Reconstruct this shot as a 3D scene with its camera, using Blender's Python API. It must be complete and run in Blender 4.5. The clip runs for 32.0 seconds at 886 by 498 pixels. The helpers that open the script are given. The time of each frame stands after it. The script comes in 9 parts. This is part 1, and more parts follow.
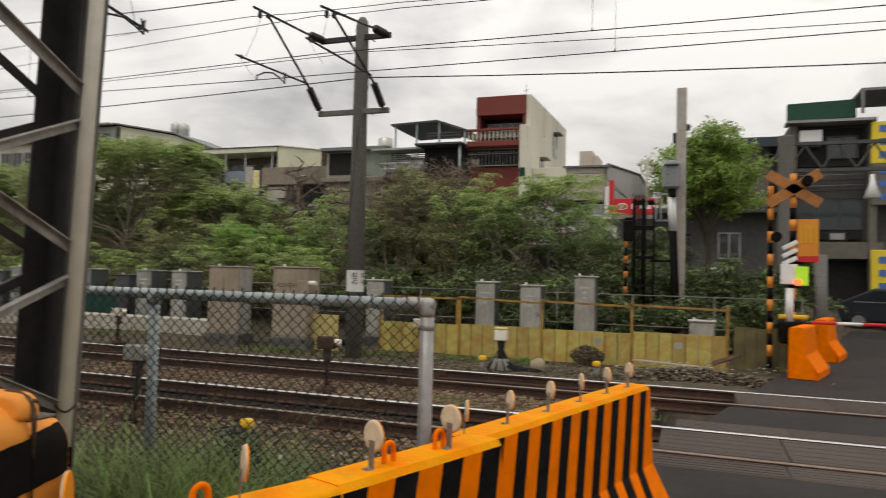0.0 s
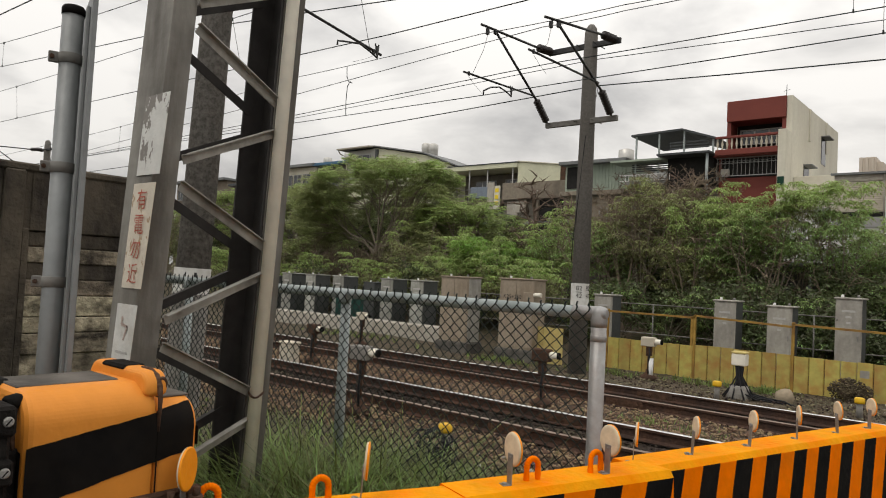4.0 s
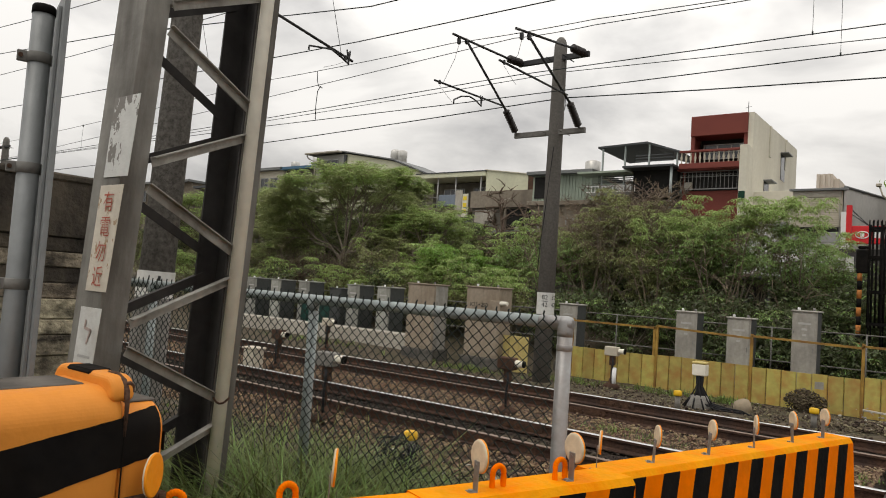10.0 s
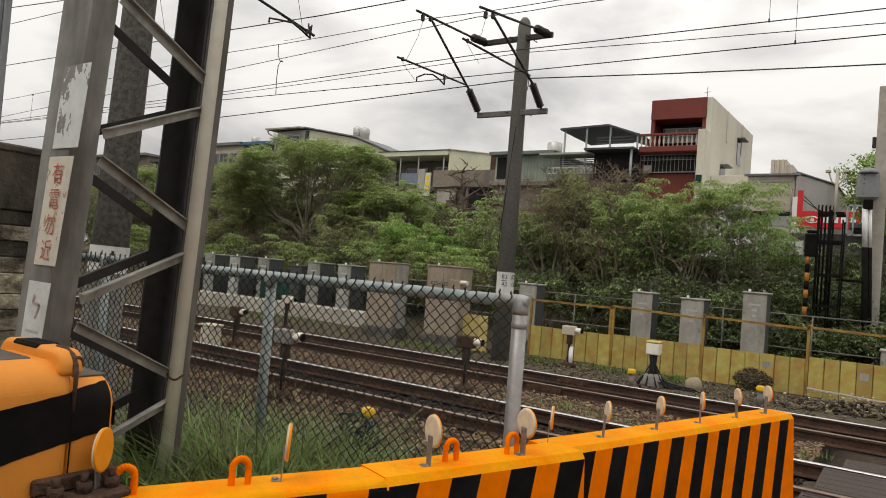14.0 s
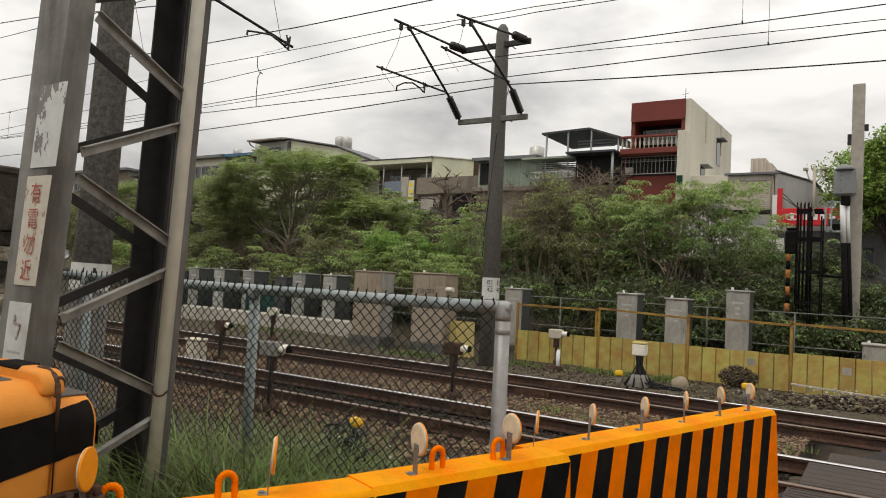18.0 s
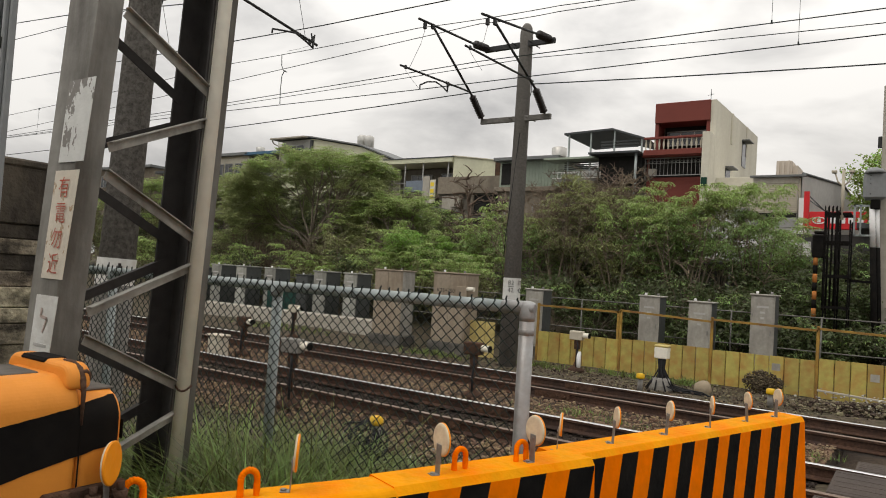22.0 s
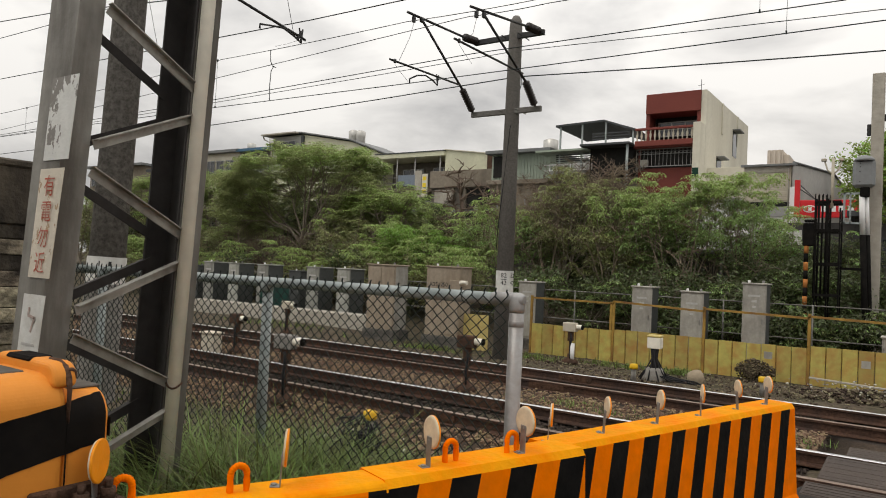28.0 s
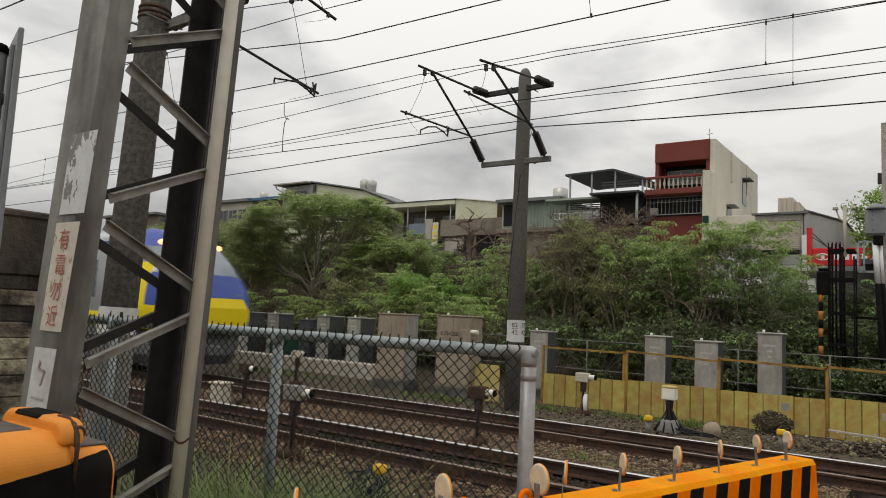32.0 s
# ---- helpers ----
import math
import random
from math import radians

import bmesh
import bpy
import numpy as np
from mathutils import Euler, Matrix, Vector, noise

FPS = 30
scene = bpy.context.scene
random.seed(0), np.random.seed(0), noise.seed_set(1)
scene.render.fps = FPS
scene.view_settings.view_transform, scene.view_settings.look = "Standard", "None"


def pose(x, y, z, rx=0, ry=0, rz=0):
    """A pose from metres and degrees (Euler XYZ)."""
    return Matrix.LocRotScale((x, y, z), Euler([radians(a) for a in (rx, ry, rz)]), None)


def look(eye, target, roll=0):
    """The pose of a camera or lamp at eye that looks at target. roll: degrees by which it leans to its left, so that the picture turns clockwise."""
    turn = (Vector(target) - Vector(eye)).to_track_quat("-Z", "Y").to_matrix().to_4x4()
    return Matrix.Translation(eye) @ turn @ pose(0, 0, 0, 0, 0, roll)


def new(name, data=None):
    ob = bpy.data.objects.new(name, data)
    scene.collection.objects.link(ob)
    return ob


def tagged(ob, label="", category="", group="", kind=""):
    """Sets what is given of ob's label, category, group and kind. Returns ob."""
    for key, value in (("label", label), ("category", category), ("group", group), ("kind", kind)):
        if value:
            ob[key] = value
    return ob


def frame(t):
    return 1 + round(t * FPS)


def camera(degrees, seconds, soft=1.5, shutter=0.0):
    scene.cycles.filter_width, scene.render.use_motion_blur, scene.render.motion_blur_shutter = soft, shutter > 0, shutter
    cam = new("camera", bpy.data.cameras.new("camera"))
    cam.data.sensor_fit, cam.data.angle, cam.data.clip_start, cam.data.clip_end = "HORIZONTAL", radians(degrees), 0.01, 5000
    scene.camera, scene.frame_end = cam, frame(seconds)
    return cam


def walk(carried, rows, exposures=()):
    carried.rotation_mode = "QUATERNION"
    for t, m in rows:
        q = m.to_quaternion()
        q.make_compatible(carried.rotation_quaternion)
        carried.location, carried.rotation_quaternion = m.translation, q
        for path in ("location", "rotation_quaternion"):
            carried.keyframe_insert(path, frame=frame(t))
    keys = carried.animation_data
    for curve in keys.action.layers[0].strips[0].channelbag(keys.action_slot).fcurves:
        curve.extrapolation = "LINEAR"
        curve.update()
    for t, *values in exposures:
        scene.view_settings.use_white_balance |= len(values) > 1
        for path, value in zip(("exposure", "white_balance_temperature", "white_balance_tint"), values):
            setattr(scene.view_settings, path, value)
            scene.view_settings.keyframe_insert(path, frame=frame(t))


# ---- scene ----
cam = camera(65.0, 32.0, 1.0, 0.25)
PATH = [
    (0, (0.373, -1.018, 1.683), (-0.306, 0.862, 1.748), 1.38),
    (0.5, (0.384, -0.909, 1.681), (-0.651, 0.801, 1.742), -0.47),
    (1, (0.563, -0.757, 1.658), (-0.636, 0.842, 1.721), 2.07),
    (1.5, (0.598, -0.719, 1.656), (-0.738, 0.768, 1.733), 0.25),
    (2, (0.595, -0.673, 1.638), (-0.740, 0.814, 1.724), 0.23),
    (2.5, (0.597, -0.669, 1.642), (-0.722, 0.830, 1.753), 1.37),
    (3, (0.610, -0.664, 1.647), (-0.679, 0.860, 1.782), 2.35),
    (3.5, (0.602, -0.662, 1.643), (-0.689, 0.861, 1.763), 2.85),
    (4, (0.619, -0.664, 1.642), (-0.660, 0.872, 1.724), 3.00),
    (4.5, (0.645, -0.676, 1.646), (-0.559, 0.918, 1.733), 2.58),
    (6.5, (0.627, -0.665, 1.642), (-0.640, 0.880, 1.721), 3.45),
    (7, (0.651, -0.669, 1.640), (-0.604, 0.885, 1.717), 2.64),
    (7.5, (0.653, -0.672, 1.647), (-0.610, 0.876, 1.726), 1.82),
    (8, (0.651, -0.681, 1.641), (-0.619, 0.860, 1.735), 1.54),
    (8.5, (0.691, -0.701, 1.639), (-0.467, 0.928, 1.689), 1.79),
    (9, (0.706, -0.720, 1.656), (-0.299, 1.006, 1.764), 2.71),
    (9.5, (0.631, -0.696, 1.649), (-0.537, 0.923, 1.770), 3.88),
    (10, (0.626, -0.696, 1.646), (-0.579, 0.897, 1.754), 3.90),
    (10.5, (0.650, -0.710, 1.651), (-0.476, 0.940, 1.754), 4.98),
    (11, (0.647, -0.705, 1.650), (-0.487, 0.939, 1.755), 4.54),
    (11.5, (0.630, -0.692, 1.648), (-0.564, 0.908, 1.770), 4.08),
    (12, (0.646, -0.690, 1.647), (-0.523, 0.930, 1.755), 3.82),
    (12.5, (0.662, -0.697, 1.648), (-0.461, 0.956, 1.740), 3.89),
    (13, (0.667, -0.698, 1.647), (-0.423, 0.977, 1.725), 4.34),
    (13.5, (0.659, -0.701, 1.646), (-0.444, 0.965, 1.720), 4.47),
    (14, (0.655, -0.698, 1.642), (-0.459, 0.962, 1.698), 4.50),
    (14.5, (0.678, -0.695, 1.641), (-0.410, 0.982, 1.696), 4.40),
    (16.5, (0.684, -0.701, 1.645), (-0.375, 0.995, 1.703), 3.84),
    (17, (0.678, -0.705, 1.649), (-0.381, 0.990, 1.720), 3.92),
    (17.5, (0.673, -0.706, 1.650), (-0.394, 0.984, 1.729), 3.75),
    (18, (0.686, -0.709, 1.651), (-0.394, 0.972, 1.729), 2.86),
    (18.5, (0.662, -0.691, 1.649), (-0.469, 0.954, 1.761), 2.47),
    (19, (0.674, -0.688, 1.647), (-0.451, 0.963, 1.748), 2.46),
    (19.5, (0.677, -0.690, 1.648), (-0.410, 0.985, 1.748), 2.60),
    (20, (0.662, -0.686, 1.646), (-0.466, 0.963, 1.742), 2.85),
    (20.5, (0.670, -0.691, 1.646), (-0.450, 0.964, 1.730), 3.09),
    (21, (0.673, -0.698, 1.646), (-0.415, 0.979, 1.716), 3.08),
    (21.5, (0.659, -0.697, 1.642), (-0.456, 0.962, 1.707), 3.39),
    (22, (0.653, -0.694, 1.646), (-0.476, 0.956, 1.720), 3.62),
    (22.5, (0.661, -0.695, 1.645), (-0.456, 0.962, 1.720), 3.40),
    (23, (0.657, -0.692, 1.646), (-0.459, 0.967, 1.726), 3.36),
    (23.5, (0.664, -0.687, 1.642), (-0.454, 0.970, 1.716), 3.36),
    (24, (0.664, -0.684, 1.645), (-0.448, 0.977, 1.719), 3.44),
    (24.5, (0.665, -0.683, 1.645), (-0.444, 0.979, 1.712), 3.35),
    (25, (0.667, -0.686, 1.645), (-0.440, 0.978, 1.713), 3.36),
    (25.5, (0.664, -0.685, 1.646), (-0.447, 0.977, 1.720), 3.27),
    (27.5, (0.671, -0.679, 1.642), (-0.443, 0.982, 1.704), 2.99),
    (28, (0.673, -0.680, 1.642), (-0.440, 0.981, 1.700), 2.74),
    (28.5, (0.676, -0.683, 1.644), (-0.424, 0.987, 1.705), 2.84),
    (29, (0.672, -0.682, 1.644), (-0.430, 0.986, 1.708), 2.77),
    (29.5, (0.665, -0.680, 1.643), (-0.456, 0.975, 1.708), 2.60),
    (30, (0.655, -0.680, 1.647), (-0.482, 0.963, 1.726), 2.53),
    (30.5, (0.634, -0.669, 1.652), (-0.579, 0.919, 1.749), 2.64),
    (31, (0.667, -0.674, 1.664), (-0.483, 0.954, 1.835), 2.55),
    (31.5, (0.651, -0.671, 1.665), (-0.508, 0.946, 1.876), 2.16),
    (32, (0.667, -0.679, 1.665), (-0.471, 0.954, 1.859), 2.74),
]
EXPOSURES = [(0.0, -0.25, 6900, 11), (1.2, -0.18, 6900, 11), (30.2, -0.18, 6900, 11), (31.0, -0.33, 6750, 10), (32.0, -0.39, 6750, 10)]
walk(cam, [(t, look(eye, target, roll)) for t, eye, target, roll in PATH], EXPOSURES)


# ---- world, sun, exposure ----
world = bpy.data.worlds.new("overcast_sky")
scene.world = world
world.use_nodes = True
wn, wl = world.node_tree.nodes, world.node_tree.links
wn.clear()
w_out = wn.new("ShaderNodeOutputWorld")
w_bg = wn.new("ShaderNodeBackground")
w_sky = wn.new("ShaderNodeTexSky")
w_sky.sky_type = "NISHITA"
w_sky.sun_disc = False
w_sky.sun_elevation = radians(48)
w_sky.sun_rotation = radians(25)
w_sky.air_density, w_sky.dust_density = 1.5, 4.0
w_dim = wn.new("ShaderNodeMix")
w_dim.data_type, w_dim.blend_type = "RGBA", "MULTIPLY"
w_dim.inputs[0].default_value = 1.0
w_dim.inputs[7].default_value = (0.10, 0.10, 0.10, 1)
w_noise = wn.new("ShaderNodeTexNoise")
w_noise.inputs["Scale"].default_value = 2.6
w_noise.inputs["Detail"].default_value = 7.0
w_noise.inputs["Roughness"].default_value = 0.52
w_noise.inputs["Distortion"].default_value = 0.35
w_ramp = wn.new("ShaderNodeValToRGB")
w_ramp.color_ramp.elements[0].position, w_ramp.color_ramp.elements[0].color = 0.36, (0.735, 0.75, 0.775, 1)
w_ramp.color_ramp.elements[1].position, w_ramp.color_ramp.elements[1].color = 0.54, (1.345, 1.36, 1.365, 1)
w_mix = wn.new("ShaderNodeMix")
w_mix.data_type = "RGBA"
w_mix.inputs[0].default_value = 0.93
wl.new(w_sky.outputs[0], w_dim.inputs[6])
wl.new(w_noise.outputs[0], w_ramp.inputs[0])
wl.new(w_dim.outputs[2], w_mix.inputs[6])
wl.new(w_ramp.outputs[0], w_mix.inputs[7])
w_tc = wn.new("ShaderNodeTexCoord")
w_xyz = wn.new("ShaderNodeSeparateXYZ")
w_up = wn.new("ShaderNodeMapRange")
w_up.inputs[1].default_value, w_up.inputs[2].default_value = 0.02, 0.78
w_up.inputs[3].default_value, w_up.inputs[4].default_value = 0.66, 1.22
w_lift = wn.new("ShaderNodeMix")
w_lift.data_type, w_lift.blend_type = "RGBA", "MULTIPLY"
w_lift.inputs[0].default_value = 1.0
wl.new(w_tc.outputs["Generated"], w_xyz.inputs[0])
w_flat = wn.new("ShaderNodeMapping")
w_flat.inputs["Scale"].default_value = (1.0, 1.0, 2.3)
wl.new(w_tc.outputs["Generated"], w_flat.inputs["Vector"])
wl.new(w_flat.outputs[0], w_noise.inputs["Vector"])
wl.new(w_xyz.outputs[2], w_up.inputs[0])
wl.new(w_mix.outputs[2], w_lift.inputs[6])
wl.new(w_up.outputs[0], w_lift.inputs[7])
wl.new(w_lift.outputs[2], w_bg.inputs[0])
w_bg.inputs[1].default_value = 1.0
wl.new(w_bg.outputs[0], w_out.inputs[0])

sun = new("sun", bpy.data.lights.new("sun", "SUN"))
sun.data.energy, sun.data.angle, sun.data.color = 0.85, radians(25), (1.0, 0.97, 0.92)
sun.matrix_world = look((0, 0, 30), (4, 12, 6))


# ---- materials ----
def mat(name, base, rough=0.8, metal=0.0, var=0.18, scale=14.0, bump=0.12, stain=None, stain_amount=0.5, stain_scale=1.6,
        rand=0.0, island=0.0, emit=0.0, streak=1.0, bump_scale=None, spec=0.22):
    """A surface with grain, larger stains, fine relief; streak below 1 draws the stains out vertically."""
    m = bpy.data.materials.new(name)
    m.use_nodes = True
    n, l = m.node_tree.nodes, m.node_tree.links
    b = n["Principled BSDF"]
    b.inputs["Roughness"].default_value, b.inputs["Metallic"].default_value = rough, metal
    b.inputs["Specular IOR Level"].default_value = spec
    tc = n.new("ShaderNodeTexCoord")
    fine = n.new("ShaderNodeTexNoise")
    fine.inputs["Scale"].default_value, fine.inputs["Detail"].default_value = scale, 5.0
    l.new(tc.outputs["Object"], fine.inputs["Vector"])
    rng = n.new("ShaderNodeMapRange")
    rng.inputs[1].default_value, rng.inputs[2].default_value = 0.3, 0.7
    rng.inputs[3].default_value, rng.inputs[4].default_value = 1 - var, 1 + var
    l.new(fine.outputs[0], rng.inputs[0])
    shade = n.new("ShaderNodeMix")
    shade.data_type, shade.blend_type = "RGBA", "MULTIPLY"
    shade.inputs[0].default_value = 1.0
    shade.inputs[6].default_value = (*base, 1)
    l.new(rng.outputs[0], shade.inputs[7])
    col = shade.outputs[2]
    if stain:
        mp = n.new("ShaderNodeMapping")
        mp.inputs["Scale"].default_value = (1, 1, streak)
        l.new(tc.outputs["Object"], mp.inputs["Vector"])
        big = n.new("ShaderNodeTexNoise")
        big.inputs["Scale"].default_value, big.inputs["Detail"].default_value = stain_scale, 8.0
        big.inputs["Roughness"].default_value = 0.62
        l.new(mp.outputs[0], big.inputs["Vector"])
        r2 = n.new("ShaderNodeMapRange")
        r2.inputs[1].default_value, r2.inputs[2].default_value = 0.42, 0.66
        r2.inputs[3].default_value, r2.inputs[4].default_value = 0.0, stain_amount
        l.new(big.outputs[0], r2.inputs[0])
        sm = n.new("ShaderNodeMix")
        sm.data_type = "RGBA"
        sm.inputs[7].default_value = (*stain, 1)
        l.new(r2.outputs[0], sm.inputs[0])
        l.new(col, sm.inputs[6])
        col = sm.outputs[2]
    for amount, kind in ((rand, "object"), (island, "island")):
        if amount:
            src = n.new("ShaderNodeObjectInfo").outputs["Random"] if kind == "object" else n.new("ShaderNodeNewGeometry").outputs["Random Per Island"]
            hv = n.new("ShaderNodeHueSaturation")
            mr = n.new("ShaderNodeMapRange")
            mr.inputs[3].default_value, mr.inputs[4].default_value = 1 - amount, 1 + amount
            l.new(src, mr.inputs[0])
            l.new(mr.outputs[0], hv.inputs["Value"])
            mh = n.new("ShaderNodeMapRange")
            mh.inputs[3].default_value, mh.inputs[4].default_value = 0.5 - amount * 0.06, 0.5 + amount * 0.06
            l.new(src, mh.inputs[0])
            l.new(mh.outputs[0], hv.inputs["Hue"])
            l.new(col, hv.inputs["Color"])
            col = hv.outputs[0]
    l.new(col, b.inputs["Base Color"])
    if bump:
        rel = n.new("ShaderNodeTexNoise")
        rel.inputs["Scale"].default_value, rel.inputs["Detail"].default_value = bump_scale or scale * 2.5, 4.0
        l.new(tc.outputs["Object"], rel.inputs["Vector"])
        bp = n.new("ShaderNodeBump")
        bp.inputs["Strength"].default_value, bp.inputs["Distance"].default_value = min(1.0, bump * 3), 0.02
        l.new(rel.outputs[0], bp.inputs["Height"])
        l.new(bp.outputs[0], b.inputs["Normal"])
        rr = n.new("ShaderNodeMapRange")
        rr.inputs[3].default_value, rr.inputs[4].default_value = max(0.05, rough - 0.12), min(1.0, rough + 0.12)
        l.new(rel.outputs[0], rr.inputs[0])
        l.new(rr.outputs[0], b.inputs["Roughness"])
    if emit:
        b.inputs["Emission Color"].default_value = (*base, 1)
        b.inputs["Emission Strength"].default_value = emit
    return m


def leaf_mat(name, base, var=0.35):
    m = mat(name, base, 0.48, 0, 0.2, 6.0, 0.0, island=var, spec=0.4, stain=(base[0] * 0.62, base[1] * 0.58, base[2] * 0.62), stain_amount=0.75, stain_scale=1.1)
    n, l = m.node_tree.nodes, m.node_tree.links
    b = n["Principled BSDF"]
    tr = n.new("ShaderNodeBsdfTranslucent")
    l.new(b.inputs["Base Color"].links[0].from_socket, tr.inputs[0])
    mx = n.new("ShaderNodeMixShader")
    mx.inputs[0].default_value = 0.38
    l.new(b.outputs[0], mx.inputs[1])
    l.new(tr.outputs[0], mx.inputs[2])
    l.new(mx.outputs[0], n["Material Output"].inputs[0])
    return m


def glass_mat(name, tint=(0.02, 0.025, 0.03)):
    return mat(name, tint, 0.08, 0.0, 0.05, 3.0, 0.0, spec=0.6)


def peel_mat(name, paint, bare, grit, cut, slope, z0):
    """Flaking paint: bare patches with ragged edges, more of them higher up and towards the back edge."""
    m = mat(name, paint, 0.65, 0, 0.07, 14.0, 0.05)
    n, l = m.node_tree.nodes, m.node_tree.links
    b = n["Principled BSDF"]
    tc = n.new("ShaderNodeTexCoord")
    mp = n.new("ShaderNodeMapping")
    mp.inputs["Scale"].default_value = (1.5, 1.0, 0.85)
    no = n.new("ShaderNodeTexNoise")
    no.inputs["Scale"].default_value, no.inputs["Detail"].default_value, no.inputs["Roughness"].default_value = grit, 9.0, 0.62
    sep = n.new("ShaderNodeSeparateXYZ")
    up = n.new("ShaderNodeMath")
    up.operation = "MULTIPLY_ADD"
    up.inputs[1].default_value, up.inputs[2].default_value = slope, -slope * z0
    back = n.new("ShaderNodeMath")
    back.operation = "MULTIPLY_ADD"
    back.inputs[1].default_value = -slope * 0.9
    add = n.new("ShaderNodeMath")
    step = n.new("ShaderNodeMapRange")
    step.inputs[1].default_value, step.inputs[2].default_value = cut, cut + 0.012
    mx = n.new("ShaderNodeMix")
    mx.data_type = "RGBA"
    mx.inputs[7].default_value = (*bare, 1)
    l.new(tc.outputs["Object"], mp.inputs[0])
    l.new(mp.outputs[0], no.inputs["Vector"])
    l.new(tc.outputs["Object"], sep.inputs[0])
    l.new(sep.outputs[2], up.inputs[0])
    l.new(sep.outputs[0], back.inputs[0])
    l.new(up.outputs[0], back.inputs[2])
    l.new(no.outputs[0], add.inputs[0])
    l.new(back.outputs[0], add.inputs[1])
    l.new(add.outputs[0], step.inputs[0])
    l.new(step.outputs[0], mx.inputs[0])
    l.new(b.inputs["Base Color"].links[0].from_socket, mx.inputs[6])
    l.new(mx.outputs[2], b.inputs["Base Color"])
    return m


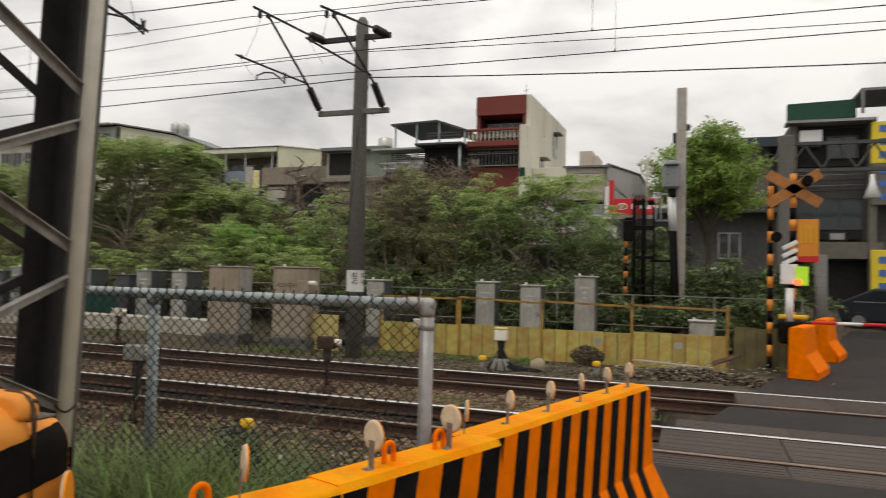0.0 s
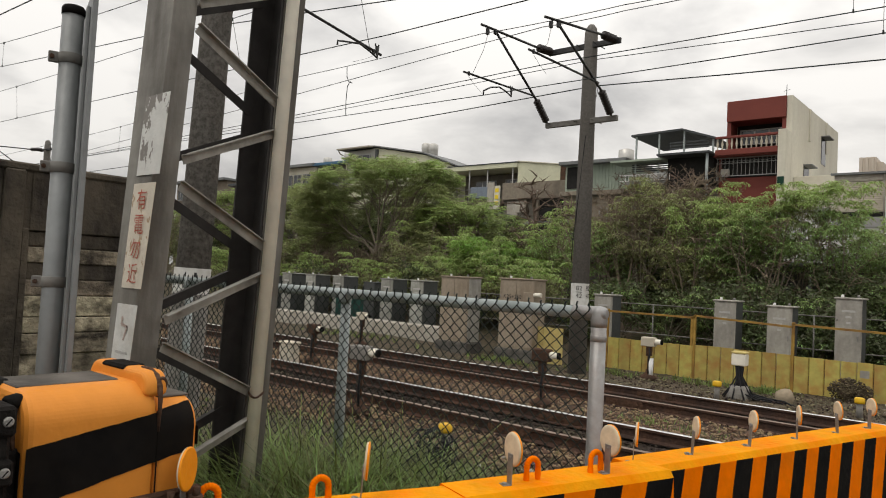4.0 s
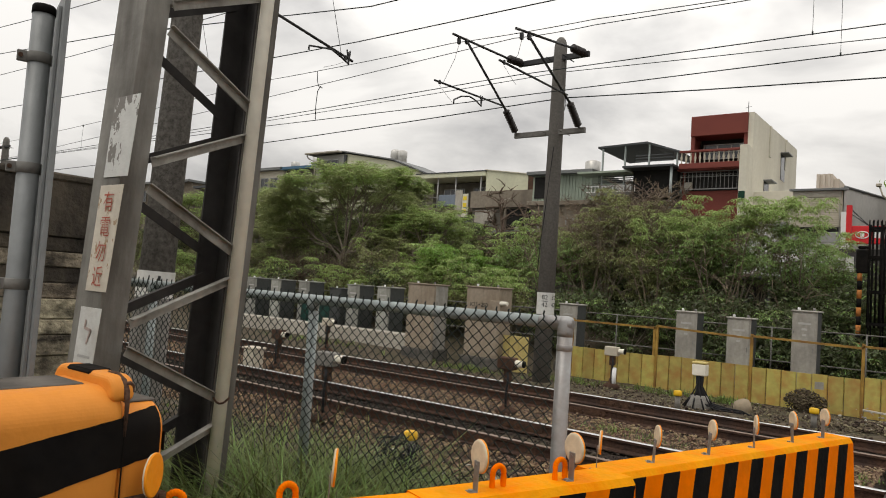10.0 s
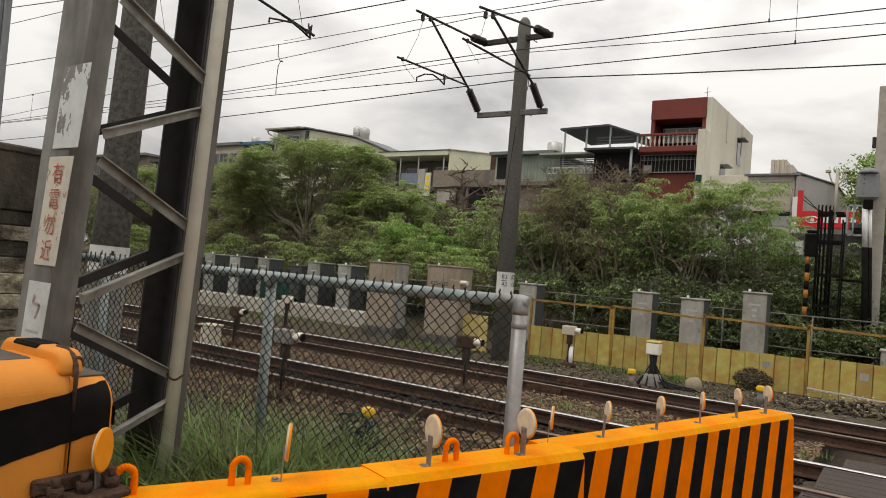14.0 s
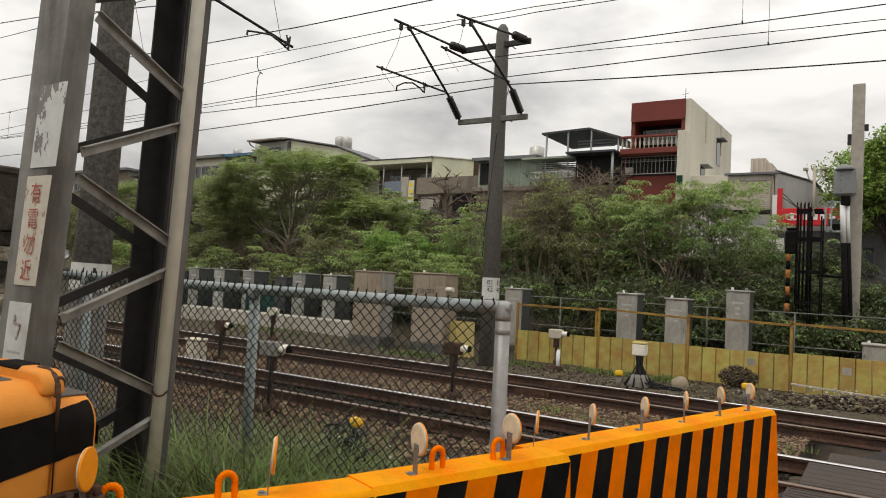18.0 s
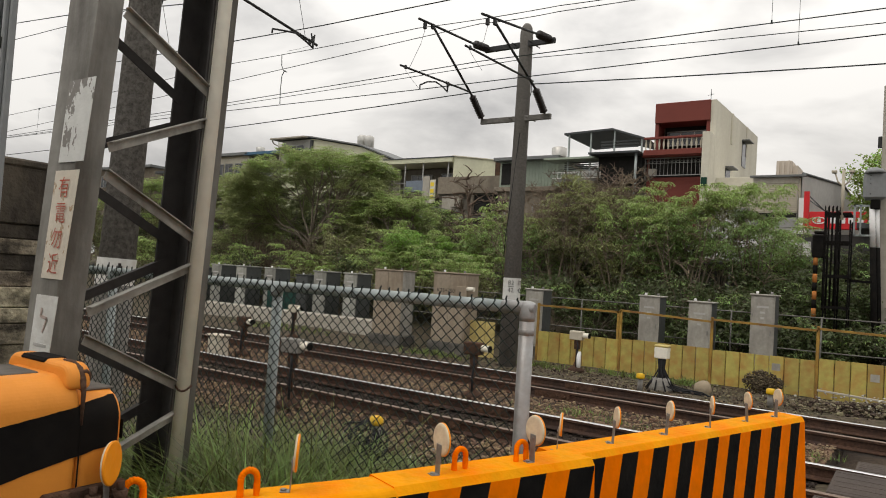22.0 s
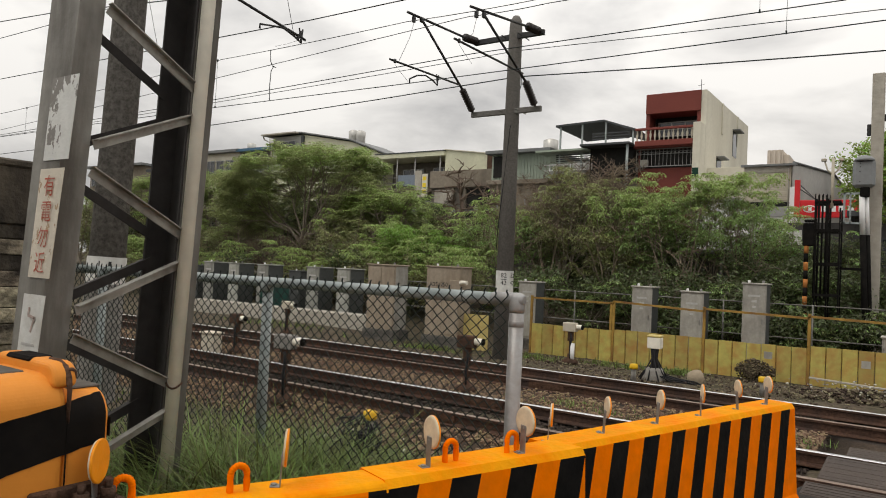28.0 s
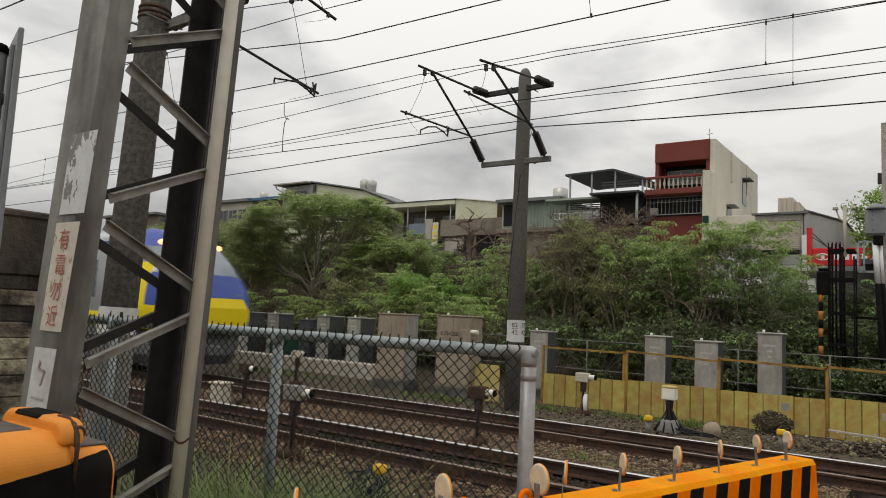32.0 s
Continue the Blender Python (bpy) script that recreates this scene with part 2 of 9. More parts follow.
M = dict(
    peeling=peel_mat("flaking_white_paint", (0.66, 0.66, 0.63), (0.23, 0.215, 0.195), 9.0, 0.52, 0.5, 2.30),
    yellowed=peel_mat("yellowed_flaking_plate", (0.66, 0.60, 0.50), (0.42, 0.30, 0.19), 16.0, 0.60, 0.10, 1.75),
    ground=mat("soil_and_weeds", (0.085, 0.066, 0.046), 0.95, 0, 0.5, 9.0, 0.33, stain=(0.05, 0.055, 0.025), stain_amount=0.6, stain_scale=1.4),
    ballast=mat("ballast_bed", (0.06, 0.041, 0.027), 0.95, 0, 0.5, 22.0, 0.33, stain=(0.07, 0.05, 0.035), stain_amount=0.7, stain_scale=1.2),
    stone=mat("ballast_stone", (0.245, 0.172, 0.115), 0.9, 0, 0.25, 25.0, 0.2, island=0.42, stain=(0.17, 0.10, 0.055), stain_amount=0.6, stain_scale=0.9),
    rubble=mat("rubble_stone", (0.125, 0.098, 0.068), 0.9, 0, 0.3, 20.0, 0.2, island=0.8),
    asphalt=mat("asphalt", (0.032, 0.028, 0.026), 0.85, 0, 0.3, 60.0, 0.2, stain=(0.052, 0.047, 0.043), stain_amount=0.6, stain_scale=0.8),
    panel=mat("crossing_panel", (0.095, 0.076, 0.064), 0.85, 0, 0.2, 30.0, 0.25, stain=(0.07, 0.06, 0.055), stain_amount=0.6, stain_scale=1.1, rand=0.12),
    rail_side=mat("rail_rust", (0.085, 0.046, 0.031), 0.85, 0.1, 0.35, 30.0, 0.2, stain=(0.035, 0.027, 0.025), stain_amount=0.8, stain_scale=2.0),
    rail_top=mat("rail_polished", (0.66, 0.66, 0.66), 0.40, 1.0, 0.08, 20.0, 0.03),
    rail_dull=mat("rusty_rail_head", (0.26, 0.20, 0.165), 0.5, 0.5, 0.25, 20.0, 0.06, stain=(0.16, 0.10, 0.07), stain_amount=0.6, stain_scale=1.5),
    oily=mat("brake_dust_ballast", (0.03, 0.023, 0.019), 0.95, 0, 0.5, 22.0, 0.33, stain=(0.10, 0.075, 0.055), stain_amount=0.6, stain_scale=1.2),
    darkstone=mat("brake_dust_stone", (0.05, 0.037, 0.03), 0.9, 0, 0.3, 25.0, 0.2, island=0.45),
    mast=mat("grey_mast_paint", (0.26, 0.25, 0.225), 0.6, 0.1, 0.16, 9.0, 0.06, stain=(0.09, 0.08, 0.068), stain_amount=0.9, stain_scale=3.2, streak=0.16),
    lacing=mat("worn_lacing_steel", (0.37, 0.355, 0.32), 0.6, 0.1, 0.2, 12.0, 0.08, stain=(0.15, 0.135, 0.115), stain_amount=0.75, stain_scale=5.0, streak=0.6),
    # mast steel darkened in colour for the shaded inside and rear
    mast_shade=mat("shade_dark_mast_steel", (0.055, 0.051, 0.049), 0.7, 0.2, 0.25, 9.0, 0.06, stain=(0.09, 0.085, 0.08), stain_amount=0.5, stain_scale=2.0, streak=0.15, spec=0.12),
    white_pipe=mat("off_white_conduit", (0.84, 0.80, 0.69), 0.5, 0, 0.08, 10.0, 0.03, stain=(0.66, 0.61, 0.50), stain_amount=0.5, stain_scale=2.0, streak=0.2),
    galv=mat("galvanised_pipe", (0.36, 0.40, 0.395), 0.5, 0.3, 0.15, 18.0, 0.05, stain=(0.22, 0.26, 0.25), stain_amount=0.6, stain_scale=3.0),
    signalgrey=mat("blue_grey_signal_paint", (0.25, 0.262, 0.265), 0.55, 0.1, 0.08, 10.0, 0.04, stain=(0.2, 0.2, 0.2), stain_amount=0.5, stain_scale=4.0),
    silver=mat("silver_paint", (0.34, 0.34, 0.335), 0.45, 0.4, 0.12, 18.0, 0.05, stain=(0.22, 0.19, 0.17), stain_amount=0.55, stain_scale=7.0),
    greypipe=mat("grey_sign_pipe", (0.23, 0.24, 0.24), 0.5, 0.3, 0.1, 14.0, 0.04, stain=(0.15, 0.155, 0.155), stain_amount=0.6, stain_scale=2.0, streak=0.2),
    wire=mat("green_black_wire", (0.017, 0.024, 0.021), 0.5, 0.0, 0.3, 30.0, 0.0, spec=0.25),
    black=mat("black_paint", (0.007, 0.0066, 0.0062), 0.7, 0, 0.25, 12.0, 0.06, stain=(0.024, 0.02, 0.016), stain_amount=0.35, stain_scale=7.0, spec=0.06),
    orange=mat("orange_paint", (0.92, 0.185, 0.0), 0.6, 0, 0.09, 8.0, 0.08, stain=(0.66, 0.16, 0.005), stain_amount=0.45, stain_scale=7.0, spec=0.04),
    orange_top=mat("yellow_orange_paint", (0.84, 0.325, 0.006), 0.62, 0, 0.12, 11.0, 0.12, stain=(0.82, 0.20, 0.0), stain_amount=0.85, stain_scale=5.5, spec=0.04),
    worn_orange=mat("weathered_orange_paint", (0.50, 0.19, 0.05), 0.7, 0, 0.25, 12.0, 0.1, stain=(0.2, 0.09, 0.04), stain_amount=0.6, stain_scale=5.0, spec=0.12),
    machine=mat("faded_orange_paint", (0.74, 0.27, 0.04), 0.5, 0, 0.07, 8.0, 0.05, stain=(0.60, 0.22, 0.03), stain_amount=0.45, stain_scale=2.5),
    machine_black=mat("brushed_black_paint", (0.0085, 0.0075, 0.007), 0.8, 0, 0.3, 10.0, 0.06, stain=(0.02, 0.015, 0.01), stain_amount=0.35, stain_scale=6.0, spec=0.06),
    rust=mat("rusty_iron", (0.10, 0.055, 0.035), 0.85, 0.2, 0.4, 20.0, 0.25, stain=(0.04, 0.03, 0.025), stain_amount=0.7, stain_scale=5.0),
    disc_face=mat("reflector_back", (0.68, 0.58, 0.42), 0.55, 0, 0.1, 25.0, 0.05, stain=(0.38, 0.29, 0.2), stain_amount=0.4, stain_scale=10.0),
    disc_orange=mat("orange_reflector", (0.88, 0.30, 0.015), 0.35, 0, 0.05, 20.0, 0.03),
    bracket=mat("zinc_bracket", (0.27, 0.26, 0.25), 0.5, 0.6, 0.15, 30.0, 0.05),
    wallconc=mat("old_board_marked_concrete", (0.40, 0.35, 0.25), 0.95, 0, 0.45, 16.0, 0.33, stain=(0.04, 0.034, 0.027), stain_amount=0.97, stain_scale=3.4, streak=2.2, rand=0.35),
    wallcoping=mat("blackened_concrete", (0.034, 0.029, 0.024), 0.95, 0, 0.45, 9.0, 0.33, stain=(0.13, 0.108, 0.08), stain_amount=0.75, stain_scale=2.4, streak=0.35),
    clampsteel=mat("greasy_black_steel", (0.014, 0.0125, 0.0115), 0.75, 0.0, 0.35, 18.0, 0.2, stain=(0.035, 0.03, 0.026), stain_amount=0.5, stain_scale=9.0, spec=0.06),
    boltzinc=mat("worn_zinc_bolt", (0.33, 0.32, 0.30), 0.55, 0.5, 0.2, 60.0, 0.1),
    lidgrey=mat("dusty_black_paint", (0.12, 0.108, 0.095), 0.8, 0, 0.2, 12.0, 0.06, stain=(0.03, 0.027, 0.025), stain_amount=0.6, stain_scale=5.0, spec=0.1),
    conc_pit=mat("pitted_pole_concrete", (0.15, 0.14, 0.127), 0.95, 0, 0.3, 40.0, 0.3, stain=(0.30, 0.285, 0.26), stain_amount=0.75, stain_scale=17.0),
    bark_dark=mat("dark_bark", (0.07, 0.058, 0.045), 0.95, 0, 0.3, 18.0, 0.3),
    conc=mat("spun_concrete", (0.175, 0.165, 0.15), 0.9, 0, 0.2, 26.0, 0.18, stain=(0.105, 0.098, 0.09), stain_amount=0.7, stain_scale=1.6, streak=0.25),
    sootplinth=mat("sooty_plinth_concrete", (0.085, 0.08, 0.072), 0.95, 0, 0.3, 14.0, 0.25, stain=(0.19, 0.175, 0.15), stain_amount=0.6, stain_scale=4.0),
    plinth=mat("grey_plinth_concrete", (0.25, 0.24, 0.22), 0.9, 0, 0.2, 14.0, 0.2, stain=(0.13, 0.12, 0.1), stain_amount=0.6),
    whiteconc=mat("whitewashed_concrete", (0.43, 0.40, 0.345), 0.9, 0, 0.12, 8.0, 0.12, stain=(0.30, 0.27, 0.22), stain_amount=0.6, stain_scale=1.2),
    whitepaint=mat("white_plate_paint", (0.66, 0.66, 0.63), 0.6, 0, 0.08, 14.0, 0.05, stain=(0.42, 0.38, 0.32), stain_amount=0.45, stain_scale=5.0),
    redtext=mat("faded_red_lettering", (0.42, 0.085, 0.05), 0.7, 0, 0.2, 30.0, 0.0, stain=(0.6, 0.4, 0.34), stain_amount=0.5, stain_scale=16.0),
    faintmark=mat("faded_mark", (0.45, 0.36, 0.32), 0.7, 0, 0.2, 30.0, 0.0),
    inktext=mat("black_lettering", (0.035, 0.035, 0.035), 0.7, 0, 0.1, 20.0, 0.0),
    paleink=mat("faded_grey_lettering", (0.45, 0.44, 0.42), 0.7, 0, 0.1, 20.0, 0.0),
    yfence=mat("yellow_fence_board", (0.43, 0.36, 0.105), 0.75, 0, 0.12, 9.0, 0.06, stain=(0.40, 0.20, 0.06), stain_amount=0.75, stain_scale=4.2, rand=0.14),
    yfence_rail=mat("rusty_yellow_rail", (0.36, 0.22, 0.05), 0.7, 0, 0.25, 12.0, 0.1, stain=(0.16, 0.07, 0.035), stain_amount=0.85, stain_scale=3.0),
    yfence_dark=mat("dark_olive_board", (0.20, 0.175, 0.075), 0.8, 0, 0.2, 9.0, 0.06, stain=(0.08, 0.07, 0.045), stain_amount=0.8, stain_scale=2.2, rand=0.2),
    cab=mat("grey_cabinet_paint", (0.385, 0.37, 0.33), 0.65, 0.0, 0.1, 16.0, 0.05, stain=(0.22, 0.205, 0.18), stain_amount=0.65, stain_scale=5.0, streak=0.45, rand=0.1),
    cab_old=mat("dirty_green_grey_paint", (0.35, 0.35, 0.315), 0.7, 0.0, 0.15, 14.0, 0.06, stain=(0.17, 0.17, 0.145), stain_amount=0.75, stain_scale=4.0, streak=0.4, rand=0.2),
    # dark steelwork and cabinets, and the painted shade on light cabinets' sides
    cab_dark=mat("dark_paint_and_side_shade", (0.085, 0.09, 0.088), 0.6, 0.1, 0.12, 12.0, 0.04, stain=(0.055, 0.055, 0.05), stain_amount=0.5),
    cab_brown=mat("beige_cabinet_paint", (0.33, 0.275, 0.21), 0.65, 0.0, 0.1, 14.0, 0.05, stain=(0.20, 0.155, 0.11), stain_amount=0.65, stain_scale=4.0, streak=0.4),
    teal=mat("teal_shade_net", (0.012, 0.045, 0.036), 0.8, 0, 0.2, 12.0, 0.1),
    ceramic=mat("brown_black_porcelain", (0.03, 0.024, 0.022), 0.3, 0, 0.15, 20.0, 0.0),
    arm=mat("dark_catenary_steel", (0.05, 0.05, 0.05), 0.55, 0.4, 0.2, 20.0, 0.03),
    crossarm=mat("weathered_channel_steel", (0.20, 0.195, 0.18), 0.7, 0.2, 0.2, 14.0, 0.06, stain=(0.10, 0.09, 0.08), stain_amount=0.6),
    cable=mat("black_cable", (0.02, 0.02, 0.022), 0.6, 0, 0.2, 20.0, 0.05),
    yellow=mat("signal_yellow", (0.72, 0.43, 0.02), 0.5, 0, 0.1, 14.0, 0.05, stain=(0.4, 0.25, 0.05), stain_amount=0.4, stain_scale=6.0),
    bark=mat("bark", (0.25, 0.21, 0.165), 0.95, 0, 0.3, 18.0, 0.3),
    stick=mat("dry_stick", (0.21, 0.165, 0.12), 0.95, 0, 0.25, 18.0, 0.2),
    twig=mat("bare_twig", (0.15, 0.11, 0.085), 0.95, 0, 0.25, 18.0, 0.2),
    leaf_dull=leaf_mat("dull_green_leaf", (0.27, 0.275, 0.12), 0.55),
    leaf_feather=leaf_mat("feathery_green_leaf", (0.33, 0.37, 0.155), 0.45),
    leaf_street=leaf_mat("street_tree_leaf", (0.31, 0.43, 0.095), 0.55),
    leaf_tip=leaf_mat("young_yellow_leaf", (0.34, 0.445, 0.14), 0.45),
    leaf_mid=leaf_mat("mid_green_leaf", (0.265, 0.37, 0.12), 0.6),
    leaf_olive=leaf_mat("olive_leaf", (0.285, 0.305, 0.12), 0.55),
    leaf_bright=leaf_mat("fresh_green_leaf", (0.20, 0.335, 0.06), 0.4),
    # base colour kept low to carry the shade inside dense growth
    leaf_shade=leaf_mat("shade_dark_leaf", (0.10, 0.122, 0.05), 0.6),
    grass=leaf_mat("grass_blade", (0.20, 0.255, 0.075), 0.7),
    straw=leaf_mat("dry_grass_blade", (0.17, 0.135, 0.07), 0.3),
    cream=mat("cream_render", (0.66, 0.63, 0.53), 0.9, 0, 0.05, 6.0, 0.06, stain=(0.52, 0.48, 0.39), stain_amount=0.55, stain_scale=0.5, streak=0.3),
    redwall=mat("dark_red_tile", (0.20, 0.053, 0.041), 0.7, 0, 0.12, 20.0, 0.08, stain=(0.15, 0.04, 0.035), stain_amount=0.5, stain_scale=0.6),
    greengrey=mat("pale_green_cladding", (0.62, 0.62, 0.46), 0.8, 0, 0.06, 6.0, 0.05, stain=(0.44, 0.44, 0.33), stain_amount=0.5, stain_scale=0.5, streak=0.3),
    sagewall=mat("sage_metal_cladding", (0.37, 0.43, 0.35), 0.75, 0.1, 0.06, 6.0, 0.05, stain=(0.2, 0.23, 0.2), stain_amount=0.5, stain_scale=0.6, streak=0.3),
    roofmetal=mat("grey_metal_roof", (0.20, 0.21, 0.21), 0.6, 0.3, 0.1, 8.0, 0.05, stain=(0.12, 0.12, 0.115), stain_amount=0.5, stain_scale=0.6),
    darkroof=mat("dark_roof_sheet", (0.07, 0.075, 0.078), 0.6, 0.2, 0.15, 8.0, 0.05),
    blueroof=mat("blue_roof_sheet", (0.075, 0.16, 0.25), 0.6, 0.1, 0.1, 8.0, 0.05),
    slateroof=mat("slate_blue_roof_sheet", (0.05, 0.065, 0.085), 0.6, 0.1, 0.15, 8.0, 0.05, stain=(0.1, 0.11, 0.12), stain_amount=0.5, stain_scale=0.7),
    paleblue=mat("pale_blue_sheet", (0.19, 0.225, 0.27), 0.6, 0.1, 0.1, 8.0, 0.05),
    greenroof=mat("green_awning_sheet", (0.009, 0.045, 0.028), 0.6, 0.1, 0.1, 8.0, 0.05),
    baywall=mat("grey_metal_cladding", (0.36, 0.36, 0.33), 0.75, 0.1, 0.06, 6.0, 0.05, stain=(0.25, 0.25, 0.23), stain_amount=0.5, stain_scale=0.6, streak=0.3),
    brownwall=mat("weathered_brown_concrete", (0.24, 0.205, 0.16), 0.9, 0, 0.15, 5.0, 0.1, stain=(0.12, 0.1, 0.08), stain_amount=0.7, stain_scale=0.8, streak=0.3),
    dimwall=mat("grimy_render", (0.16, 0.145, 0.12), 0.9, 0, 0.15, 5.0, 0.1, stain=(0.11, 0.1, 0.085), stain_amount=0.7, stain_scale=0.6, streak=0.3),
    siding=mat("pale_grey_siding", (0.62, 0.60, 0.56), 0.8, 0.05, 0.06, 6.0, 0.05, stain=(0.38, 0.37, 0.34), stain_amount=0.5, stain_scale=0.6, streak=0.3),
    greywall=mat("light_grey_render", (0.33, 0.33, 0.32), 0.9, 0, 0.1, 5.0, 0.1, stain=(0.2, 0.19, 0.18), stain_amount=0.6, stain_scale=0.5, streak=0.3),
    darkwall=mat("dark_shop_front", (0.075, 0.072, 0.07), 0.8, 0, 0.2, 5.0, 0.06, stain=(0.12, 0.11, 0.1), stain_amount=0.5, stain_scale=0.7),
    shutter=mat("beige_shutter", (0.56, 0.51, 0.41), 0.7, 0.05, 0.06, 8.0, 0.03, stain=(0.27, 0.24, 0.2), stain_amount=0.5, stain_scale=0.8),
    tank=mat("steel_water_tank", (0.50, 0.49, 0.46), 0.4, 0.5, 0.08, 8.0, 0.02),
    pebble=mat("beige_boulder", (0.33, 0.27, 0.19), 0.9, 0, 0.15, 10.0, 0.15, stain=(0.22, 0.18, 0.13), stain_amount=0.5, stain_scale=6.0),
    crossbuck=mat("weathered_crossbuck_paint", (0.42, 0.175, 0.055), 0.7, 0, 0.12, 12.0, 0.05, stain=(0.30, 0.13, 0.05), stain_amount=0.5, stain_scale=5.0),
    earth=mat("dug_brown_earth", (0.10, 0.078, 0.05), 0.95, 0, 0.4, 14.0, 0.3, island=0.4),
    glass=glass_mat("dark_window_glass"),
    frame=mat("window_frame_metal", (0.30, 0.30, 0.29), 0.5, 0.4, 0.1, 14.0, 0.02),
    # near-black for sheets that stand in for shade in openings, and some boards
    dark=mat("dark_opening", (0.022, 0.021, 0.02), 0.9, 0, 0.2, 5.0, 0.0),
    redsign=mat("red_sign", (0.62, 0.03, 0.035), 0.45, 0, 0.05, 8.0, 0.0),
    white=mat("white_enamel", (0.78, 0.78, 0.77), 0.45, 0, 0.04, 10.0, 0.0),
    yellowsign=mat("yellow_sign", (0.80, 0.60, 0.05), 0.45, 0, 0.05, 8.0, 0.0),
    bluemark=mat("blue_sign_mark", (0.08, 0.16, 0.42), 0.5, 0, 0.05, 8.0, 0.0),
    lime=mat("lime_sign", (0.45, 0.80, 0.05), 0.4, 0, 0.05, 10.0, 0.0, emit=0.25),
    redlamp=mat("lit_red_lamp", (1.0, 0.08, 0.03), 0.3, 0, 0.0, 10.0, 0.0, emit=4.0),
    headlamp=mat("lit_headlamp", (1.0, 0.60, 0.25), 0.3, 0, 0.0, 10.0, 0.0, emit=2.2),
    t_blue=mat("train_blue_paint", (0.06, 0.095, 0.34), 0.35, 0, 0.05, 4.0, 0.0),
    t_yellow=mat("train_yellow_paint", (0.86, 0.66, 0.02), 0.35, 0, 0.04, 4.0, 0.0),
    t_silver=mat("train_silver_side", (0.42, 0.43, 0.44), 0.35, 0.6, 0.05, 4.0, 0.0),
    t_grey=mat("train_underframe", (0.15, 0.15, 0.155), 0.7, 0.1, 0.15, 6.0, 0.05),
    paleyellow=mat("faded_yellow_board", (0.54, 0.44, 0.17), 0.7, 0, 0.1, 12.0, 0.05, stain=(0.42, 0.30, 0.12), stain_amount=0.5, stain_scale=5.0),
    t_screen=mat("train_windscreen", (0.16, 0.19, 0.22), 0.1, 0.0, 0.03, 4.0, 0.0, spec=0.8),
    carpaint=mat("dark_car_paint", (0.03, 0.033, 0.04), 0.25, 0.2, 0.05, 6.0, 0.0),
    tyre=mat("tyre_rubber", (0.02, 0.02, 0.02), 0.9, 0, 0.1, 20.0, 0.05),
    litterbit=mat("pale_litter", (0.34, 0.32, 0.28), 0.8, 0, 0.2, 30.0, 0.0, island=0.6),
    tower=mat("distant_tower", (0.60, 0.53, 0.45), 0.9, 0, 0.04, 0.3, 0.0),
)


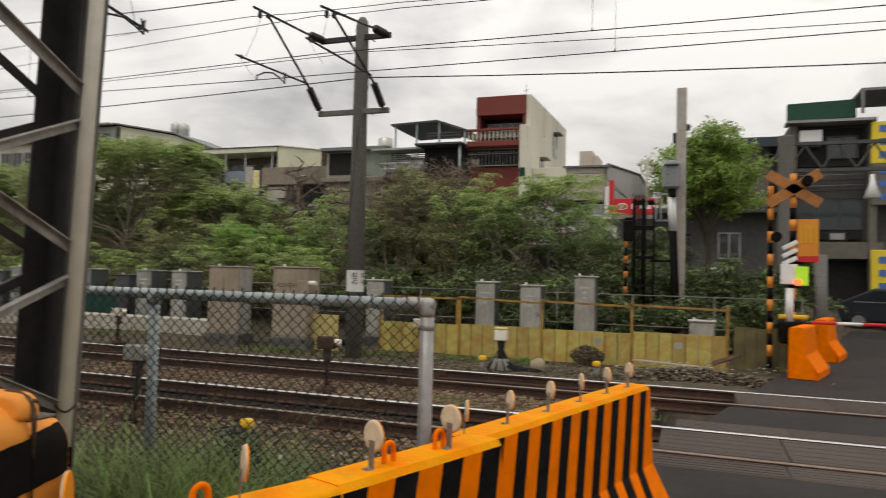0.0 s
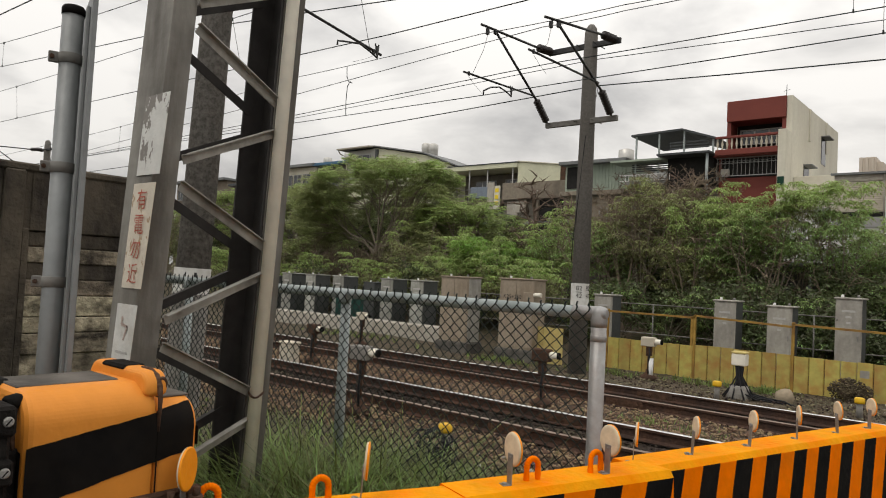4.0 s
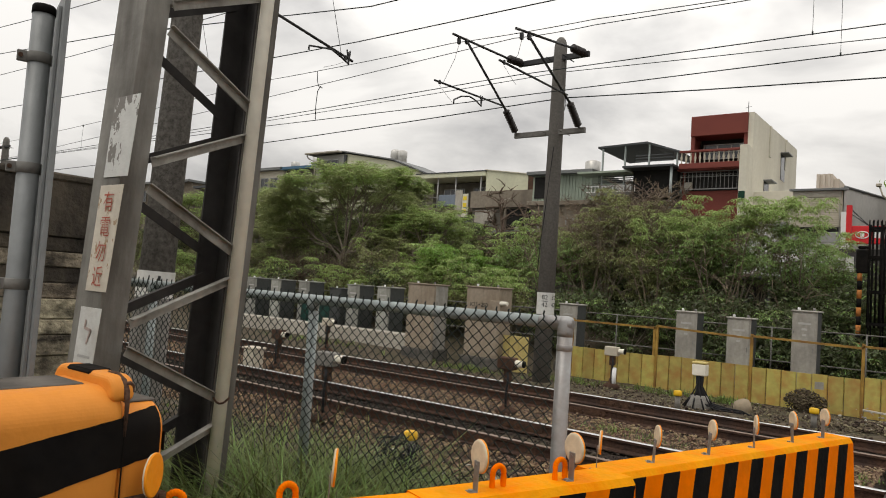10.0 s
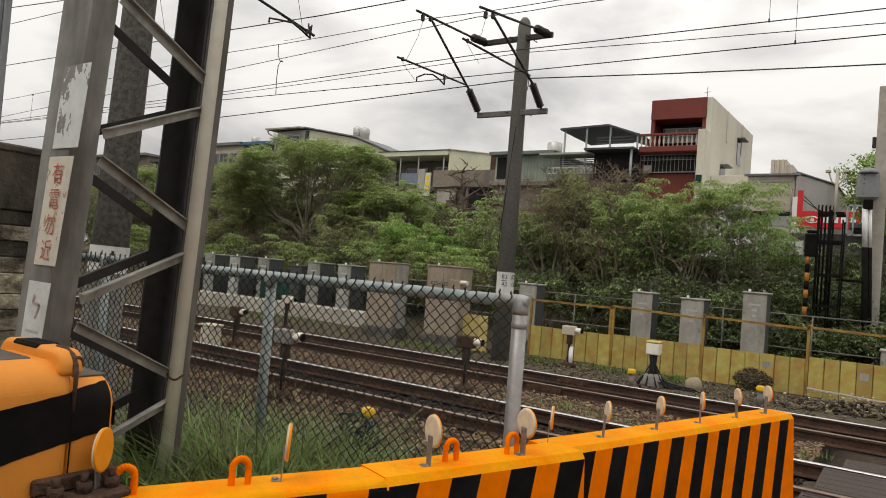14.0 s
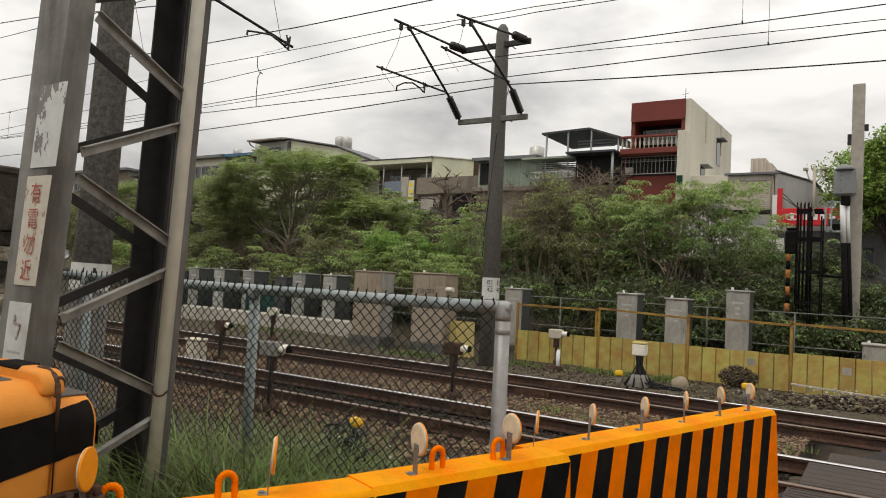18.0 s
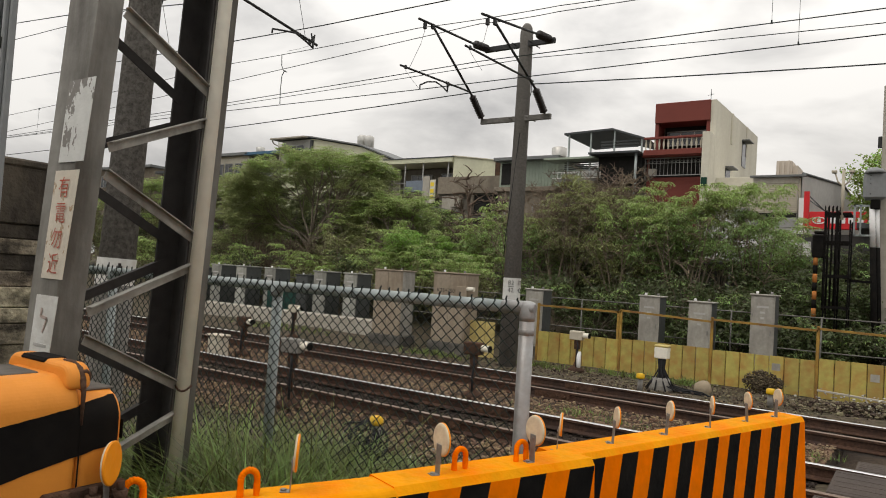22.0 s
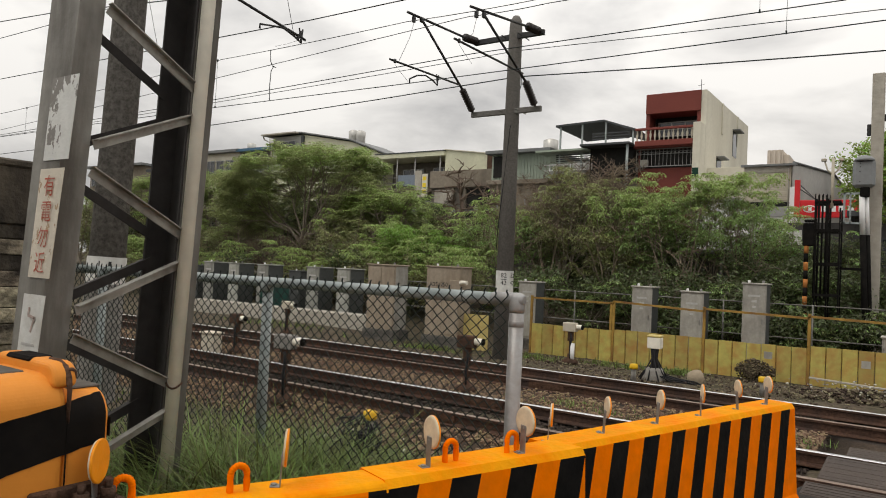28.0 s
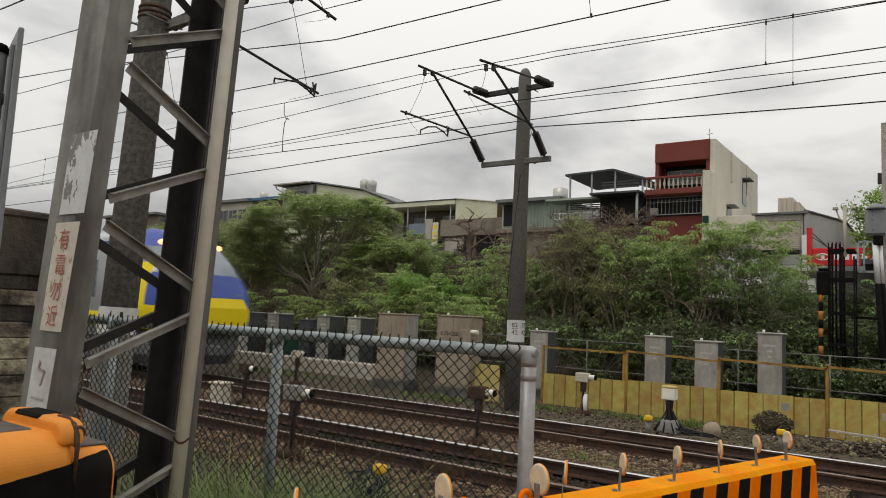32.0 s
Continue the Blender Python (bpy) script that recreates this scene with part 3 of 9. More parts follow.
# ---- mesh helpers ----
class Geo:
    """Gathers vertices and faces (with a material slot each) for one mesh."""

    def __init__(self):
        self.v, self.f, self.s, self.smooth = [], [], [], []

    def add(self, verts, faces, slot=0, smooth=False):
        o = len(self.v)
        self.v += [tuple(p) for p in verts]
        self.f += [tuple(o + i for i in f) for f in faces]
        self.s += [slot] * len(faces)
        self.smooth += [smooth] * len(faces)
        return self

    def box(self, x0, x1, y0, y1, z0, z1, c=0.0, slot=0, m=None):
        if c <= 0:
            vs = [(x, y, z) for x in (x0, x1) for y in (y0, y1) for z in (z0, z1)]
            fs = [(0, 1, 3, 2), (4, 6, 7, 5), (0, 4, 5, 1), (2, 3, 7, 6), (0, 2, 6, 4), (1, 5, 7, 3)]
        else:
            c = min(c, (x1 - x0) * 0.45, (y1 - y0) * 0.45, (z1 - z0) * 0.45)
            vs, idx = [], {}
            for sx in (0, 1):
                for sy in (0, 1):
                    for sz in (0, 1):
                        p = [(x0, x1)[sx], (y0, y1)[sy], (z0, z1)[sz]]
                        q = [(x0 + c, x1 - c)[sx], (y0 + c, y1 - c)[sy], (z0 + c, z1 - c)[sz]]
                        for a in range(3):
                            idx[sx, sy, sz, a] = len(vs)
                            vs.append([p[k] if k == a else q[k] for k in range(3)])
            fs = []
            for a in range(3):
                u, w = (a + 1) % 3, (a + 2) % 3
                for sa in (0, 1):
                    ring = []
                    for su, sw in ((0, 0), (1, 0), (1, 1), (0, 1)):
                        k = [0, 0, 0]
                        k[a], k[u], k[w] = sa, su, sw
                        ring.append(idx[k[0], k[1], k[2], a])
                    fs.append(tuple(ring if sa else ring[::-1]))
                for su in (0, 1):
                    for sw in (0, 1):
                        e = []
                        for sa in (0, 1):
                            k = [0, 0, 0]
                            k[a], k[u], k[w] = sa, su, sw
                            e.append((idx[k[0], k[1], k[2], u], idx[k[0], k[1], k[2], w]))
                        q = (e[0][0], e[1][0], e[1][1], e[0][1])
                        fs.append(q if su != sw else q[::-1])
            for sx in (0, 1):
                for sy in (0, 1):
                    for sz in (0, 1):
                        t = tuple(idx[sx, sy, sz, a] for a in range(3))
                        fs.append(t if (sx + sy + sz) % 2 else t[::-1])
        if m is not None:
            vs = [m @ Vector(p) for p in vs]
        return self.add(vs, fs, slot)

    def cyl(self, p, q, r0, r1=None, n=12, slot=0, caps=True):
        p, q = Vector(p), Vector(q)
        r1 = r0 if r1 is None else r1
        d = (q - p).normalized()
        a = d.orthogonal().normalized()
        b = d.cross(a)
        vs = []
        for c, r in ((p, r0), (q, r1)):
            vs += [c + (a * math.cos(6.2831853 * i / n) + b * math.sin(6.2831853 * i / n)) * r for i in range(n)]
        self.add(vs, [(i, (i + 1) % n, n + (i + 1) % n, n + i) for i in range(n)], slot, True)
        if caps:
            self.add(vs[:n], [tuple(range(n))[::-1]], slot)
            self.add(vs[n:], [tuple(range(n))], slot)
        return self

    def tube(self, pts, r, n=6, slot=0):
        pts = [Vector(p) for p in pts]
        rs = r if isinstance(r, (list, tuple)) else [r] * len(pts)
        vs = []
        a = None
        for i, p in enumerate(pts):
            d = (pts[min(i + 1, len(pts) - 1)] - pts[max(i - 1, 0)]).normalized()
            if a is None:
                a = d.orthogonal().normalized()
            a = (a - d * a.dot(d)).normalized()
            b = d.cross(a)
            vs += [p + (a * math.cos(6.2831853 * k / n) + b * math.sin(6.2831853 * k / n)) * rs[i] for k in range(n)]
        fs = [(i * n + k, i * n + (k + 1) % n, (i + 1) * n + (k + 1) % n, (i + 1) * n + k) for i in range(len(pts) - 1) for k in range(n)]
        self.add(vs, fs, slot, True)
        self.add(vs[:n], [tuple(range(n))[::-1]], slot)
        self.add(vs[-n:], [tuple(range(n))], slot)
        return self

    def lathe(self, p, q, prof, n=14, slot=0):
        """prof: (share of the way from p to q, radius)."""
        p, q = Vector(p), Vector(q)
        d = (q - p).normalized()
        a = d.orthogonal().normalized()
        b = d.cross(a)
        vs = []
        for s, r in prof:
            c = p.lerp(q, s)
            vs += [c + (a * math.cos(6.2831853 * k / n) + b * math.sin(6.2831853 * k / n)) * max(r, 1e-4) for k in range(n)]
        fs = [(i * n + k, i * n + (k + 1) % n, (i + 1) * n + (k + 1) % n, (i + 1) * n + k) for i in range(len(prof) - 1) for k in range(n)]
        self.add(vs, fs, slot, True)
        self.add(vs[:n], [tuple(range(n))[::-1]], slot)
        self.add(vs[-n:], [tuple(range(n))], slot)
        return self

    def prism(self, prof, m, length, slot=0, cap=True):
        """A closed profile (u, w) in m's x and z, drawn out along m's y."""
        n = len(prof)
        vs = [m @ Vector((u, y, w)) for y in (0, length) for u, w in prof]
        self.add(vs, [(i, (i + 1) % n, n + (i + 1) % n, n + i) for i in range(n)], slot)
        if cap:
            self.add(vs[:n], [tuple(range(n))[::-1]], slot)
            self.add(vs[n:], [tuple(range(n))], slot)
        return self

    def bar(self, p, q, w, h, slot=0, up=(0, 0, 1), c=0.0):
        """A straight bar of section w x h from p to q."""
        p, q = Vector(p), Vector(q)
        y = (q - p).normalized()
        x = y.cross(Vector(up)).normalized()
        z = x.cross(y)
        m = Matrix((x, y, z)).transposed().to_4x4()
        m.translation = p
        return self.box(-w / 2, w / 2, 0, (q - p).length, -h / 2, h / 2, c, slot, m)

    def mesh(self, name, *mats, fix=True):
        me = bpy.data.meshes.new(name)
        me.from_pydata(self.v, [], self.f)
        for m in mats:
            me.materials.append(m)
        me.polygons.foreach_set("material_index", self.s)
        me.polygons.foreach_set("use_smooth", self.smooth)
        if fix and len(self.f) < 6000:
            bm = bmesh.new()
            bm.from_mesh(me)
            bmesh.ops.remove_doubles(bm, verts=bm.verts, dist=1e-5)
            bmesh.ops.recalc_face_normals(bm, faces=bm.faces)
            bm.to_mesh(me)
            bm.free()
        me.update()
        return me


def thing(name, x=0, y=0, z=0, rz=0, label="", category="", group="", kind=""):
    ob = new(name)
    ob.empty_display_size = 0.2
    ob.matrix_basis = pose(x, y, z, 0, 0, rz)
    return tagged(ob, label, category, group, kind)


def part(name, g, material, parent, label=""):
    mats = material if isinstance(material, (list, tuple)) else (material,)
    ob = new(name, g.mesh(name, *mats) if isinstance(g, Geo) else g)
    ob.parent = parent
    return tagged(ob, label)


def solo(name, g, material, label, category="", group="", kind="", m=None):
    mats = material if isinstance(material, (list, tuple)) else (material,)
    ob = new(name, g.mesh(name, *mats) if isinstance(g, Geo) else g)
    if m is not None:
        ob.matrix_basis = m
    return tagged(ob, label, category, group, kind)


def writing(body, size, material, m, parent, name="lettering", squash=1.0):
    """Built-in font lettering as a flat mesh, centred on m, in m's x and y."""
    cu = bpy.data.curves.new(name, "FONT")
    cu.body, cu.size, cu.align_x, cu.align_y = body, size, "CENTER", "CENTER"
    tmp = new(name, cu)
    me = bpy.data.meshes.new_from_object(tmp.evaluated_get(bpy.context.evaluated_depsgraph_get()))
    bpy.data.objects.remove(tmp)
    me.transform(m @ Matrix.Diagonal((squash, 1, 1, 1)))
    me.materials.clear()
    me.materials.append(material)
    ob = new(name, me)
    ob.parent = parent
    return ob


def jit(a):
    return random.uniform(-a, a)


# ---- ground, road, tracks ----
def ground_height(x, y):
    z = -0.20 if y > 4.9 else -0.20 + 0.17 * min(1, (4.9 - y) / 0.8)
    left, right = -1.6 + 0.27 * y, 5.9 + 0.27 * y
    if left - 0.3 < x < right + 0.3:
        return -0.16
    if 11.2 < y < 14.9:
        z = -0.14 + 0.14 * max(0.0, min(1.0, (-10.2 - x) / 0.8)) * max(0.0, min(1.0, (y - 11.6) / 0.6))
    if y > 14.9:
        z = -0.14 + min(1.3, (y - 14.9) * 0.22)
    if -30 < x < 10 and -4 < y < 24:
        z += 0.05 * noise.noise((x * 0.9, y * 0.9, 3.1)) + 0.02 * noise.noise((x * 4, y * 4, 0))
    return z


def build_ground():
    xs = [-1500, -500, -160, -80, -50] + [-34 + 0.5 * i for i in range(88)] + [14, 30, 80, 200, 600, 1500]
    ys = [-1500, -400, -100, -30, -12] + [-5 + 0.5 * i for i in range(62)] + [32, 45, 80, 200, 700, 2500]
    g = Geo()
    nx = len(xs)
    g.add([(x, y, ground_height(x, y)) for y in ys for x in xs],
          [(j * nx + i, j * nx + i + 1, (j + 1) * nx + i + 1, (j + 1) * nx + i) for j in range(len(ys) - 1) for i in range(nx - 1)], 0, True)
    solo("ground", g, M["ground"], "earth verge with weeds beside the railway", "ground", kind="structure")


build_ground()


def road_slab(name, y0, y1, z=-0.012):
    g = Geo()
    n = max(2, int((y1 - y0) / 1.5))
    vs, fs = [], []
    for i in range(n + 1):
        y = y0 + (y1 - y0) * i / n
        for x in (-1.6 + 0.27 * y, 5.9 + 0.27 * y):
            vs += [(x, y, z), (x, y, z - 0.14)]
    for i in range(n):
        o = i * 4
        fs += [(o, o + 2, o + 6, o + 4), (o, o + 4, o + 5, o + 1), (o + 2, o + 3, o + 7, o + 6)]
    fs += [(0, 1, 3, 2), (n * 4, n * 4 + 2, n * 4 + 3, n * 4 + 1)]
    g.add(vs, fs)
    return solo(name, g, M["asphalt"], "dark worn asphalt road over the level crossing", "road", kind="structure")


RAILS = {"near": (6.14, 7.27), "far": (9.18, 10.31)}
road_slab("road", -40, 5.98)
road_slab("road", 7.43, 9.02)
road_slab("road", 10.47, 70)

RAIL_PROFILE = [(-0.064, -0.153), (0.064, -0.153), (0.064, -0.142), (0.012, -0.118), (0.009, -0.045), (0.032, -0.034), (0.0325, -0.006),
                (0.026, 0.0), (-0.026, 0.0), (-0.0325, -0.006), (-0.032, -0.034), (-0.009, -0.045), (-0.012, -0.118), (-0.064, -0.142)]


def build_track(which):
    track = thing("railway_track", 0, sum(RAILS[which]) / 2, 0, label="straight narrow-gauge railway track, rusty rails with polished tops", category="railway track", group="tracks over the level crossing")
    for y in RAILS[which]:
        g = Geo()
        g.prism(RAIL_PROFILE, pose(-150, y - track.location.y, 0, 0, 0, -90), 210, 0)
        for i, f in enumerate(g.f):
            if all(g.v[k][2] > -0.007 for k in f):
                g.s[i] = 1
        far_rail = y == RAILS[which][1]
        part("rail", g, (M["rail_side"], M["rail_top" if far_rail else "rail_dull"]), track, "rusty steel rail with bright running surface" if far_rail else "rusty steel rail with dull brown head")
    for y in RAILS[which]:
        for x in (-11.3, -3.9):
            g = Geo()
            for s in (-1, 1):
                g.box(x - 0.28, x + 0.28, y - track.location.y + s * 0.012, y - track.location.y + s * 0.034, -0.125, -0.045, 0.004)
                for k in range(4):
                    bx = x - 0.21 + 0.14 * k
                    g.cyl((bx, y - track.location.y + s * 0.03, -0.085), (bx, y - track.location.y + s * 0.055, -0.085), 0.018, n=6)
            part("fishplate", g, M["rust"], track, "bolted rusty joint plate")
    return track


for which in RAILS:
    build_track(which)


def build_bed():
    g = Geo()
    ys = [4.95, 5.35, 5.85, 6.3, 7.1, 7.55, 8.2, 8.9, 9.5, 10.1, 10.6, 11.1, 11.6]
    zs = [-0.22, -0.18, -0.16, -0.19, -0.19, -0.15, -0.13, -0.15, -0.19, -0.19, -0.15, -0.17, -0.21]
    xs = [-150, -80, -40] + [-26 + 0.4 * i for i in range(66)]
    vs = [(min(x, -0.45 + 0.27 * (y - 5)) if x > -0.5 else x, y, z + 0.02 * noise.noise((x * 2.3, y * 2.3, 7))) for x in xs + [-0.1, 1.6] for y, z in zip(ys, zs)]
    n = len(ys)
    g.add(vs, [(i * n + j, (i + 1) * n + j, (i + 1) * n + j + 1, i * n + j + 1) for i in range(len(xs) + 1) for j in range(n - 1)], 0, True)
    for i, f in enumerate(g.f):
        y = sum(g.v[k][1] for k in f) / 4
        g.s[i] = 1 if 5.9 < y < 7.5 or 8.95 < y < 10.5 else 0
    solo("ballast_bed", g, (M["ballast"], M["oily"]), "brown crushed-stone bed, dark with brake dust between the rails", "ballast", kind="structure")


build_bed()


def lumps(name, places, material, label, category):
    """Many small angular stones in one mesh; places: (x, y, z, size)."""
    t = (1 + 5 ** 0.5) / 2
    ico = np.array([(-1, t, 0), (1, t, 0), (-1, -t, 0), (1, -t, 0), (0, -1, t), (0, 1, t), (0, -1, -t), (0, 1, -t), (t, 0, -1), (t, 0, 1), (-t, 0, -1), (-t, 0, 1)]) / 1.9
    tri = np.array([(0, 11, 5), (0, 5, 1), (0, 1, 7), (0, 7, 10), (0, 10, 11), (1, 5, 9), (5, 11, 4), (11, 10, 2), (10, 7, 6), (7, 1, 8),
                    (3, 9, 4), (3, 4, 2), (3, 2, 6), (3, 6, 8), (3, 8, 9), (4, 9, 5), (2, 4, 11), (6, 2, 10), (8, 6, 7), (9, 8, 1)])
    p = np.array(places)
    n = len(p)
    rng = np.random.default_rng(5)
    v = ico[None] * rng.uniform(0.65, 1.25, (n, 12, 1)) * rng.uniform(0.55, 1.2, (n, 1, 3)) * np.array([1, 1, 0.75])
    a = rng.uniform(0, 6.28, n)
    c, s = np.cos(a)[:, None], np.sin(a)[:, None]
    v = np.stack([v[..., 0] * c - v[..., 1] * s, v[..., 0] * s + v[..., 1] * c, v[..., 2]], -1) * p[:, None, 3:4] + p[:, None, :3]
    me = bpy.data.meshes.new(name)
    me.from_pydata(v.reshape(-1, 3).tolist(), [], (tri[None] + 12 * np.arange(n)[:, None, None]).reshape(-1, 3).tolist())
    me.materials.append(material)
    me.update()
    ob = new(name, me)
    return tagged(ob, label, category, "", "stuff")


def build_ballast():
    rng = np.random.default_rng(11)
    out, dark = [], []
    while len(out) < 21000:
        x, y = -0.1 - 17 * rng.random() ** 1.35, rng.uniform(4.9, 11.5)
        if x > -1.75 + 0.27 * y:
            continue
        if any(abs(y - r) < 0.085 for pair in RAILS.values() for r in pair):
            continue
        size = rng.uniform(0.013, 0.029)
        inside = any(a - 0.16 < y < b + 0.16 for a, b in RAILS.values())
        low = -0.185 if inside else (-0.14 if 5.5 < y < 11.0 else -0.18)
        (dark if inside else out).append((x, y, low + rng.uniform(-0.004, 0.03), size))
    lumps("ballast_stones", out, M["stone"], "loose brown and grey crushed ballast stones", "ballast")
    lumps("ballast_stones", dark, M["darkstone"], "ballast stones dark with brake dust between the rails", "ballast")
    pile = []
    for _ in range(4200):
        u, w = rng.normal(0, 0.42), rng.normal(0, 0.35)
        x, y = 0.45 + 1.15 * u * 1.5, 12.3 + 0.75 * w
        if y > 13.3 or y < 11.0:
            continue
        h = 0.19 * math.exp(-(u * u + w * w) * 2.2)
        pile.append((x, y, -0.14 + h * rng.random() + 0.02, 0.006 + 0.05 * rng.random() ** 4))
    for _ in range(900):
        pile.append((rng.uniform(-6.2, -0.4), rng.uniform(11.1, 13.3), -0.14 + rng.uniform(0, 0.03), rng.uniform(0.012, 0.035)))
    for _ in range(5200):
        y = rng.uniform(11.0, 13.42)
        pile.append((rng.uniform(-9.5, 0.2), y, ground_height(-3, y) + rng.uniform(-0.005, 0.02), 0.006 + 0.022 * rng.random() ** 2))
    for _ in range(2600):
        pile.append((rng.uniform(-7.5, -0.7), rng.uniform(3.3, 5.1), -0.13 + rng.uniform(-0.02, 0.04), 0.006 + 0.022 * rng.random() ** 2))
    lumps("pale_litter", [(0.45 + 0.8 * rng.normal(), min(13.3, max(11.3, 12.3 + 0.4 * rng.normal())), -0.02 + rng.uniform(-0.06, 0.16), rng.uniform(0.006, 0.026)) for _ in range(200)]
          + [(rng.uniform(-6, -1), rng.uniform(3.4, 5.2), -0.1, rng.uniform(0.01, 0.03)) for _ in range(90)], M["litterbit"], "scraps of pale litter and broken tile on the rubble", "litter")
    lumps("rubble_heap", pile, M["rubble"], "heap of broken rubble and litter before the yellow fence", "rubble")


build_ballast()


def build_deck(name, y0, y1, xs_left, length, count):
    deck = thing(name, 0, 0, 0, label="row of heavy crossing panels laid between the rails", category="crossing deck", kind="structure")
    w = length / count
    for i in range(count):
        a = xs_left + i * w
        g = Geo().box(a + 0.006, a + w - 0.006, y0, y1, -0.13, -0.006 + jit(0.002), 0.008)
        for k in range(5):
            yy = y0 + (y1 - y0) * (k + 0.5) / 5
            g.box(a + 0.03, a + w - 0.03, yy - 0.012, yy + 0.012, -0.006, -0.002)
        part("panel", g, M["panel"], deck)
    return deck


build_deck("crossing_deck", 6.235, 7.175, 0.05, 7.2, 6)
build_deck("crossing_deck", 9.275, 10.215, 0.95, 7.2, 6)
build_deck("crossing_deck", 5.60, 6.045, -0.02, 7.2, 6)
build_deck("crossing_deck", 7.365, 7.80, 0.2, 7.2, 6)


# ---- concrete barriers ----
def build_barrier(x, y, length, rz, stripe=0.116, phase=0.0, striped=True, label="", rise=0.0):
    """Barrier along its own y, centred on x, y; the traffic side is +x."""
    b = thing("jersey_barrier", x, y, -0.01, rz, label=label, category="barrier", group="barriers by the crossing")
    prof = [(-0.13, 0.0), (-0.13, 0.07), (-0.13, 0.30), (-0.12, 0.845), (-0.10, 0.875), (0.085, 0.875), (0.105, 0.845), (0.14, 0.40), (0.34, 0.12), (0.34, 0.0)] if not striped else [(-0.26, 0.0), (-0.26, 0.07), (-0.135, 0.30), (-0.105, 0.845), (-0.085, 0.875), (0.085, 0.875), (0.105, 0.845), (0.135, 0.30), (0.26, 0.07), (0.26, 0.0)]
    prof = [(u, w + (rise if w > 0.5 else 0.0)) for u, w in prof]
    g = Geo()
    cuts, yy = [-length / 2], -length / 2 + abs(phase)
    odd = 0 if phase < 0 else 1
    while yy < length / 2:
        if yy > -length / 2 + 0.01:
            cuts.append(yy)
        yy += stripe + jit(0.012)
    cuts.append(length / 2)
    n = len(prof)
    slant = -0.24
    for i, c in enumerate(cuts):
        for k, (u, w) in enumerate(prof):
            s = 0 if i in (0, len(cuts) - 1) else slant * (0.845 - w)  + jit(0.004)
            g.v.append((u, c + (s if k in (6, 7, 8, 9, 0, 1, 2, 3) else 0), w))
    for i in range(len(cuts) - 1):
        for k in range(n):
            kk = (k + 1) % n
            g.f.append((i * n + k, i * n + kk, (i + 1) * n + kk, (i + 1) * n + k))
            side = k in (6, 7, 8, 0, 1, 2)
            g.s.append((2 if (i % 2 == odd and striped) else 0) if side else (1 if striped else 0))
            g.smooth.append(False)
    m = len(cuts) - 1
    g.f += [tuple(range(n))[::-1], tuple(m * n + k for k in range(n))]
    g.s += [0, 0]
    g.smooth += [False, False]
    body = part("body", g, (M["orange"], M["orange_top"], M["black"]), b, "painted concrete body with black stripes" if striped else "")
    bev = body.modifiers.new("worn_edges", "BEVEL")
    bev.width, bev.segments, bev.limit_method, bev.angle_limit = 0.018, 3, "ANGLE", radians(28)
    return b


def build_loop(parent, u, y, up=0.0):
    g = Geo()
    pts = [(u, y - 0.027, 0.86)] + [(u, y - 0.027 * math.cos(a), 0.928 + 0.03 * math.sin(a)) for a in [math.pi * k / 8 for k in range(9)]] + [(u, y + 0.027, 0.86)]
    pts = [(px, py, pz + up) for px, py, pz in pts]
    fine = []
    for p, q in zip(pts, pts[1:]):
        fine += [tuple(p[i] + (q[i] - p[i]) * k / 4 for i in range(3)) for k in range(4)]
    fine.append(pts[-1])
    part("lifting_loop", g.tube(fine, [0.0118 if k % 3 else 0.0098 for k in range(len(fine))], 8), M["orange"], parent, "orange painted steel lifting loop")


def build_disc(parent, u, y, turn, lift=0.0, lean=0.0, size=1.04):
    d = new("reflector")
    d.parent = parent
    d.matrix_basis = pose(u, y, 0.872 + lift, lean, 0, turn)
    tagged(d, "round reflector disc on a zinc bracket")
    g = Geo().lathe((0, -0.004, 0.135), (0, 0.012, 0.135), [(0, 0.05), (0.1, 0.058), (0.3, 0.06), (0.45, 0.06)], 28)
    part("disc_back", g, M["disc_face"], d)
    g = Geo().lathe((0, 0.003, 0.135), (0, 0.010, 0.135), [(0, 0.06), (0.2, 0.0612), (0.8, 0.0612), (1, 0.057)], 28)
    part("disc_rim", g, M["disc_orange"], d, "orange reflective front")
    g = Geo().box(-0.018, 0.018, -0.009, -0.005, 0.0, 0.115, 0.001).box(-0.018, 0.018, -0.04, -0.005, 0.0, 0.004, 0.001)
    g.cyl((0, -0.012, 0.10), (0, -0.008, 0.10), 0.006, n=8).cyl((0, -0.028, 0.004), (0, -0.028, 0.01), 0.01, n=6)
    part("bracket", g, M["bracket"], d)
    for ob in d.children:
        if ob.name.startswith("disc"):
            ob.matrix_basis = pose(0, 0, 0.135 * (1 - size) - 0.004) @ Matrix.Diagonal((size, 1, size, 1))
    return d


def local_y(b, x, y):
    return (b.matrix_basis.inverted() @ Vector((x, y, 0))).y


YELL = "orange concrete crossing barrier with black stripes and reflector discs"
bar1 = build_barrier(-1.14, 0.862, 1.06, -25, 0.15, 0.06, label=YELL, rise=0.018)
bar2 = build_barrier(-0.757, 1.80, 1.02, -20, 0.148, -0.132, label=YELL, rise=0.022)
bar3 = build_barrier(-0.37, 3.40, 2.32, -17.2, 0.1245, 0.138, label="long orange concrete crossing barrier with black stripes")
for b, pts in ((bar1, ((-1.33, 0.585), (-1.19, 0.905))), (bar2, ((-0.85, 1.67), (-0.73, 1.97)))):
    for x, y in pts:
        build_loop(b, 0.0, local_y(b, x, y), 0.02)
build_disc(bar1, 0.068, local_y(bar1, -1.25, 0.465), -28, 0.05, lean=2)
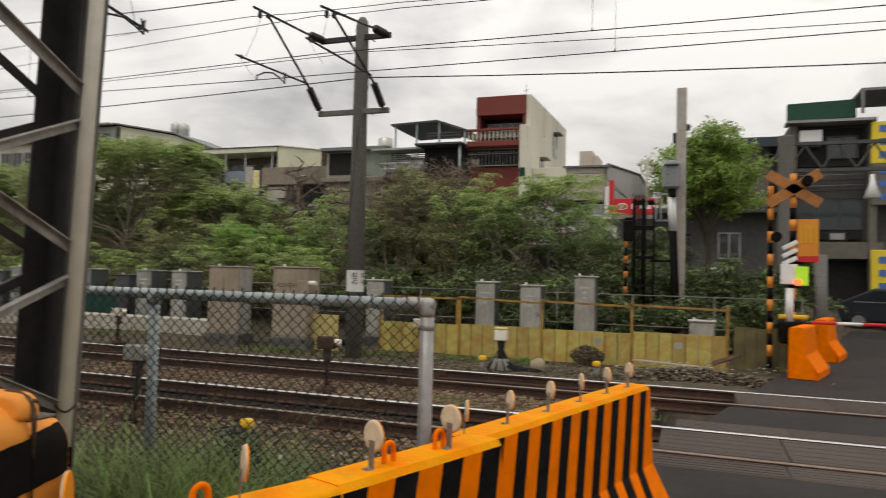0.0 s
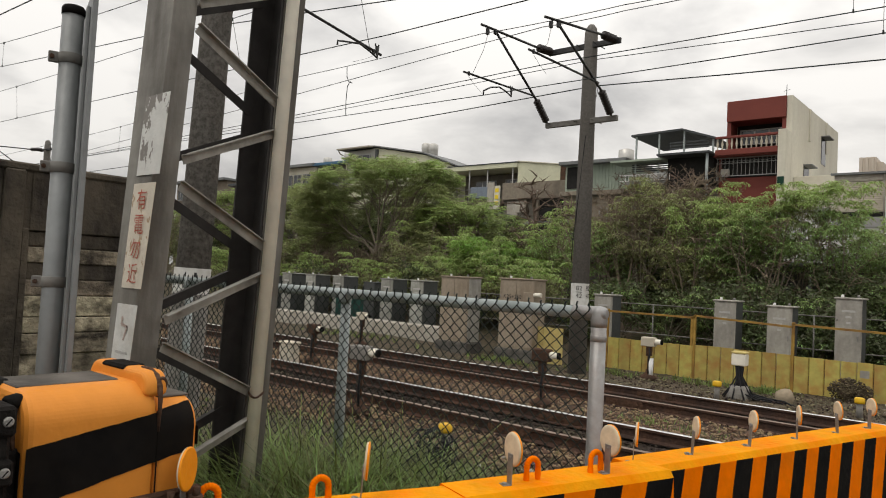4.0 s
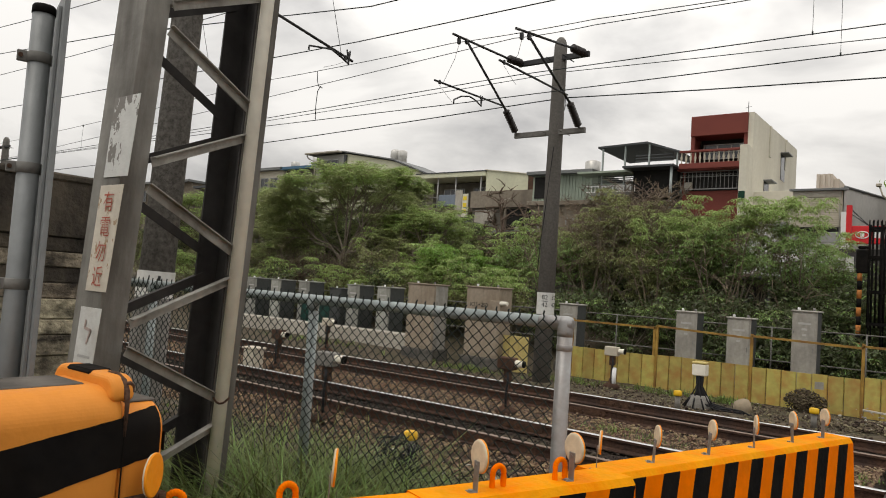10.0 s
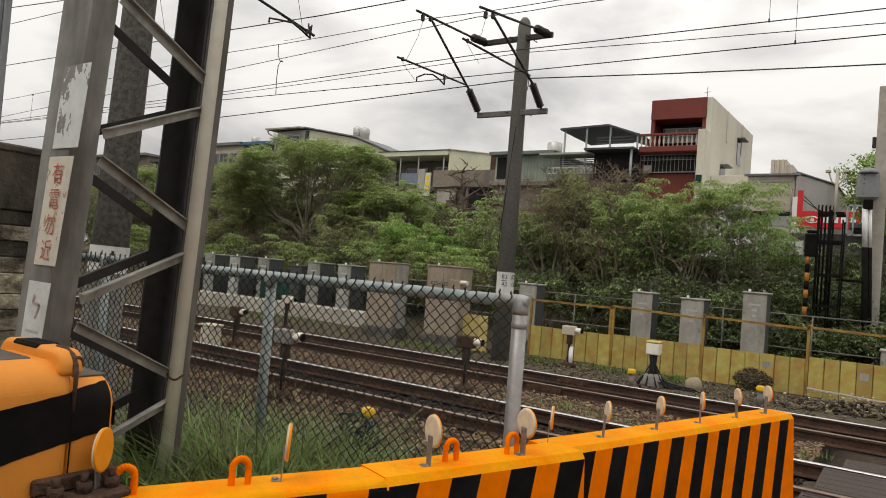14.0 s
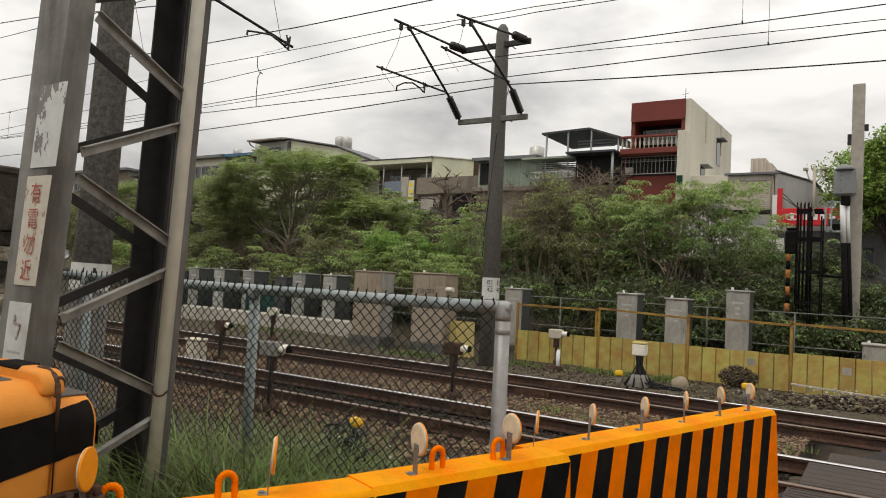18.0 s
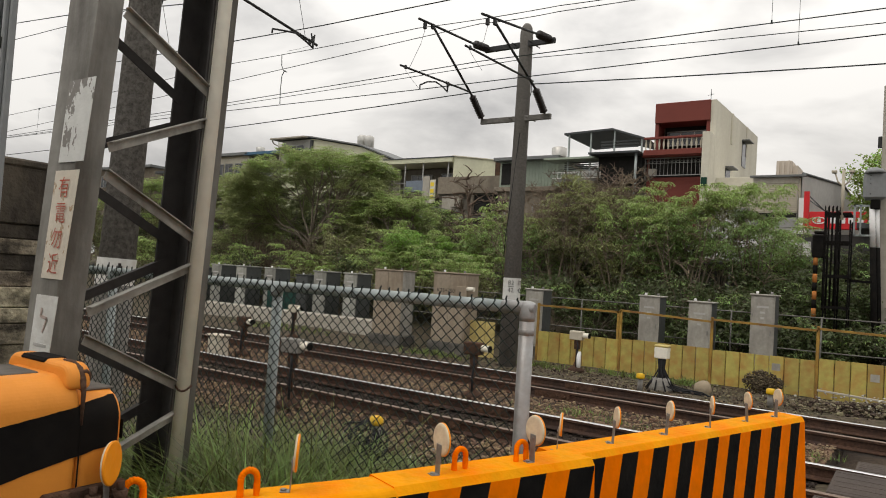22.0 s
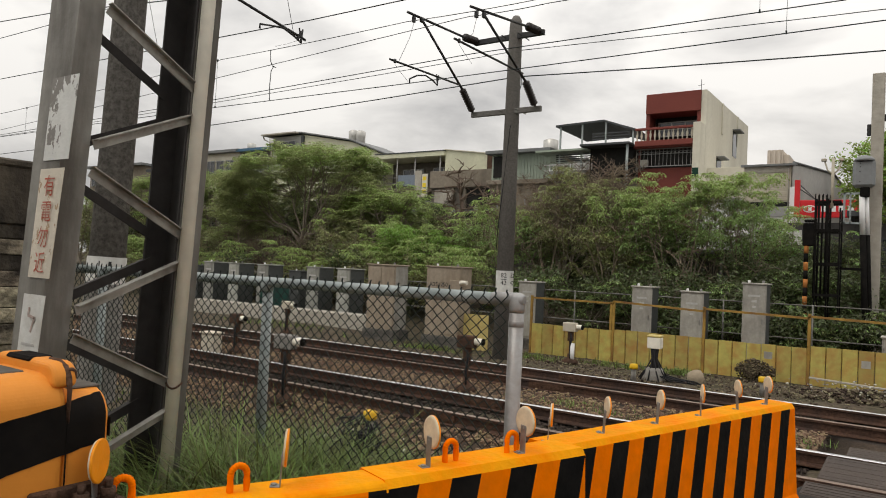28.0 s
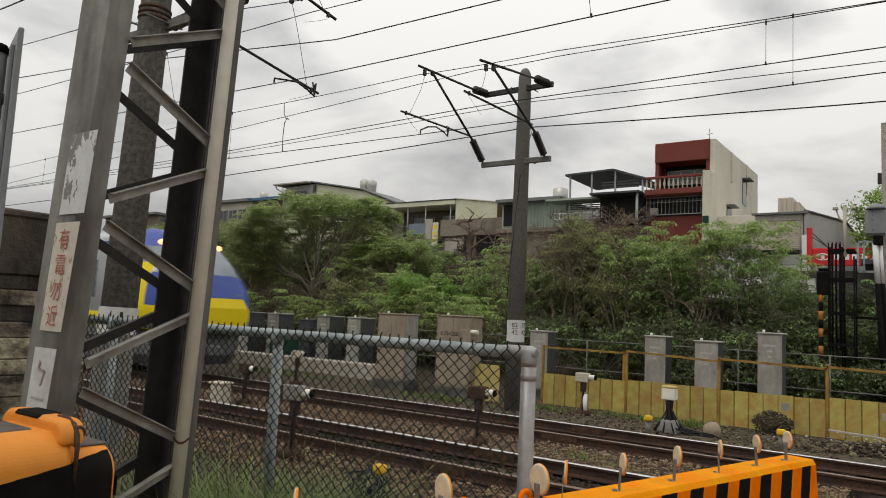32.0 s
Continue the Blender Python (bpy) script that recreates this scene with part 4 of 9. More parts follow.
build_disc(bar1, 0.0, local_y(bar1, -1.13, 1.04), -22, 0.02, lean=-2)
build_disc(bar2, 0.02, local_y(bar2, -0.88, 1.56), -8, 0.024)
build_disc(bar2, 0.03, local_y(bar2, -0.715, 2.01), -6, 0.024)
for (x, y), a in zip(((-0.75, 2.27), (-0.63, 2.66), (-0.50, 3.10), (-0.38, 3.52), (-0.26, 3.92), (-0.15, 4.27)), (-50, -38, -36, -50, -40, -36)):
    build_disc(bar3, 0.02, local_y(bar3, x + 0.016, y + 0.052), a, lean=jit(4), size=0.88)
PLAIN = "plain orange concrete barrier on the far side of the crossing"
build_barrier(2.23, 12.95, 1.2, -17, striped=False, label=PLAIN)
build_barrier(3.08, 16.1, 1.2, -17, striped=False, label=PLAIN)


# ---- chain-link fence ----
def build_chain_fence():
    f = thing("chain_link_fence", 0, 2.45, -0.03, label="galvanised pipe fence with green-black chain-link mesh", category="fence")
    part("top_rail", Geo().cyl((-5.2, 0, 1.535), (-0.99, 0, 1.535), 0.032, n=16), M["galv"], f, "weathered green-grey pipe")
    g = Geo().cyl((-0.96, 0, 0), (-0.96, 0, 1.535), 0.038, 0.038, 18)
    g.lathe((-0.96, 0, 1.47), (-0.96, 0, 1.572), [(0, 0.039), (0.2, 0.0405), (0.75, 0.0405), (0.95, 0.030), (1, 0.01)], 18)
    g.lathe((-1.10, 0, 1.535), (-0.918, 0, 1.535), [(0, 0.033), (0.05, 0.036), (0.85, 0.036), (0.95, 0.031), (1, 0.02)], 16)
    g.lathe((-0.96, 0, 1.40), (-0.96, 0, 1.43), [(0, 0.038), (0.1, 0.0405), (0.9, 0.0405), (1, 0.038)], 18)
    part("corner_post", g, M["silver"], f, "silver painted corner post with elbow fitting")
    for x in (-2.785, -4.7):
        g = Geo().cyl((x, 0.01, 0), (x, 0.01, 1.51), 0.033, n=14)
        g.lathe((x, 0.0, 1.47), (x, 0.0, 1.56), [(0, 0.034), (0.2, 0.042), (0.8, 0.042), (1, 0.03)], 14)
        part("post", g, M["galv"], f)
    pitch, rise, x0, x1 = 0.0345, 0.031, -5.15, -1.005
    g = Geo()
    barbs = Geo()
    n = int((x1 - x0) / pitch)
    for i in range(n + 1):
        xa = x0 + i * pitch
        pts, k = [], 0
        z = 0.06
        while z <= 1.562:
            side = 1 if ((k + i) % 2 == 0) else -1
            pts.append((xa + side * pitch * 0.515, -0.045 + (0.004 if k % 2 else -0.004) + 0.006 * math.sin(xa * 3 + z * 2), z))
            z += rise
            k += 1
        g.tube(pts, 0.0037, 4)
        q = jit(0.005)
        ex, ez = pts[-1][0], pts[-1][2]
        if i % 2 == 0:
            barbs.tube([pts[-1], (ex + 0.003, -0.044, ez + 0.014), (ex - 0.003 + q, -0.042, ez + 0.026), (ex + 0.004 + q * 1.6, -0.043, ez + 0.040 + jit(0.006))], [0.0045, 0.0045, 0.0052, 0.0042], 5)
    me = g.mesh("mesh", M["wire"], fix=False)
    ob = new("mesh", me)
    ob.parent = f
    tagged(ob, "dark woven wire mesh", kind="stuff")
    ob = new("barbed_edge", barbs.mesh("barbed_edge", M["wire"], fix=False))
    ob.parent = f
    tagged(ob, "twisted wire ends along the top rail", kind="stuff")
    for i in range(10):
        x = -1.25 - 0.42 * i
        g = Geo().tube([(x + 0.02 * math.cos(a), 0.037 * math.cos(a * 1.0), 1.535 + 0.037 * math.sin(a)) for a in [6.283 * k / 12 for k in range(13)]], 0.0025, 4)
        part("tie_wire", g, M["wire"], f)


build_chain_fence()


# ---- near mast ----
def build_mast():
    m = thing("lattice_mast", -2.797, 1.42, -0.03, label="grey steel lattice mast with warning plates and white conduit", category="mast")
    H = 7.6
    xf, xb = 0.165, -0.125

    def leg(name, y_in, y_web, lean, material):
        g = Geo()

        def slab(xa, xc, ya, yc):
            za, zb = 0.0, H
            vs = []
            for z in (za, zb):
                s = lean * (z - 1.5)
                vs += [(xa, ya + s, z), (xc, ya + s, z), (xc, yc + s, z), (xa, yc + s, z)]
            g.add(vs, [(0, 3, 2, 1), (4, 5, 6, 7), (0, 1, 5, 4), (1, 2, 6, 5), (2, 3, 7, 6), (3, 0, 4, 7)])
        lo, hi = min(y_in, y_web), max(y_in, y_web)
        t = 0.012
        slab(xf - t, xf, lo, hi)
        slab(xb, xb + t, lo, hi)
        if y_web < y_in:
            slab(xb + t, xf - t, y_web, y_web + t)
        else:
            slab(xb + t, xf - t, y_web - t, y_web)
        return part(name, g, material, m, "grey channel leg" if name == "leg" else "")

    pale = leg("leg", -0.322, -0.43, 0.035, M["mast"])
    # this leg shows its inside, so its shade is painted as dark steel
    right = leg("leg", 0.27, 0.42, 0.0, M["mast_shade"])
    right["label"] = "channel leg, the shade of its inside painted dark"
    # added thin face leaves the front flange in the lighter mast paint
    g = Geo().box(xf + 0.001, xf + 0.007, 0.28, 0.42, 0, H)
    part("flange_cover", g, M["mast"], m, "thin added face keeping the front flange a lighter grey")
    for k in range(-6, 4):
        for front in (True, False):
            x = xf + 0.008 if front else xb + 0.018
            zs = [2.86 - 0.8 * k, 2.58 - 0.8 * k, 2.44 - 0.8 * k, 2.19 - 0.8 * k]
            for za, zb, ya, yb in ((zs[0], zs[1], -0.30, 0.31), (zs[2], zs[3], 0.32, -0.30)):
                if min(za, zb) < 0.15 or max(za, zb) > H - 0.1:
                    continue
                sa, sb = 0.035 * (za - 1.5) * (ya < 0), 0.035 * (zb - 1.5) * (yb < 0)
                p, q = Vector((x, ya + sa, za)), Vector((x, yb + sb, zb))
                g = Geo().bar(p, q, 0.007, 0.05, up=(0, 0, 1))
                lip = Vector((0.018 if front else -0.018, 0, 0.022))
                g.bar(p + lip, q + lip, 0.036, 0.006, up=(0, 0, 1))
                # rear bars get the dark copy, shade put into their colour
                part("lacing_bar", g, M["lacing"] if front else M["mast_shade"], m)
    # conduit with straps
    g = Geo().cyl((xf + 0.048, 0.305, 0), (xf + 0.048, 0.305, H), 0.037, n=16)
    part("conduit", g, M["white_pipe"], m, "off-white conduit pipe")
    for z in (0.98,):
        g = Geo().tube([(xf + 0.048 + 0.041 * math.cos(a), 0.305 + 0.041 * math.sin(a), z + 0.012 * math.sin(a * 2)) for a in [6.283 * k / 14 for k in range(15)]], 0.006, 5)
        part("strap", g, M["rust"], m)
    # plates on the outer web
    def plate(name, x0, x1, z0, z1, label, paint="whitepaint"):
        s0, s1 = 0.035 * (z0 - 1.47), 0.035 * (z1 - 1.47)
        g = Geo()
        y = -0.434
        g.add([(x0, y + s0, z0), (x1, y + s0, z0), (x1, y + s1, z1), (x0, y + s1, z1), (x0, y + s0 + 0.003, z0), (x1, y + s0 + 0.003, z0), (x1, y + s1 + 0.003, z1), (x0, y + s1 + 0.003, z1)],
              [(0, 1, 2, 3), (4, 7, 6, 5), (0, 4, 5, 1), (2, 6, 7, 3), (1, 5, 6, 2), (0, 3, 7, 4)])
        return part(name, g, M[paint], m, label)
    plate("peeled_plate", -0.03, 0.163, 2.10, 2.50, "white plate with paint peeling off", "peeling")
    plate("warning_plate", -0.04, 0.145, 1.54, 2.06, "white warning plate with faded red characters", "yellowed")
    for i, ch in enumerate("有電勿近"):
        z = 1.97 - 0.122 * i
        s = 0.035 * (z - 1.47)
        writing(ch, 0.108, M["redtext"], pose(0.053, -0.4385 + s, z, 90, 0, 0), m, "lettering", 0.85)
    plate("bolt_plate", -0.055, 0.135, 1.16, 1.46, "white plate with a small red lightning mark")
    g = Geo().bar((0.012, -0.442, 1.362), (0.075, -0.442, 1.352), 0.002, 0.014).bar((0.02, -0.442, 1.40), (0.014, -0.442, 1.362), 0.002, 0.012).bar((0.075, -0.442, 1.356), (0.045, -0.442, 1.285), 0.002, 0.012)
    part("lightning_mark", g, M["faintmark"], m)
    for z, w in ((1.225, 0.12),):
        part("lettering", Geo().box(0.04 - w / 2, 0.04 + w / 2, -0.4452, -0.4438, z - 0.006, z + 0.006), M["paleink"], m)
    # the whole mast leans, its dark leg less than its pale one
    for ob in m.children:
        for v in ob.data.vertices:
            share = max(0.0, min(1.0, (v.co.y + 0.3) / 0.6))
            if ob == pale or v.co.y < -0.36 + 0.035 * (v.co.z - 1.5):
                twist = 0.055 * max(0.0, min(1.0, (v.co.x + 0.125) / 0.29)) * min(v.co.z - 1.25, 1.15)
                v.co.y -= 0.6 * twist * (v.co.y > -0.36 + 0.035 * (v.co.z - 1.5))
                v.co.x += twist
            v.co.x += 0.025 * (v.co.z - 1.4)
            v.co.y += share * (0.021 * (v.co.z - 3.0) - 0.024)
        ob.data.update()


build_mast()


# ---- gate machine beside the mast ----
def build_machine():
    g0 = thing("barrier_gate_machine", -1.49, 0.272, -0.02, 0, label="faded orange crossing gate machine housing with black band", category="gate machine")
    W, A, B, top = 0.19, -0.235, 0.25, 1.343

    def hull(y0, y1, z0, z1, w, r=0.09):
        n = 14
        prof = [(-w, z0), (w, z0), (w, z1 - r)] + [(w - r + r * math.cos(a), z1 - r + r * math.sin(a)) for a in [math.pi / 2 * k / n for k in range(1, n + 1)]]
        prof += [(-w + r - r * math.sin(a), z1 - r + r * math.cos(a)) for a in [math.pi / 2 * k / n for k in range(n + 1)]]
        return Geo().prism(prof, pose(0, y0, 0), y1 - y0)
    body = part("housing", hull(A, 0.12, 0.55, top - 0.03, W), M["machine"], g0, "rounded orange sheet-metal housing")
    end = part("end_hood", hull(0.12, B, 0.55, top - 0.082, W, 0.09), M["machine"], g0, "lower rounded end of the housing")
    for ob in (body, end):
        bev = ob.modifiers.new("round", "BEVEL")
        bev.width, bev.segments, bev.limit_method = 0.022, 3, "ANGLE"
    # slanted band painted on the side, a thin coat over the housing
    n = 26
    ys = [A + 0.006 + (B - A - 0.022) * k / n for k in range(n + 1)]
    g = Geo()
    rows = 8
    for y in ys:
        a, b = 1.02 + 0.19 * (y - A) + jit(0.002), 1.175 + 0.155 * (y - A) + jit(0.0011)
        bend = (top - 0.03 if y < 0.12 else top - 0.082) - 0.09
        for k in range(rows + 1):
            z = min(a + (b - a) * k / rows, bend + 0.08)
            x = W + 0.0025 if z < bend else W - 0.0875 + math.sqrt(0.09 ** 2 - (z - bend) ** 2)
            g.v.append((x, y, z))
    for k in range(n):
        for q in range(rows):
            o = k * (rows + 1) + q
            g.f.append((o, o + rows + 1, o + rows + 2, o + 1))
            g.s.append(0)
            g.smooth.append(True)
    part("black_band", g, M["machine_black"], g0, "slanting hand-painted black band")
    part("end_band", Geo().box(-W + 0.02, W - 0.012, A - 0.0035, A - 0.001, 0.99, 1.165, 0.001), M["machine_black"], g0, "black band across the end")
    part("end_band", Geo().box(-W + 0.01, W - 0.004, B + 0.001, B + 0.004, 1.115, 1.172, 0.001), M["machine_black"], g0, "")
    part("plinth", Geo().box(-0.16, 0.16, -0.21, 0.26, 0, 0.55, 0.02), M["rust"], g0, "rusty cast base")
    part("lid_strip", Geo().box(-0.105, 0.075, A + 0.015, 0.05, top - 0.034, top - 0.026, 0.003), M["lidgrey"], g0, "worn grey-black strip along the lid")
    part("lid_catch", Geo().box(-0.12, -0.02, A - 0.03, A + 0.04, top - 0.06, top - 0.022, 0.012).box(-0.11, -0.09, A - 0.035, A - 0.01, top - 0.12, top - 0.05, 0.006), M["black"], g0, "black lid catch")
    g = hull(0.078, 0.148, top - 0.07, top + 0.004, W - 0.003, 0.05)
    strap = part("lid_strap", g, M["machine"], g0, "raised orange strap over the lid")
    bev = strap.modifiers.new("round", "BEVEL")
    bev.width, bev.segments, bev.limit_method = 0.018, 4, "ANGLE"
    part("strap_pad", Geo().box(-0.10, 0.045, 0.076, 0.150, top - 0.012, top + 0.0065, 0.008), M["machine_black"], g0, "black painted middle of the strap")
    run = [(W - 0.10, 0.112, top + 0.005), (W - 0.055, 0.114, top + 0.003), (W - 0.022, 0.117, top - 0.012), (W - 0.004, 0.119, top - 0.040), (W + 0.001, 0.121, top - 0.075), (W + 0.001, 0.121, top - 0.17)]
    part("hinge_hook", Geo().tube(run, [0.004, 0.008, 0.009, 0.009, 0.007, 0.004], 7), M["rust"], g0, "dark rusty hook hanging over the strap")
    part("hook_eye", Geo().tube([(W - 0.012, 0.128 + 0.014 * math.cos(q), top - 0.034 + 0.016 * math.sin(q)) for q in [6.283 * k / 10 for k in range(11)]], 0.006, 6), M["rust"], g0, "rusty eye of the hook")
    part("end_cap_edge", Geo().box(-W + 0.03, W - 0.06, B - 0.10, B - 0.004, top - 0.086, top - 0.0785, 0.003), M["lidgrey"], g0, "black worn edge of the end hood")
    part("seam", Geo().box(W + 0.001, W + 0.0045, 0.1185, 0.1215, 0.60, top - 0.13), M["machine_black"], g0)
    part("knob", Geo().lathe((W - 0.07, A + 0.01, top - 0.055), (W - 0.05, A - 0.032, top - 0.06), [(0, 0.017), (0.2, 0.021), (0.8, 0.022), (1, 0.014)], 14), M["black"], g0, "black lid knob")
    part("latch_cord", Geo().tube([(W - 0.05, A - 0.02, top - 0.075), (W - 0.045, A - 0.012, top - 0.13), (W - 0.04, A - 0.006, top - 0.24)], [0.009, 0.007, 0.004], 6), M["rust"], g0, "dark stained cord below the knob")
    # clamp of the gate arm
    part("arm_clamp", Geo().box(0.10, 0.268, -0.395, -0.29, 0.98, 1.295, 0.01), M["clampsteel"], g0, "black steel clamp block of the gate arm")
    for z0, z1 in ((1.232, 1.305), (1.115, 1.178)):
        part("clamp_bar", Geo().box(0.11, 0.285, -0.40, -0.285, z0, z1, 0.008), M["clampsteel"], g0, "black clamp bar")
    part("arm_block", Geo().box(-0.06, 0.11, -0.62, -0.30, 1.0, 1.285, 0.014).box(0.02, 0.16, -0.29, A + 0.01, 1.02, 1.17, 0.01), M["clampsteel"], g0, "black cast arm socket")
    for dy, dz in ((-0.375, 1.268), (-0.306, 1.27), (-0.375, 1.148), (-0.306, 1.15)):
        b = part("bolt", Geo().lathe((0.285, dy, dz), (0.291, dy, dz), [(0, 0.0125), (0.6, 0.012), (1, 0.009)], 14), M["boltzinc"], g0, "worn slotted steel bolt")
        part("slot", Geo().bar((0.2915, dy - 0.006, dz - 0.007), (0.2915, dy + 0.006, dz + 0.007), 0.0012, 0.003), M["black"], b)
    for y in (-0.33, -0.46):
        part("stud", Geo().cyl((0.03, y, 1.28), (0.03, y, 1.33), 0.010, n=8).cyl((0.03, y, 1.322), (0.03, y, 1.345), 0.019, n=6), M["rust"], g0, "rusty upright stud")
    foot = part("foot_bracket", Geo().box(0.17, 0.30, 0.02, 0.26, 0.93, 0.955, 0.008).box(0.19, 0.215, 0.02, 0.26, 0.955, 1.0, 0.006), M["rust"], g0, "rusty bracket at the foot of the housing")
    for y in (0.06, 0.14, 0.22):
        part("bolt", Geo().cyl((0.25, y, 0.955), (0.25, y, 0.985), 0.022, n=6).cyl((0.25, y, 0.98), (0.25, y, 1.01), 0.011, n=8), M["rust"], foot, "rusty nut and bolt")


build_machine()


# ---- sign pipe ----
def build_sign_pipe():
    s = thing("sign_post", -2.172, 0.416, -0.03, label="grey pipe post with clamped traffic sign seen from the edge", category="sign post")
    part("pipe", Geo().cyl((0, 0, 0), (0, 0, 2.60), 0.038, n=20), M["greypipe"], s)
    part("cap", Geo().lathe((0, 0, 2.594), (0, 0, 2.628), [(0, 0.041), (0.75, 0.041), (1, 0.036)], 20), M["black"], s, "black plastic cap")
    for z in (2.425, 2.01, 1.58):
        g = Geo().lathe((0, 0, z - 0.02), (0, 0, z + 0.02), [(0, 0.039), (0.05, 0.042), (0.95, 0.042), (1, 0.039)], 20)
        c = part("clamp", g, M["crossarm"], s, "bolted steel clamp band")
        c.matrix_basis = pose(0, 0, 0, 0, 0, 68)
        for k in (-1, 1):
            part("clamp_ear", Geo().box(0.055 * k - 0.018, 0.055 * k + 0.018, -0.010, 0.004, z - 0.021, z + 0.021, 0.003), M["crossarm"], c)
            part("bolt", Geo().cyl((0.06 * k, -0.02, z), (0.06 * k, 0.018, z), 0.009, n=6), M["rust"], c)
    # board, turned so that its edge shows
    g = Geo().box(-0.009, 0.009, -0.30, 0.30, 1.0, 2.69, 0.003).box(-0.021, -0.009, -0.24, -0.20, 1.0, 2.64, 0.002)
    b = part("board", g, M["greypipe"], s, "grey back of an aluminium sign board")
    b.matrix_basis = pose(-0.093, 0.086, -0.035, 0, 0, 73)


build_sign_pipe()


# ---- old concrete wall ----
def build_wall():
    w = thing("wall_west", -5.45, 0, 0, 0, label="old blackened concrete plank wall running back from the tracks", category="wall", kind="structure")
    bays = [(1.45, 2.62)]
    y = 1.45
    while y > -9:
        bays.append((y - 1.75, y - 0.2))
        part("wall_post", Geo().box(-0.10, 0.105, y - 0.2, y - 0.055, -0.2, 2.31, 0.012).box(-0.10, 0.085, y - 0.055, y, -0.2, 1.86, 0.008).box(-0.10, 0.058, y - 0.056, y + 0.002, 1.85, 2.31, 0.002), M["wallcoping"], w, "soot-stained concrete post")
        y -= 1.75
    for a, b in bays:
        z = -0.2
        while z < 1.8:
            h = random.choice((0.13, 0.17, 0.19, 0.22))
            z1 = 1.84 if z + h > 1.72 else z + h
            part("plank", Geo().box(-0.06 + jit(0.006), 0.05 + jit(0.014), a + 0.002, b - 0.002, z + 0.003, z1 - 0.003 + jit(0.002), 0.007), M["wallconc"] if z1 < 1.62 + jit(0.18) else M["wallcoping"], w)
            part("joint", Geo().box(-0.05, 0.03, a, b, z, z1), M["wallcoping"], w)
            z = z1 if z1 < 1.835 else 9
        part("top_panel", Geo().box(-0.06, 0.062 + jit(0.006), a, b, 1.842, 2.31, 0.008), M["wallcoping"], w, "soot-black upper concrete band")
    part("coping", Geo().box(-0.085, 0.085, y, 2.62, 2.305, 2.37, 0.015), M["wallcoping"], w, "black stained coping")


build_wall()


# ---- catenary poles and wires ----
def insulator(g, p, q, r=0.062, n_shed=9):
    prof = [(0, 0.025), (0.04, 0.03)]
    for i in range(n_shed):
        a = 0.06 + 0.88 * i / n_shed
        s = 0.88 / n_shed
        prof += [(a, 0.038), (a + s * 0.35, r), (a + s * 0.55, r), (a + s * 0.95, 0.038)]
    prof += [(0.96, 0.03), (1, 0.025)]
    g.lathe(p, q, prof, 12)


def cantilever(parent, x, y, s, reach=2.6, steady=True, z_reg=5.44, z_tip=5.33, z_top=6.33, pull=False):
    """A swivelling bracket on a pole at x, y; it reaches s * reach across the track."""
    c = new("cantilever")
    c.parent = parent
    c.matrix_basis = pose(x, y, 0)
    tagged(c, "hinged tubular bracket holding the contact wire")
    for p, q, r, k in (((0, s * 0.04, 6.52), (0, s * 0.56, 6.46), 0.085, 8), ((0, s * 0.08, 5.0), (0, s * 0.56, 5.40), 0.078, 9)):
        g = Geo()
        insulator(g, p, q, r, k)
        part("insulator", g, M["ceramic"], c, "dark ribbed porcelain insulator")
    g = Geo().cyl((0, s * 0.54, 6.46), (0, s * reach, z_top), 0.024, n=8)
    g.cyl((0, s * 0.54, 5.385), (0, s * (reach - 0.45), z_top + 0.01), 0.024, n=8)
    g.box(-0.03, 0.03, s * (reach - 0.2) - 0.03, s * (reach - 0.2) + 0.03, z_top - 0.13, z_top - 0.01, 0.008)
    g.box(-0.028, 0.028, s * (reach - 0.45) - 0.04, s * (reach - 0.45) + 0.04, z_top - 0.05, z_top + 0.05, 0.01)
    part("bracket_tube", g, M["arm"], c)
    g = Geo().cyl((0, s * 0.66, z_reg), (0, s * (reach + 0.45), z_tip), 0.02, n=8)
    if steady:
        y0, y1 = (s * (reach + 0.36), s * (reach - 0.42)) if pull else (s * 1.45, s * (reach - 0.15))
        zz = z_reg - 0.11 - (0.13 if pull else 0.0)
        g.tube([(0, y0, zz + 0.08), (0.01, y0, zz - 0.10), (0.01, y0 + (y1 - y0) * 0.2, zz - 0.04), (0.01, y0 + (y1 - y0) * 0.45, zz - 0.01 + 0.02 * pull), (0.01, y0 + (y1 - y0) * 0.75, zz - 0.08 + 0.05 * pull), (0.01, y1, zz - 0.20 + 0.13 * pull), (0.01, y1, zz - 0.28 + 0.15 * pull)], 0.015, 6)
        g.bar((0, y0 + 0.03 * s, zz + 0.11), (0.01, y0, zz - 0.10), 0.02, 0.014).bar((0, y0 - 0.04 * s, zz + 0.11), (0.01, y0, zz - 0.10), 0.02, 0.014)
    g.box(-0.018, 0.018, s * (reach + 0.3) - 0.022, s * (reach + 0.3) + 0.022, z_tip - 0.03, z_tip + 0.045, 0.006)
    part("registration_tube", g, M["arm"], c)
    ya, yb = s * (reach - 0.2), s * (reach + 0.2)
    g = Geo()
    for o in (0.01,):
        g.tube([(o, ya, z_top - 0.12), (o * 2, ya * 0.7 + yb * 0.3, z_top - 0.45), (o, yb, z_tip + 0.03)], 0.004, 4)
    g.tube([(0, s * (reach + 0.3), z_tip - 0.05), (0, s * (reach + 0.1), z_tip - 0.16), (0, s * (reach - 0.12), z_tip - 0.26)], 0.003, 4)
    part("hanger_wire", g, M["arm"], c)


